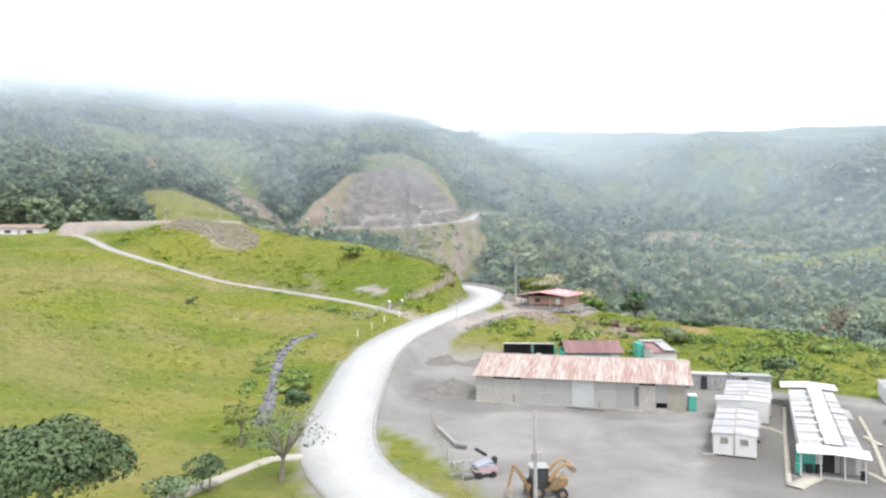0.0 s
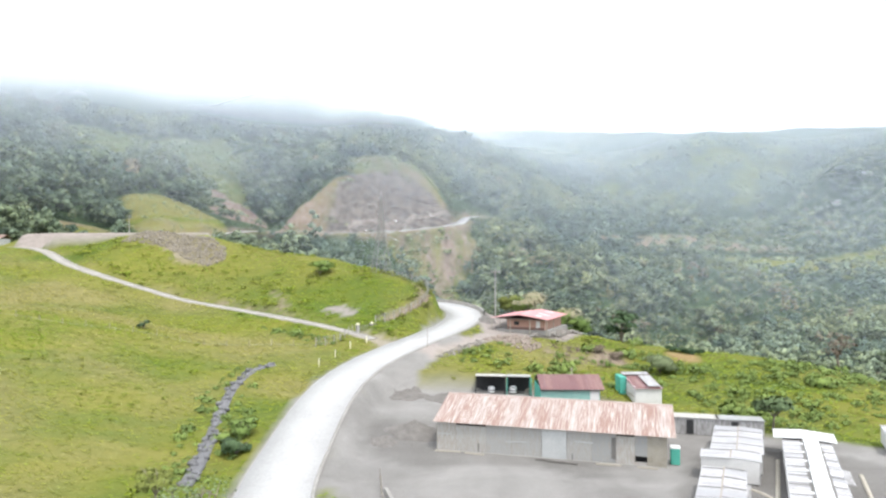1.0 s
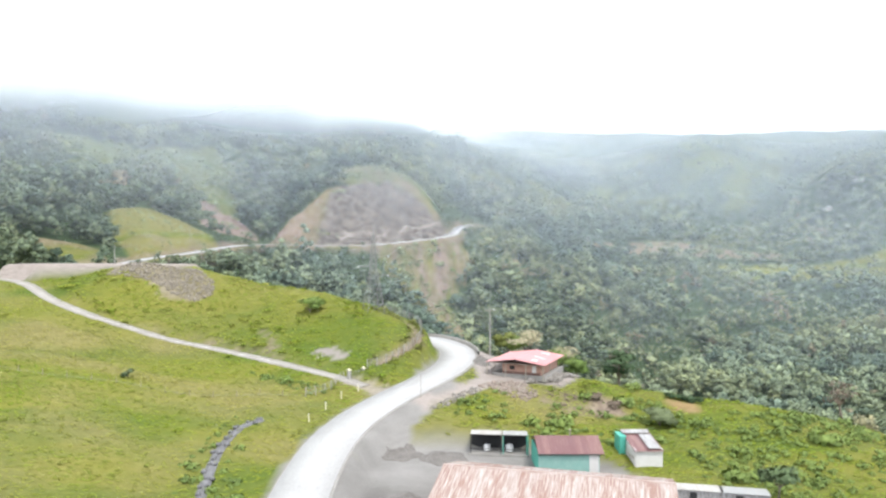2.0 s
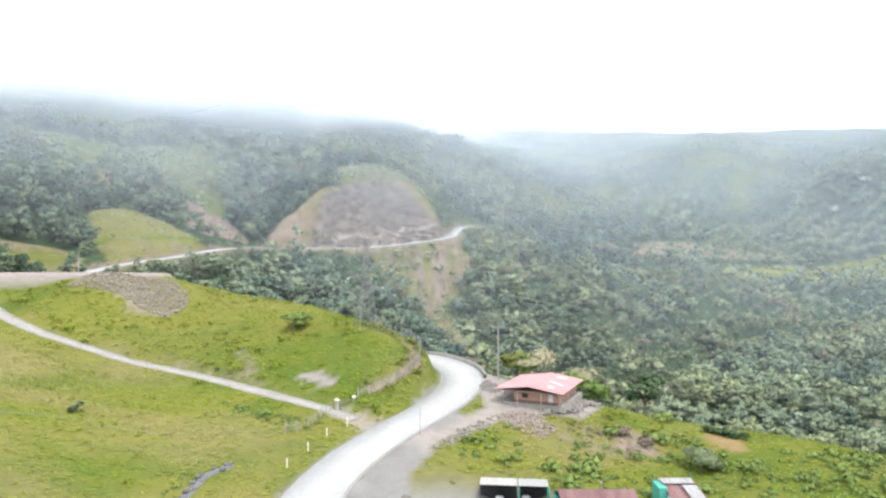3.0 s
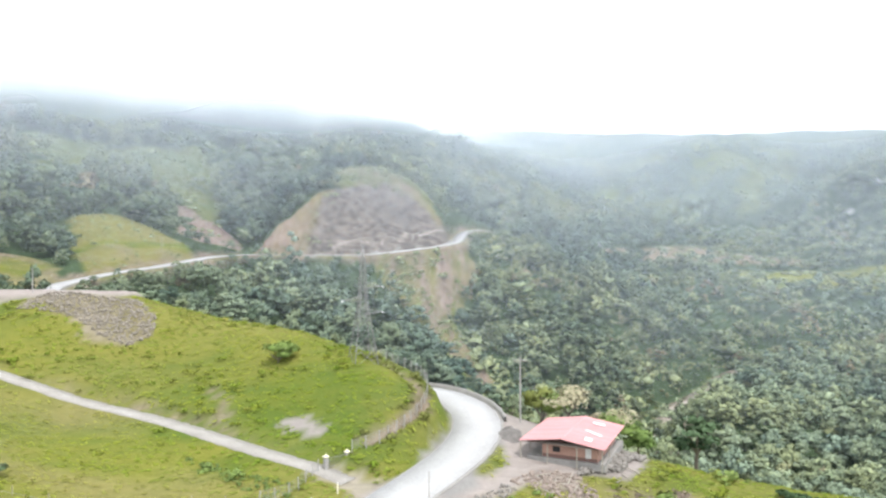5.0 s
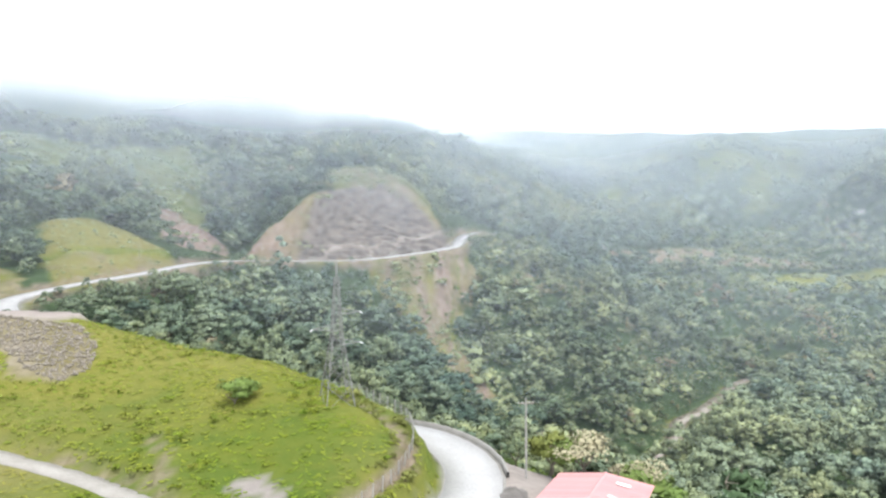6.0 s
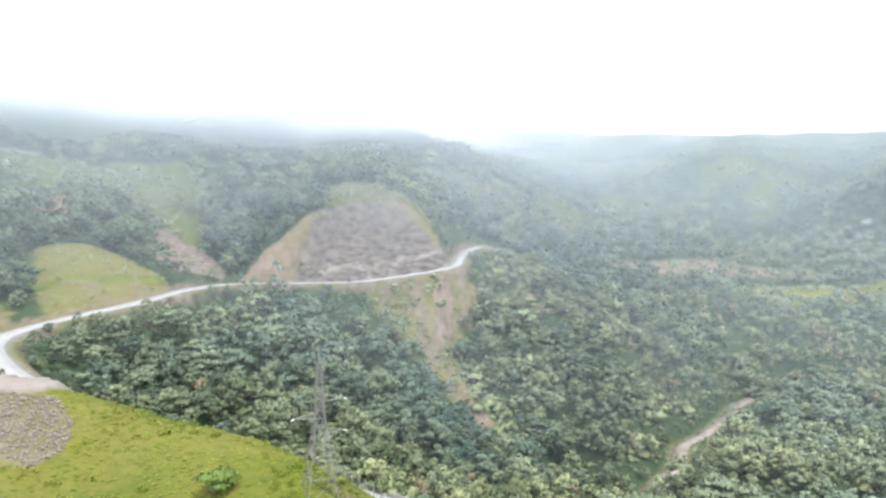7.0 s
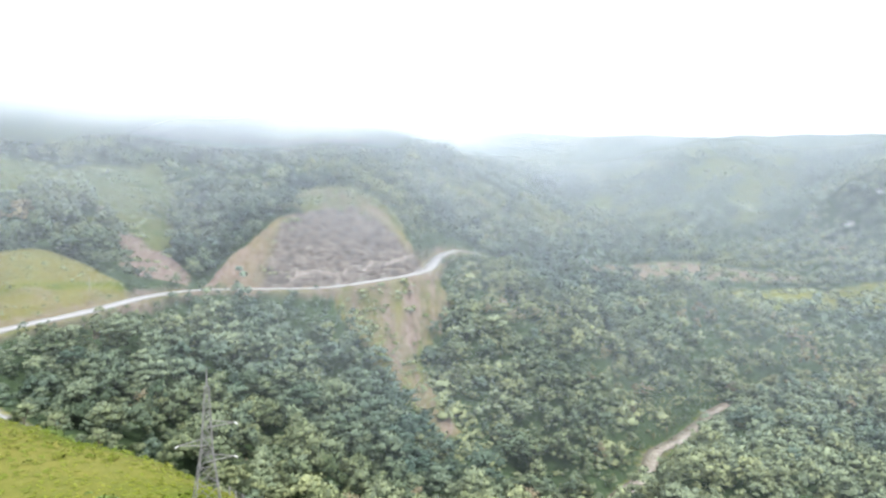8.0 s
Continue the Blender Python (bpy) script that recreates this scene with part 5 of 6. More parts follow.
def digger():
    d = thing("backhoe_loader", "yellow backhoe loader with its arms raised, parked on gravel", "digger", pose(8.7, 60.9, -0.02, 0, 0, 4))
    for y in (-0.95, 0.95):
        wheel(d, -0.55, y, 0.72, 0.45)
        wheel(d, 1.7, y, 0.5, 0.38)
    part("chassis", boxes((0.4, 0, 0.85, 3.4, 0.9, 0.45), bevel=0.05), digger_yellow, d)
    part("bonnet", boxes((1.55, 0, 1.4, 1.6, 1.0, 0.75), bevel=0.1), digger_yellow, d)
    cab = part("cab", boxes((-0.2, 0, 1.3, 1.5, 1.5, 0.6), bevel=0.05), rubber, d)
    for x in (-0.88, 0.5):
        for y in (-0.7, 0.7):
            part("pillar", rods(((x, y, 1.5), (x * 0.92, y * 0.95, 2.7), 0.05, 0.05)), rubber, cab)
    part("glass", boxes((-0.2, 0, 2.1, 1.3, 1.36, 1.05)), glass_dark, cab)
    part("cab_roof", boxes((-0.2, 0, 2.76, 1.65, 1.6, 0.12), bevel=0.05), white_metal, cab, "pale cab roof")
    for y in (-0.75, 0.75):
        part("loader_arm", rods(((0.6, y, 1.6), (1.35, y, 2.65), 0.15, 0.15), ((1.35, y, 2.65), (1.95, y, 3.05), 0.15, 0.13), sides=6), digger_yellow, d)
        part("loader_arm", rods(((1.95, y, 3.05), (2.65, y, 2.85), 0.13, 0.1), sides=6), digger_yellow, d)
        part("lift_ram", rods(((0.9, y, 1.1), (1.8, y, 2.4), 0.06, 0.05)), steel, d)
    part("loader_bucket", prism([(2.35, 2.75), (2.6, 2.98), (2.98, 2.72), (2.9, 2.42), (2.55, 2.35)], -1.1, 1.1), rust_steel, d, "worn steel bucket")
    part("boom", rods(((-1.2, 0, 1.0), (-2.1, 0, 2.4), 0.17, 0.14), ((-2.1, 0, 2.4), (-2.5, 0, 2.85), 0.14, 0.11), sides=6), digger_yellow, d)
    part("dipper", rods(((-2.5, 0, 2.85), (-2.95, 0, 0.9), 0.13, 0.1), sides=6), digger_yellow, d)
    part("boom_ram", rods(((-1.3, 0, 1.5), (-2.2, 0, 2.75), 0.06, 0.05)), steel, d)
    part("back_bucket", prism([(-3.2, 0.15), (-2.7, 0.1), (-2.6, 0.7), (-2.95, 0.95), (-3.2, 0.6)], -0.35, 0.35), wood_grey, d, "worn steel digging bucket")
    for y in (-1.0, 1.0):
        part("stabiliser", boxes((-1.25, y, 0.75, 0.22, 0.16, 1.4)), digger_yellow, d)


digger()


# ---- clutter on the yard ----
def timber(x0, y0, x1, y1, thick, label, z=None, name="timber_beam", mat=None):
    z = ground_at(x0, y0) if z is None else z
    ang = math.degrees(math.atan2(y1 - y0, x1 - x0))
    length = math.hypot(x1 - x0, y1 - y0)
    b = part(name, boxes((0, 0, thick / 2 + 0.02, length, thick, thick), bevel=thick * 0.12), mat or wood_grey, None, label)
    b.matrix_world = pose((x0 + x1) / 2, (y0 + y1) / 2, z, 0, 0, ang)
    return tagged(b, category="beam")


timber(-0.7, 84.2, 1.5, 76.2, 0.45, "long pale-topped concrete beam lying on the gravel", mat=edge_concrete)
timber(1.4, 76.0, 2.6, 75.5, 0.4, "short dark beam end lying on the gravel", mat=spoil)
timber(3.6, 75.3, 4.6, 73.0, 0.25, "dark pipe lying on the gravel", mat=rubber)
for k, (x, y, a) in enumerate(((17.2, 95.1, 1.5), (18.6, 94.3, 2.2), (20.2, 93.9, 1.0))):
    timber(x, y, x + 1.9, y - 0.5 - 0.1 * k, 0.24, "dark timber lying along the warehouse wall", mat=spoil)


def cart():
    c = thing("scrap_cart", "small faded pink cart under a grey sheet with scrap around", "cart", pose(4.0, 66.6, 0, 0, 0, 14))
    part("bed", boxes((0, 0, 0.62, 2.3, 1.4, 0.12)), wood_grey, c)
    part("side", boxes((0.15, -0.72, 0.72, 1.9, 0.08, 0.55), (1.15, -0.3, 0.78, 0.08, 0.8, 0.5)), pink_paint, c, "faded pink side boards")
    part("grey_sheet", boxes((-0.1, 0.15, 1.08, 1.9, 1.3, 0.5, 10, -12), (0.5, -0.2, 0.98, 1.0, 0.9, 0.4, -15, 8), bevel=0.12), sheet_grey, c, "blue-grey cover sheet")
    part("dark_sack", boxes((1.3, 0.9, 0.75, 0.6, 0.55, 1.5, 30, 8), bevel=0.15), rubber, c, "black sack")
    for x in (-0.7, 0.7):
        wheel(c, x, -0.78, 0.3, 0.15, rubber)
        wheel(c, x, 0.78, 0.3, 0.15, rubber)
    part("shaft", rods(((-1.0, 0, 0.65), (-2.5, -0.1, 0.95), 0.05, 0.04)), wood_grey, c)


def scrap_rack():
    r = thing("scrap_rack", "leaning frame of pale and dark scrap bars", "frame", pose(1.7, 66.4, 0.0, 0, 0, 8))
    for x in (-0.9, 0.0, 0.9):
        part("upright", rods(((x, 0, -0.1), (x + 0.12, 0.2, 1.35), 0.06, 0.05), sides=6), steel, r)
    part("top_bar", rods(((-1.1, 0.1, 1.3), (1.3, 0.2, 1.4), 0.08, 0.08), sides=6), white_metal, r, "pale top bar")
    part("low_bar", rods(((-1.2, -0.3, 0.25), (1.0, 0.3, 0.4), 0.07, 0.06), sides=6), steel, r)
    part("scrap_plate", boxes((0.7, -0.5, 0.2, 1.1, 0.7, 0.35, 25, 12), bevel=0.05), steel, r)


sheet_grey = plain("blue_grey_sheet", (0.16, 0.17, 0.20), (0.27, 0.28, 0.32), 1.5, 8, 0.7)
scrap_rack()


cart()


def heap(name, x, y, r, high, mat, label, category="heap", seed=0.0):
    """A loose heap with an uneven surface."""
    n, rings = 44, 13
    bm = bmesh.new()
    rows = []
    top = bm.verts.new((0, 0, high))
    for k in range(1, rings + 1):
        u = k / rings
        row = []
        for i in range(n):
            a = 2 * math.pi * i / n
            rr = r * u * (1 + 0.13 * math.sin(2 * a + seed) + 0.10 * math.sin(5 * a + 2 * seed))
            z = high * (1 - u) ** 1.2 * (1 + 0.12 * math.sin(3 * a + 7 * u + seed)) - (0.35 if k == rings else 0)
            z += 0.24 * noise.noise(Vector((rr * math.cos(a) * 1.6, rr * math.sin(a) * 1.6, seed)))
            px, py = rr * math.cos(a), rr * math.sin(a)
            row.append(bm.verts.new((px, py, z)))
        rows.append(row)
    lie = [v for row in rows for v in row]
    under = land(np.array([x + v.co.x for v in lie]), np.array([y + v.co.y for v in lie])) - ground_at(x, y)
    for v, dz in zip(lie, under):
        v.co.z += dz
    for i in range(n):
        bm.faces.new((top, rows[0][i], rows[0][(i + 1) % n]))
    for a, b in zip(rows[:-1], rows[1:]):
        for i in range(n):
            j = (i + 1) % n
            bm.faces.new((a[i], b[i], b[j], a[j]))
    ob = part(name, bm, mat, None, label, True)
    ob.matrix_world = pose(x, y, ground_at(x, y))
    return tagged(ob, category=category)


heap("spoil_mound", -0.2, 126.6, 3.4, 1.3, spoil, "dark grey gravel heap at the roadside edge of the yard", seed=1.0)
heap("spoil_mound", 7.0, 124.8, 3.8, 1.1, spoil, "dark grey gravel heap behind the warehouse", seed=2.2)
heap("spoil_mound", 1.6, 107.0, 4.2, 1.7, spoil, "low dark gravel heap against the warehouse", seed=3.1)
heap("spoil_mound", -2.4, 103.0, 2.2, 0.6, spoil, "flattened gravel heap on the yard", seed=4.0)
heap("earth_mound", 16.0, 165.2, 2.7, 1.3, spoil, "dark earth heap beside the house", seed=5.0)
brown_rubble = plain("brown_rubble", (0.17, 0.13, 0.11), (0.30, 0.25, 0.21), 0.8, 5, 0.95, bump=0.8, depth=0.1)

grey_rubble = plain("grey_rubble", (0.14, 0.128, 0.115), (0.27, 0.25, 0.225), 0.8, 5, 0.95, bump=0.8, depth=0.1)


def rubble(name, outline, count, size, mat, label, logs=0, up=0.0):
    """Loose broken stones and dead branches lying over the ground."""
    g = np.random.default_rng(len(label))
    xs, ys = [q[0] for q in outline], [q[1] for q in outline]
    vs, fs, base = [], [], 0
    while base < 8 * count:
        x, y = g.uniform(min(xs), max(xs)), g.uniform(min(ys), max(ys))
        if not inside(np.array([x]), np.array([y]), outline)[0]:
            continue
        s_ = size * math.exp(g.normal(0, 0.45))
        m = pose(x, y, ground_at(x, y) + 0.12 * s_ + up * g.random(), g.uniform(-40, 40), g.uniform(-40, 40), g.uniform(0, 180)) @ Matrix.Diagonal((s_, s_ * 0.75, s_ * 0.55, 1))
        q = CUBE * g.uniform(0.7, 1.15, CUBE.shape)
        vs.append(np.c_[q, np.ones(8)] @ np.array(m).T[:, :3])
        fs.append(CUBE_FACES + base)
        base += 8
    ob_r = tagged(new(name, mesh_from(name, np.vstack(vs), np.vstack(fs), (mat,))), label, "rubble", kind="stuff")
    for k in range(logs):
        x, y = g.uniform(min(xs), max(xs)), g.uniform(min(ys), max(ys))
        a, l = g.uniform(0, 6.28), g.uniform(1.2, 3.4)
        x1, y1 = x + l * math.cos(a), y + l * math.sin(a)
        twig = part("branch", rods(((x, y, ground_at(x, y) + 0.1), (x1, y1, ground_at(x1, y1) + g.uniform(0.1, 0.8)), 0.09, 0.04), sides=5), pale_timber, None, "grey dead branch lying on the slope")
        tagged(twig, category="branch")


rubble("rubble", [(14, 150), (18, 146), (23, 143), (26, 146), (24, 152), (19, 154)], 620, 0.24, brown_rubble, "brown rubble and broken stones below the house", 7)
rubble("rubble", [(24, 151.5), (31, 154), (34, 158.5), (32, 160), (26, 155.5)], 620, 0.28, grey_rubble, "grey stone retaining rubble along the foot of the house", 4, 0.35)
rubble("rubble", [(31, 159), (35, 158), (37, 162), (34, 165), (31.5, 164)], 300, 0.34, grey_rubble, "pale rubble and boards beside the house", 5, 0.4)
rubble("rubble", [(3.5, 139.2), (6, 139.0), (11, 144.2), (15, 147.4), (13.5, 149), (9, 146)], 260, 0.22, grey_rubble, "grey stones along the edge of the road shoulder", 0)
rubble("knoll_stones", STONES, 2600, 0.22, plain("tan_rubble", (0.150, 0.132, 0.108), (0.27, 0.24, 0.20), 0.8, 5, 0.95, bump=0.6, depth=0.06), "tan broken stones spread over the knoll", 0)



# ---- poles, pylon, posts and fences ----
def utility_pole(x, y, high, label, arm=True, lamp=False, r=0.16, mat=None, sink=0.3):
    mat = mat or post_grey
    p = thing("utility_pole", label, "pole", pose(x, y, ground_at(x, y)), "utility poles")
    part("pole", rods(((0, 0, -sink), (0, 0, high), r, r * 0.6), sides=10), mat, p)
    if arm:
        part("crossarm", boxes((0, 0, high - 0.7, 2.2, 0.1, 0.12)), wood_grey, p)
        for k in (-1.0, -0.5, 0.5, 1.0):
            part("insulator", rods(((k, 0, high - 0.64), (k, 0, high - 0.44), 0.05, 0.04)), white_plastic, p)
    if lamp:
        part("meter_box", boxes((0.28, -0.1, high * 0.52, 0.42, 0.3, 0.75), bevel=0.03), white_metal, p, "white metal box")
        part("bracket", boxes((-0.2, -0.1, high * 0.52, 0.3, 0.2, 0.55)), steel, p)
    return p


utility_pole(18.6, 172.5, 11.4, "tall grey concrete utility pole beside the road bend")
utility_pole(7.95, 58.9, 8.0, "grey utility pole with a white box on the yard", False, True, 0.2)
utility_pole(2.9, 142.0, 4.6, "thin dark metal post at the roadside", False, False, 0.06, wood_grey)
utility_pole(-82.3, 203.0, 5.2, "slim pale pole on the gravel platform", False, False, 0.12)
utility_pole(-121, 372, 7, "slim pale pole beside the far road", False, False, 0.12)


def pylon():
    p = thing("pylon", "grey lattice steel transmission pylon standing on the knoll", "pylon", pose(-9.0, 177.5, 19.4, 0, 0, 24))
    high, foot, waist, top = 21.4, 2.4, 0.75, 0.28
    levels = [0, 3.6, 6.6, 9.0, 11.0, 12.8, 14.5, 16.2, 17.9, 19.6]
    half = [foot + (waist - foot) * min(1, z / 11.0) if z < 11 else waist + (top - waist) * (z - 11) / 8.6 for z in levels]
    corners = ((-1, -1), (1, -1), (1, 1), (-1, 1))
    for cx, cy in corners:
        part("leg", rods(((cx * foot, cy * foot, -1.2), (cx * waist, cy * waist, 11.0), 0.08, 0.075), sides=4), steel, p)
        part("leg", rods(((cx * waist, cy * waist, 11.0), (cx * top, cy * top, 19.6), 0.075, 0.06), sides=4), steel, p)
    for k, (z0, z1, a, b) in enumerate(zip(levels[:-1], levels[1:], half[:-1], half[1:])):
        specs = []
        for (ax, ay), (bx, by) in zip(corners, corners[1:] + corners[:1]):
            specs.append(((ax * a, ay * a, z0), (bx * b, by * b, z1), 0.032, 0.032))
            specs.append(((bx * a, by * a, z0), (ax * b, ay * b, z1), 0.032, 0.032))
            specs.append(((ax * b, ay * b, z1), (bx * b, by * b, z1), 0.03, 0.03))
        for spec in specs:
            part("brace", rods(spec, sides=4), steel, p)
    part("mast", rods(((0, 0, 19.6), (0, 0, high + 0.8), 0.14, 0.05), sides=6), steel, p)
    for z, reach, side in ((11.6, 3.6, -1), (14.0, 3.6, 1), (9.4, 3.6, 1)):
        arm = part("arm", rods(((0, 0, z), (side * reach, 0, z + 0.35), 0.08, 0.05), ((0, 0, z + 1.1), (side * reach, 0, z + 0.35), 0.06, 0.05), ((side * 1.2, 0, z + 0.1), (side * 1.2, 0, z + 0.8), 0.04, 0.04), sides=4), steel, p)
        part("insulator", rods(((side * reach, 0, z + 0.35), (side * reach * 1.12, 0, z + 0.1), 0.11, 0.09), sides=8), white_plastic, arm, "white insulator string")


pylon()


def gate():
    g = thing("gate", "steel mesh farm gate between two cream capped pillars", "gate", pose(-10.5, 154.0, 8.2, 0, 0, 40))
    for x in (-1.8, 1.8):
        pillar = part("pillar", boxes((x, 0, 1.0, 0.55, 0.55, 3.0), bevel=0.02), post_grey, g)
        part("cap", boxes((x, 0, 2.58, 0.75, 0.75, 0.18), bevel=0.03), cream_paint, pillar, "cream pillar cap")
        part("ball", rods(((x, 0, 2.66), (x, 0, 2.95), 0.24, 0.08)), cream_paint, pillar)
    leaf = part("gate_leaf", boxes((-1.1, 0.9, 1.0, 0.06, 2.0, 0.06, 0), (-1.1, 0.9, 1.9, 0.06, 2.0, 0.06)), steel, g)
    part("gate_rail", boxes((0.3, 0.15, 1.0, 2.9, 0.06, 0.06), (0.3, 0.15, 2.2, 2.9, 0.06, 0.06)), steel, g)
    for k in range(11):
        part("bar", boxes((-1.1 + 0.28 * k, 0.15, 1.6, 0.04, 0.04, 1.3)), steel, g)
    for k in range(6):
        part("bar", boxes((-1.1, 0.1 + 0.32 * k, 1.4, 0.04, 0.04, 1.1)), steel, leaf)


gate()


def fence(name, line, gap, high, mat, label, wires=4, thick=0.12):
    """Posts with strands between them along a line in plan."""
    pts = bent([(x, y, 0) for x, y in line], gap)
    f = thing(name, label, "fence", pose(pts[0][0], pts[0][1], ground_at(pts[0][0], pts[0][1])))
    base = Vector(f.matrix_world.translation)
    feet = [Vector((x, y, ground_at(x, y))) - base for x, y, _ in pts]
    me_p = None
    for q in feet:
        if me_p is None:
            first_post = part("post", boxes((0, 0, high / 2 - 0.15, thick, thick, high + 0.3)), mat, f)
            first_post.matrix_local = Matrix.Translation(q)
            me_p = first_post.data
        else:
            shared("post", me_p, f, Matrix.Translation(q) @ pose(0, 0, 0, rng.uniform(-3, 3), rng.uniform(-3, 3), rng.uniform(0, 90)))
    for w in range(wires):
        z = high * (0.25 + 0.7 * w / max(1, wires - 1))
        part("wire", rods(*[(a + Vector((0, 0, z)), b + Vector((0, 0, z)), 0.018, 0.018) for a, b in zip(feet[:-1], feet[1:])], sides=3), steel, f)


fence("fence", [(-8.4, 155.2), (-4.5, 157.0), (-1.0, 160.6), (1.6, 165.4), (2.6, 171), (1.4, 177), (-3, 183), (-9, 188)], 1.5, 1.9, post_grey, "concrete post and wire fence along the knoll", 6)
fence("fence", [(-12.8, 151.8), (-14.0, 148.5), (-15.6, 145.4), (-19, 143.4)], 1.5, 1.8, post_grey, "concrete post and wire fence beside the gate", 6)
fence("fence", [(-1.6, 88), (-0.7, 80), (0.4, 72), (1.4, 67), (2.4, 62.5)], 2.4, 1.3, wood_grey, "dark wooden fence posts along the yard edge", 2, 0.1)
fence("fence", [(-19, 143.4), (-40, 141), (-62, 140), (-84, 140)], 4.0, 1.2, wood_grey, "thin wooden fence posts across the pasture", 1, 0.08)


def marker(x, y):
    m = thing("road_marker", "cream and white roadside marker post", "post", pose(x, y, ground_at(x, y)), "roadside marker posts")
    part("post", boxes((0, 0, 0.55, 0.16, 0.16, 1.5)), cream_paint, m)
    part("top", boxes((0, 0, 1.36, 0.18, 0.18, 0.14)), white_wall, m)


for x, y in ((-9.3, 146.2), (-12.1, 142.4), (-14.2, 137.2), (-16.4, 132.4)):
    marker(x, y)


# parapet round the outer side of the bend
def parapet():
    d = np.gradient(HIGHWAY[:, :2], axis=0)
    d /= np.linalg.norm(d, axis=1)[:, None]
    side = np.c_[d[:, 1], -d[:, 0]]
    keep = (HIGHWAY[:, 1] > 168) & (HIGHWAY[:, 1] < 200)
    line = np.c_[HIGHWAY[:, :2] + 4.75 * side, HIGHWAY[:, 2]][keep]
    tagged(new("parapet", ribbon("parapet", line, 0.18, -0.18, 0.75, 1.1, edge_concrete)), "low concrete parapet wall along the road bend", "wall", kind="structure")


parapet()

# stone lined ditch down the pasture
DITCH = bent([(x, y, ground_at(x, y)) for x, y in ((-22.5, 84), (-24.0, 95), (-26.4, 107), (-28.2, 120), (-27.2, 129), (-24.5, 132.6))], 2.0)
ditch = tagged(new("ditch", ribbon("ditch", DITCH, 0.75, -0.75, 0.06, 0.4, stone)), "stone lined drainage ditch running down the pasture", "ditch", kind="structure")
slab = mesh_from("stone", *[np.array(v) for v in (CUBE * 0.55, CUBE_FACES)], (stone,))
for q in DITCH[::1]:
    for k in range(2):
        s_ = 0.7 + 0.6 * rng.random()
        shared("stone", slab, ditch, Matrix.Translation((q[0] + rng.uniform(-0.9, 0.9), q[1] + rng.uniform(-0.6, 0.6), q[2] + 0.12)) @ pose(0, 0, 0, rng.uniform(-20, 20), rng.uniform(-20, 20), rng.uniform(0, 180)) @ Matrix.Diagonal((s_, s_ * 0.8, s_ * 0.7, 1)))
walkway("side_track", [(-13.6, 73.6), (-17.5, 72.2), (-20.5, 68.5), (-23, 63), (-26, 55)], 1.7, "pale gravel side track leaving the road")


# ---- barn and far houses ----
def far_house(x, y, w, d, h, roof_mat, wall_mat, label, turn=0, name="farmhouse"):
    g = thing(name, label, "house", pose(x, y, ground_at(x, y), 0, 0, turn), "far houses")
    part("walls", boxes((0, 0, h / 2 - 0.6, w, d, h + 1.2)), wall_mat, g)
    part("roof", prism([(-d / 2 - 0.5, h), (0, h + d * 0.22), (d / 2 + 0.5, h), (0, h + d * 0.22 - 0.12)], -w / 2 - 0.5, w / 2 + 0.5), roof_mat, g).matrix_local = pose(0, 0, 0, 0, 0, 90)
    for k in (-0.25, 0.25):
        part("window", boxes((w * k, -d / 2 - 0.02, h * 0.55, w * 0.14, 0.05, h * 0.35)), dark_void, g)
    part("door", boxes((0, -d / 2 - 0.02, 1.0, 0.9, 0.05, 2.0)), wood_grey, g)


far_house(-133, 217, 13, 6, 2.6, plain("brown_roof", (0.16, 0.10, 0.08), (0.26, 0.18, 0.15), 1, 6), white_wall, "low white farmhouse with a brown roof beside the track", 6, "farmhouse")
for x, y, w in ((106, 640, 7), (171, 722, 8), (467, 832, 9), (487, 834, 8), (527, 838, 10), (118, 648, 5)):
    far_house(x, y, w, 6, 3.0, white_metal, white_wall, "small white house with a pale roof on a far hillside", rng.uniform(-20, 20), "cottage")


def car(x, y, turn, label):
    c = thing("car", label, "car", pose(x, y, ground_at(x, y), 0, 0, turn))
    body = part("body", prism([(-2.2, 0.45), (2.2, 0.45), (2.25, 0.85), (1.3, 0.98), (0.7, 1.5), (-1.0, 1.52), (-1.5, 1.0), (-2.2, 0.95)], -0.85, 0.85), steel, c)
    part("glass", prism([(1.15, 1.02), (0.66, 1.44), (-0.95, 1.46), (-1.35, 1.02)], -0.87, 0.87), glass_dark, body)
    for wx in (-1.35, 1.4):
        for wy in (-0.78, 0.78):
            w = part("wheel", rods(((wx, wy - 0.1, 0.32), (wx, wy + 0.1, 0.32), 0.32, 0.32), sides=18), rubber, c)
            part("rim", rods(((wx, wy - 0.12, 0.32), (wx, wy + 0.12, 0.32), 0.18, 0.18), sides=12), steel, w)
    for wy in (-0.6, 0.6):
        part("headlight", boxes((2.24, wy, 0.75, 0.06, 0.3, 0.14)), white_plastic, c)


car(56.6, 85.0, 62, "grey saloon car parked beside the huts")
hut(64.0, 95.0, -25, 7.0, 4.0, "white prefabricated site hut at the yard edge")


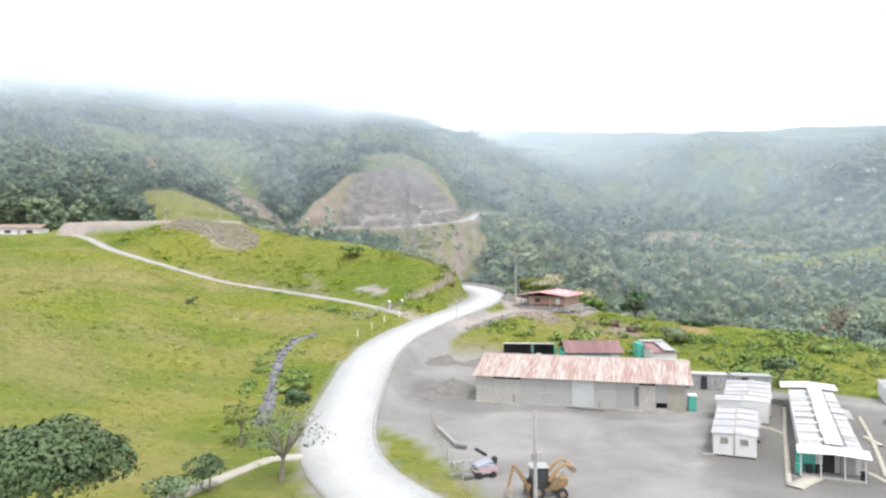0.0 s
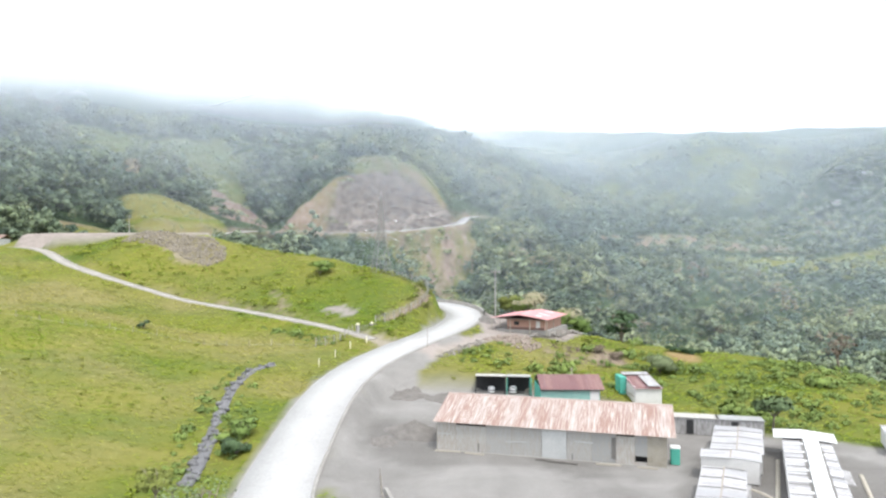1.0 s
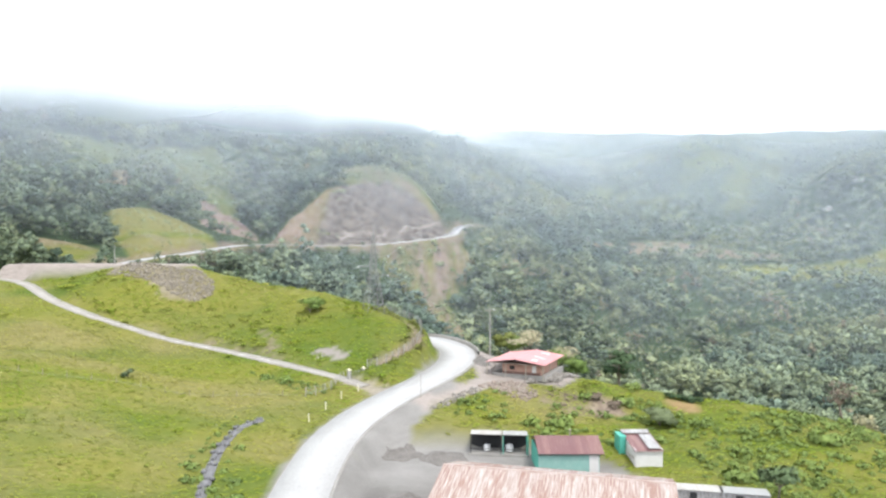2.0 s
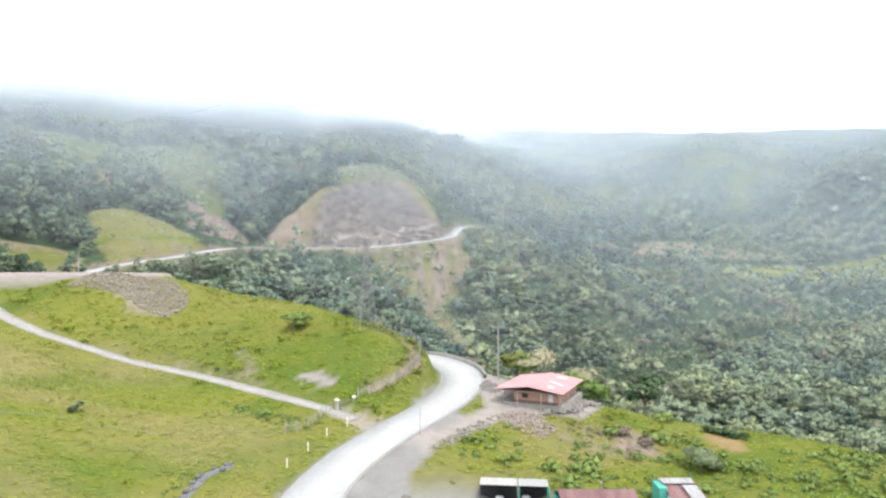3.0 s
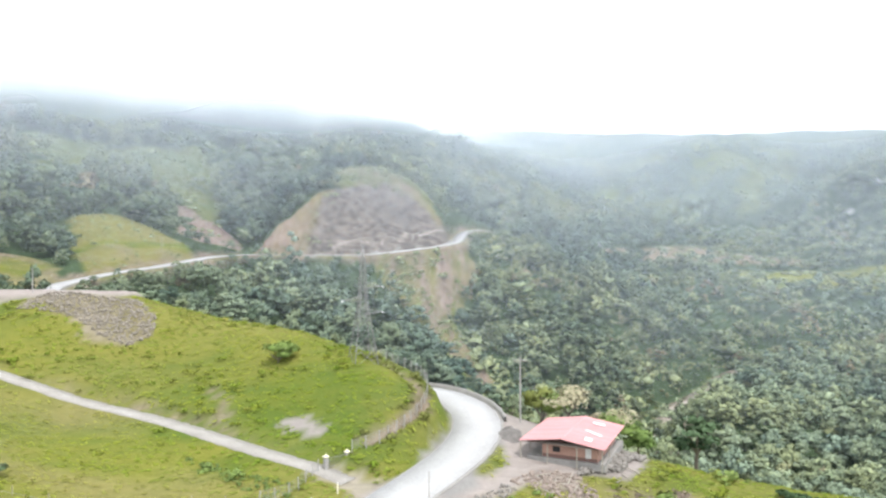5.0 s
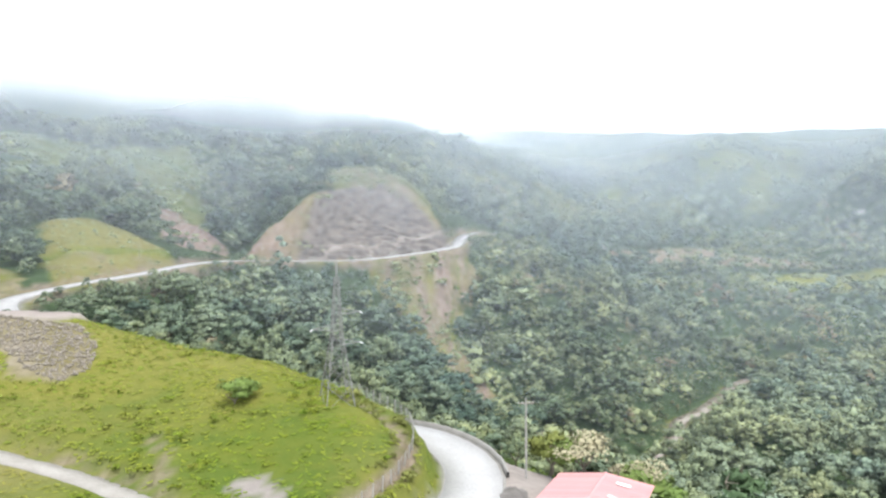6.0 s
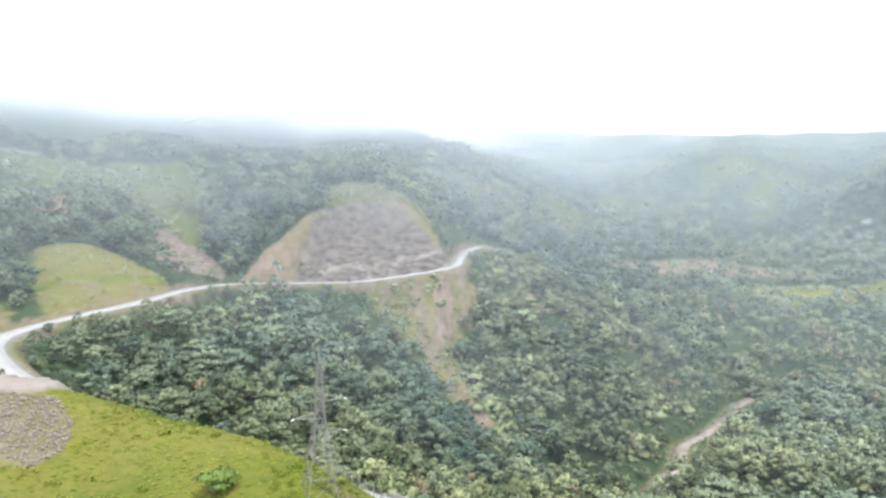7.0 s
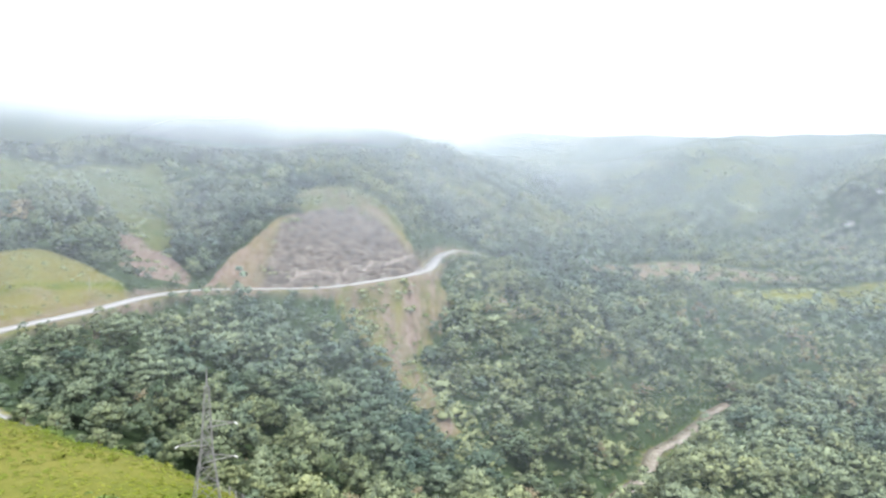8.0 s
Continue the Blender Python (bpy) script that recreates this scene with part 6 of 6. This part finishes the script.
# ---- single trees and shrubs ----
rng = np.random.default_rng(5)
blossom = plain("cream_blossom", (0.26, 0.245, 0.14), (0.47, 0.43, 0.29), 1.5, 7, 0.8)
yellow_leaves = leaf_material("yellow_green_leaves", (0.075, 0.10, 0.025), (0.18, 0.20, 0.05), (0.2, 0.19, 0.06))
fresh_leaves = leaf_material("fresh_leaves", (0.060, 0.110, 0.028), (0.165, 0.235, 0.058), (0.18, 0.21, 0.06))
dark_leaves = leaf_material("dark_leaves", (0.026, 0.056, 0.028), (0.098, 0.150, 0.066), (0.14, 0.155, 0.07))
brown_leaves = leaf_material("brown_twigs", (0.115, 0.090, 0.070), (0.22, 0.175, 0.135), (0.17, 0.13, 0.10))


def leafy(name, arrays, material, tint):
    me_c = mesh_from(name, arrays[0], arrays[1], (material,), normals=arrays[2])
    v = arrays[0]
    # Tint rises with height: lit tops and shaded undersides put into the colour.
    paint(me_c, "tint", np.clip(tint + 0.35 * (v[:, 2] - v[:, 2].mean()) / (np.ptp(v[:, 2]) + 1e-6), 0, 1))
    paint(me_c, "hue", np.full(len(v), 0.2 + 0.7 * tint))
    return me_c


def tree(x, y, high, radius, label, material=None, lobes=9, cards=60, card=0.7, tint=0.45, core=True, stem=0.4, limbs=6, bloom=None, name="tree", category="tree", group="", flat=0.66, seed=None, tiers=0):
    """A trunk with limbs that bear an uneven crown of leaf clumps."""
    r = np.random.default_rng(int(abs(x * 13 + y * 7)) if seed is None else seed)
    t = thing(name, label, category, pose(x, y, ground_at(x, y)), group)
    foot = high * stem
    girth = 0.035 * high
    specs = [((0, 0, -0.4), (0.05 * high * r.uniform(-1, 1), 0.05 * high * r.uniform(-1, 1), foot), girth, girth * 0.7)]
    fork = Vector(specs[0][1])
    tips = []
    for k in range(limbs):
        a = 2 * math.pi * (k + r.uniform(-0.3, 0.3)) / limbs
        tip = fork + Vector((radius * 0.6 * math.cos(a), radius * 0.6 * math.sin(a), (high - foot) * r.uniform(0.35, 0.75)))
        specs.append((fork, tip, girth * 0.5, girth * 0.18))
        for _ in range(2):
            twig = tip + Vector((r.uniform(-1, 1), r.uniform(-1, 1), r.uniform(0.1, 0.7))) * radius * 0.4
            specs.append((tip, twig, girth * 0.2, girth * 0.07))
    part("trunk", rods(*specs, sides=7), bark, t)
    if tiers:
        arrays = dome_crown(r, radius, (high - foot) * 1.15, tiers, cards, card, flat, 0.3)
    else:
        arrays = crown_arrays(r, radius, high - foot * 0.8, lobes, cards, card, core, flat)
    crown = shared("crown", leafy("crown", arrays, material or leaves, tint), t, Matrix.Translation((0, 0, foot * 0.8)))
    if bloom:
        top = crown_arrays(r, radius * 0.95, high - foot * 0.8, lobes, max(8, int(cards * 1.1)), card * 0.95, False, flat)
        v, f, n = top
        keep = v[f].mean(1)[:, 2] > np.quantile(v[:, 2], 0.12)
        shared("blossom", mesh_from("blossom", v + (0, 0, 0.35), f[keep], (bloom,), normals=n), t, Matrix.Translation((0, 0, foot * 0.8)), "cream blossom")
    return t


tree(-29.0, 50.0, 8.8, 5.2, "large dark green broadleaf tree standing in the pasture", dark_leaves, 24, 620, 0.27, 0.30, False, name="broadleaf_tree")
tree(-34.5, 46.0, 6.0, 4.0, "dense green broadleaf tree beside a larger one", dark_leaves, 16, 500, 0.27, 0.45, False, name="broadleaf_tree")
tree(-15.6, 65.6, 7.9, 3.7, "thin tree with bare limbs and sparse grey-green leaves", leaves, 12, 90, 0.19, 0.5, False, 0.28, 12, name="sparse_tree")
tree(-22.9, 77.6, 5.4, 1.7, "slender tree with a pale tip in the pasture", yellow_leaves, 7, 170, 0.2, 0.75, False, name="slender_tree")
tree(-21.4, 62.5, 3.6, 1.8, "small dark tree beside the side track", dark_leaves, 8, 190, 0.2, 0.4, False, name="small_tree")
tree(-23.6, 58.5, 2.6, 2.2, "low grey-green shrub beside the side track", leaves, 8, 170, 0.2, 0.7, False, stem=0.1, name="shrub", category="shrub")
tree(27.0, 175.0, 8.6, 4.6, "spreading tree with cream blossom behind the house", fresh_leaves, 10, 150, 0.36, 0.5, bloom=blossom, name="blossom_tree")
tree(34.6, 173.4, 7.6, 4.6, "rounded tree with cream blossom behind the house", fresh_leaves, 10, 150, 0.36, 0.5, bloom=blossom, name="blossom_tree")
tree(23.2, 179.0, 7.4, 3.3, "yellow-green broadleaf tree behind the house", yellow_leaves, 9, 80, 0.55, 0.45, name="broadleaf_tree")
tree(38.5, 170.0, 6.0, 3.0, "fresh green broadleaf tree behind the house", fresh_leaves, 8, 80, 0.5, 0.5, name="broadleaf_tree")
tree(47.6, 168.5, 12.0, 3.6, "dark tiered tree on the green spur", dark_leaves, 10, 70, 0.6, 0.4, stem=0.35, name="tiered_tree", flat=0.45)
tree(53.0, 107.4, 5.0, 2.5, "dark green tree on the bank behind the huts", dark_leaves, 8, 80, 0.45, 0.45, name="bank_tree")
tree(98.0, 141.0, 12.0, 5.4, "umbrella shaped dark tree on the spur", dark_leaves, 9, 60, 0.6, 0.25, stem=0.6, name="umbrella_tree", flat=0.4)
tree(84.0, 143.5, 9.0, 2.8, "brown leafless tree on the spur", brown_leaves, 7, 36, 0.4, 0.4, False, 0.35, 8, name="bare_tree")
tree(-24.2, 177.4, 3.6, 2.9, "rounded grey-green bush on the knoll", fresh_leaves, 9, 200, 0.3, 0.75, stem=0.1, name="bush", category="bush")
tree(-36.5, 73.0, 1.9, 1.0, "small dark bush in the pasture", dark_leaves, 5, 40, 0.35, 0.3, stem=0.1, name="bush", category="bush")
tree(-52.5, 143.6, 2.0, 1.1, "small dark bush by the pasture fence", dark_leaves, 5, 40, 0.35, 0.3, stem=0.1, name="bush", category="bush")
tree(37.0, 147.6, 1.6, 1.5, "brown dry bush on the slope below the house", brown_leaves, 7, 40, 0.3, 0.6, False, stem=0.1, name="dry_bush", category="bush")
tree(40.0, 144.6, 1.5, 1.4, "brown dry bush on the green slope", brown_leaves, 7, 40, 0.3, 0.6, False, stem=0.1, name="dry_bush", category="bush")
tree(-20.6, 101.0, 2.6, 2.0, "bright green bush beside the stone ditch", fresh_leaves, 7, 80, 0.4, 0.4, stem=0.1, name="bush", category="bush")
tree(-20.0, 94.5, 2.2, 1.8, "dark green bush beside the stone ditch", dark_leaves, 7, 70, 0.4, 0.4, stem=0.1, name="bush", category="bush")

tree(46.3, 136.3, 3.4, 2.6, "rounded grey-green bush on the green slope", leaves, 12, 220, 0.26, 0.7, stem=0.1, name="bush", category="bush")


def hedge(x0, y0, x1, y1, label):
    r = np.random.default_rng(31)
    h = thing("hedge", label, "hedge", pose(x0, y0, ground_at(x0, y0)))
    n = 9
    vs, fs, ns, base = [], [], [], 0
    for k in range(n):
        u = k / (n - 1)
        x, y = x0 + (x1 - x0) * u, y0 + (y1 - y0) * u
        v, f, w = crown_arrays(r, 0.9, 1.3, 4, 36, 0.35)
        ns.append(w)
        vs.append(v + (x - x0, y - y0, ground_at(x, y) - ground_at(x0, y0)))
        fs.append(f + base)
        base += len(v)
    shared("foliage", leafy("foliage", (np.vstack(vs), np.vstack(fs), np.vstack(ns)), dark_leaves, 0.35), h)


hedge(52.5, 149.6, 57.0, 145.0, "clipped dark hedge along the top of the spur")

# trees along the edge of the wood
edge_kinds = []
for k in range(6):
    edge_kinds.append(tree(300 + 30 * k, -60, 9.0 + 0.5 * k, 4.4, "broadleaf forest tree with a dense green crown", forest_leaves, 9, 44, 0.48, 0.25 + 0.11 * k, tiers=11 + k % 3, flat=0.5 + 0.05 * k, stem=0.35, name="forest_tree", group="trees at the edge of the wood", seed=50 + k))
X, Y = scattered(rng, -70, 105, 186, 236, 6.4)
ok = (covers(X, Y)[0] > 0.5) & (np.minimum(beside(X, Y, HIGHWAY)[0], beside(X, Y, BACK_ROAD)[0]) > 8.5)
X, Y = X[ok], Y[ok]
Z = land(X, Y)
first_of = [True] * 6
for x, y, z in zip(X, Y, Z):
    k = int(rng.integers(6))
    near_road = min(float(beside(np.array([x]), np.array([y]), HIGHWAY)[0][0]), float(beside(np.array([x]), np.array([y]), BACK_ROAD)[0][0]))
    size = rng.uniform(0.62, 1.05) * (0.5 + 0.5 * float(smooth(near_road, 8, 22)))
    m = pose(x, y, z - 0.2, 0, 0, rng.uniform(0, 360)) @ Matrix.Diagonal((size, size, size * rng.uniform(0.85, 1.15), 1))
    if first_of[k]:
        edge_kinds[k].matrix_world = m
        first_of[k] = False
    else:
        copy_thing(edge_kinds[k], m)


def shrubs(name, x0, x1, y0, y1, gap, chance, size, material, label, where):
    X, Y = scattered(rng, x0, x1, y0, y1, gap)
    kinds = [dome_crown(rng, rng.uniform(0.9, 1.3), rng.uniform(0.7, 1.2), 5, 16, 0.22, 0.7, 0.2, True) for _ in range(8)]
    road = np.minimum(np.minimum(beside(X, Y, HIGHWAY)[0], beside(X, Y, BACK_ROAD)[0]), beside(X, Y, TRACK)[0] + 2)
    ok = where(X, Y) & (rng.random(len(X)) < chance(X, Y)) & (road > 7) & (in_yard(X, Y) < 0.05) & ~inside(X, Y, APRON)
    for bx, by, br in ((26, 161, 12), (26, 120, 9), (40, 123, 7), (16, 128, 7)):
        ok &= np.hypot(X - bx, Y - by) > br
    X, Y = X[ok], Y[ok]
    places = np.c_[X, Y, land(X, Y) - 0.15, size * np.exp(rng.normal(0, 0.4, len(X))), np.clip(0.5 + 0.25 * ripple(X, Y, 8, 1.0) + rng.normal(scale=0.2, size=len(X)), 0, 1), np.zeros(len(X))]
    tagged(new(name, many(name, kinds, places, rng, material)), label, "shrubs", kind="stuff")


shrubs("slope_shrubs", 4, 170, 108, 172, 1.7, lambda x, y: np.clip(0.40 + 0.75 * ripple(x, y, 5, 3.0) + 0.35 * smooth(x, 44, 70) - 1.0 * smooth(y + 0.35 * (x - 40), 147, 154), 0, 0.9), 0.80, fresh_leaves, "low green shrubs and weeds on the slope",
       lambda x, y: (y < edge_of_wood(x)) & (y > np.interp(x, [0, 20, 40, 60, 90, 170], [134, 124, 118, 106, 96, 70])))
shrubs("knoll_shrubs", -70, 2, 150, 206, 2.6, lambda x, y: np.clip(-0.14 + 0.25 * ripple(x, y, 6, 9.0), 0, 0.2), 0.34, fresh_leaves, "scattered weeds and low shrubs on the knoll",
       lambda x, y: (land_side(x, y) > 4) & ~inside(x, y, STONES) & ~inside(x, y, PLATFORM))
shrubs("wood_margin", -90, 170, 160, 250, 2.4, lambda x, y: 0.75 + 0 * x, 1.35, fresh_leaves, "tangled green undergrowth along the wood",
       lambda x, y: (np.abs(y - edge_of_wood(x) - 2) < 5) & (y > edge_of_wood(x) - 1.5))
shrubs("ditch_weeds", -32, -16, 80, 134, 1.5, lambda x, y: np.clip(0.35 + 0.5 * ripple(x, y, 4, 2.0), 0, 0.8), 0.6, fresh_leaves, "green weeds along the stone ditch",
       lambda x, y: (beside(x, y, DITCH)[0] > 1.0) & (beside(x, y, DITCH)[0] < 4.2))
shrubs("scar_weeds", -32, 44, 374, 486, 2.3, lambda x, y: np.clip(0.45 + 0.5 * ripple(x * 1.6, y * 0.4, 5, 6.0) - 0.45 * smooth(x, -4, 22), 0, 0.9), 0.7, fresh_leaves, "green scrub on the landslip scar",
       lambda x, y: inside(x, y, SCAR))

shrubs("lush_grass", -34, -12, 143, 160, 0.9, lambda x, y: np.clip(0.75 + 0.4 * ripple(x, y, 2, 5.0), 0, 1), 0.42, fresh_leaves, "tall bright green grass below the track",
       lambda x, y: inside(x, y, [(-31, 156.5), (-24, 153), (-15, 147.5), (-15, 144.5), (-19, 145), (-27, 150), (-34, 156)]))
shrubs("groove_weeds", -10, 4, 156, 186, 0.9, lambda x, y: np.clip(0.6 + 0.4 * ripple(x, y, 2, 5.0), 0, 1), 0.45, yellow_leaves, "lime green weeds along the fence groove",
       lambda x, y: (beside(x, y, GROOVE)[0] > 1.0) & (beside(x, y, GROOVE)[0] < 2.4))
shrubs("dry_scrub", 24, 44, 137, 154, 1.1, lambda x, y: np.clip(0.45 + 0.5 * ripple(x, y, 2.6, 5.0), 0, 0.9), 0.30, brown_leaves, "brown dry scrub on the slope below the house",
       lambda x, y: inside(x, y, SCRUB))


def low_cover(name, gap, size, where, material, label, box):
    """Tussocks and low bushes that roughen the far meadows."""
    kinds = [dome_crown(rng, 1.0, 0.7, 3, 6, 0.42, 0.6, 0.2, True) for _ in range(6)]
    X, Y = scattered(rng, *box, gap)
    ok = where(X, Y) & (rng.random(len(X)) < 0.45 + 0.5 * ripple(X, Y, 7, 3.0)) & (beside(X, Y, BACK_ROAD)[0] > 7)
    X, Y = X[ok], Y[ok]
    hue = np.clip(0.75 + 0.2 * ripple(X, Y, 9, 2.0), 0, 0.87)
    places = np.c_[X, Y, land(X, Y) - 0.1, size * np.exp(rng.normal(0, 0.5, len(X))), np.clip(0.8 + rng.normal(scale=0.2, size=len(X)), 0, 1), hue]
    tagged(new(name, many(name, kinds, places, rng, material)), label, "shrubs", kind="stuff")


low_cover("mound_tussocks", 1.7, 0.45, lambda x, y: inside(x, y, MOUND), forest_leaves, "yellow-green tussocks on the cut mound", (-165, -108, 318, 398))
low_cover("cap_scrub", 2.4, 1.1, lambda x, y: (np.hypot((x + 34) / 40, (y - 508) / 26) < 1) & (y > 494), forest_leaves, "scrub and dry grass above the rock cut", (-78, 10, 480, 536))
low_cover("ridge_scrub", 4.6, 1.2, lambda x, y: inside(x, y, RIDGE_MEADOW), forest_leaves, "scattered scrub on the ridge meadow", (-330, -120, 448, 536))
low_cover("scar_scrub", 2.2, 1.3, lambda x, y: inside(x, y, SCAR) & (x + 0.18 * (y - 430) < 12 + 8 * ripple(x, y, 8, 2.0)), forest_leaves, "green scrub over the older part of the landslip", (-30, 46, 368, 488))
low_cover("hill_scrub", 4.0, 1.5, lambda x, y: inside(x, y, LEFT_SCRUB), forest_leaves, "green scrub over the cleared hillside", (-340, -110, 400, 640))
low_cover("slip_scrub", 2.6, 0.9, lambda x, y: inside(x, y, SLIP) & (y > 440) | inside(x, y, CUT) & (x < -54), forest_leaves, "thin scrub on the earth slips", (-152, -50, 412, 498))
low_cover("bank_scrub", 2.3, 1.7, lambda x, y: ((beside(x, y, SLIDE)[0] < 26) & ~inside(x, y, SCAR_SOIL)) | ((beside(x, y, RIVER)[0] > 10) & (beside(x, y, RIVER)[0] < 26) & (y > 345) & (x < 225)), forest_leaves, "low green scrub on the river banks and below the slide", (0, 235, 335, 545))
low_cover("valley_scrub", 6.5, 2.6, lambda x, y: (y > 640) & (covers(x, y)[0] < 0.5), forest_leaves, "scattered scrub on the valley pastures", (60, 640, 640, 1150))


# ---- grass ----
def tufts(name, x0, x1, y0, y1, gap, label):
    X, Y = scattered(rng, x0, x1, y0, y1, gap)
    w, g, r, s, straw_here, dust_here, clay_here = covers(X, Y)[:7]
    road = np.minimum(beside(X, Y, HIGHWAY)[0], beside(X, Y, TRACK)[0] + 2.6)
    ok = (w < 0.5) & (g < 0.3) & (r < 0.5) & (s < 0.5) & (dust_here < 0.4) & (clay_here < 0.4) & (road > 5.2) & (np.abs(X) < 0.74 * Y + 12) & (rng.random(len(X)) < 0.62 + 0.4 * ripple(X, Y, 3.4, 2.0))
    X, Y, straw_here = X[ok], Y[ok], straw_here[ok]
    Z = land(X, Y)
    n = len(X)
    nearer = (0.45 + 0.55 * smooth(Y, 55, 130))[:, None]
    vs, fs = [], []
    lie = unit(np.c_[land(X - 1, Y) - land(X + 1, Y), land(X, Y - 1) - land(X, Y + 1), np.full(n, 2.0)] + rng.normal(scale=0.25, size=(n, 3)))
    for k in range(2):
        nor = np.c_[land(X - 1, Y) - land(X + 1, Y), land(X, Y - 1) - land(X, Y + 1), np.full(n, 2.0)] / 2 + rng.normal(scale=0.16, size=(n, 3))
        nor /= np.linalg.norm(nor, axis=1)[:, None]
        e = np.cross(nor, np.c_[rng.normal(scale=0.5, size=n), np.ones(n), np.zeros(n)])
        e /= np.linalg.norm(e, axis=1)[:, None]
        f = np.cross(nor, e)
        long, wide = rng.uniform(0.25, 0.6, (n, 1)) * nearer, rng.uniform(0.10, 0.22, (n, 1)) * nearer
        at = np.c_[X, Y, Z + 0.03] + rng.normal(scale=0.22, size=(n, 3)) * (1, 1, 0.15)
        vs.append(np.stack([at - e * long - f * wide, at + e * long - f * wide * 0.6, at + e * long * 0.3 + f * wide, at - e * long * 0.8 + f * wide * 0.7], 1).reshape(-1, 3))
        fs.append(np.arange(4 * n).reshape(n, 4) + 4 * n * k)
    me_g = mesh_from(name, np.vstack(vs), np.vstack(fs), (grass_blades,), normals=np.tile(np.repeat(lie, 4, 0), (2, 1)))
    t = np.clip(0.55 + 0.35 * ripple(X, Y, 9, 4.0) + rng.normal(scale=0.12, size=n), 0, 1)
    paint(me_g, "tint", np.tile(np.repeat(t, 4), 2))
    paint(me_g, "hue", np.tile(np.repeat(straw_here, 4), 2))
    tagged(new(name, me_g), label, "grass", kind="stuff")


def blades_material():
    m, t, p = nodes_of("grass_blades")
    c = ramp_between(t, attribute_of(t, "tint").outputs["Fac"], (0.082, 0.124, 0.018), (0.146, 0.164, 0.028), 0, 1)
    c = mixed(t, mixed(t, 0.65, (0, 0, 0), attribute_of(t, "hue").outputs["Color"]), c, (0.190, 0.165, 0.068))
    geo = t.nodes.new("ShaderNodeNewGeometry")
    c = mixed(t, 1.0, c, ramp_between(t, geo.outputs["Random Per Island"], (0.88, 0.90, 0.90), (1.12, 1.10, 1.06), 0, 1), "MULTIPLY")
    t.nodes.remove(p)
    lit, passed, both = t.nodes.new("ShaderNodeBsdfDiffuse"), t.nodes.new("ShaderNodeBsdfTranslucent"), t.nodes.new("ShaderNodeAddShader")
    for k, n in enumerate((lit, passed)):
        t.links.new(c, n.inputs["Color"])
        t.links.new(n.outputs[0], both.inputs[k])
    t.links.new(both.outputs[0], t.nodes["Material Output"].inputs["Surface"])
    return m


grass_blades = blades_material()
tufts("pasture_grass", -125, -8, 52, 206, 0.85, "tufted yellow-green pasture grass on the hillside")
tufts("slope_grass", -12, 120, 60, 172, 0.8, "tufted green grass on the slopes beside the yard")


def tussocks(name, x0, x1, y0, y1, gap, label):
    """Rank clumps that stand above the grazed sward, thicker in drifts."""
    kinds = [crown_arrays(rng, rng.uniform(0.6, 1.1), rng.uniform(0.2, 0.4), 2, 14, 0.24, False, 0.22) for _ in range(8)]
    kinds = [(v, f, unit(0.35 * n + (0, 0, 1))) for v, f, n in kinds]
    X, Y = scattered(rng, x0, x1, y0, y1, gap)
    w, g, r, s, straw_here, dust_here, clay_here = covers(X, Y)[:7]
    road = np.minimum(beside(X, Y, HIGHWAY)[0], beside(X, Y, TRACK)[0] + 2.6)
    drift = -0.02 + 0.40 * ripple(X * 0.7, Y, 4.2, 6.0) + 0.3 * ripple(X, Y, 1.9, 1.0) + 0.2 * (land_side(X, Y) > 0)
    ok = (w < 0.5) & (g < 0.3) & (r < 0.5) & (s < 0.4) & (dust_here < 0.4) & (clay_here < 0.4) & (road > 5.4) & (np.abs(X) < 0.74 * Y + 12) & (rng.random(len(X)) < drift)
    ok &= ~inside(X, Y, STONES) & ~inside(X, Y, PLATFORM)
    X, Y, straw_here = X[ok], Y[ok], straw_here[ok]
    n = len(X)
    size = np.exp(rng.normal(0, 0.35, n)) * (0.55 + 0.45 * smooth(Y, 60, 140)) * (0.75 + 0.35 * (land_side(X, Y) > 0))
    tint = np.clip(0.50 + 0.25 * ripple(X, Y, 6, 4.0) + rng.normal(scale=0.22, size=n), 0, 1)
    hue = np.clip(straw_here + rng.normal(scale=0.2, size=n), 0, 1)
    places = np.c_[X, Y, land(X, Y) - 0.12, size, tint, hue]
    tagged(new(name, many(name, kinds, places, rng, grass_blades)), label, "grass", kind="stuff")


tussocks("pasture_tussocks", -110, -6, 66, 206, 1.35, "rank yellow-green grass clumps over the pasture")
tussocks("slope_tussocks", -6, 110, 108, 170, 1.6, "rank green grass clumps on the slope below the house")
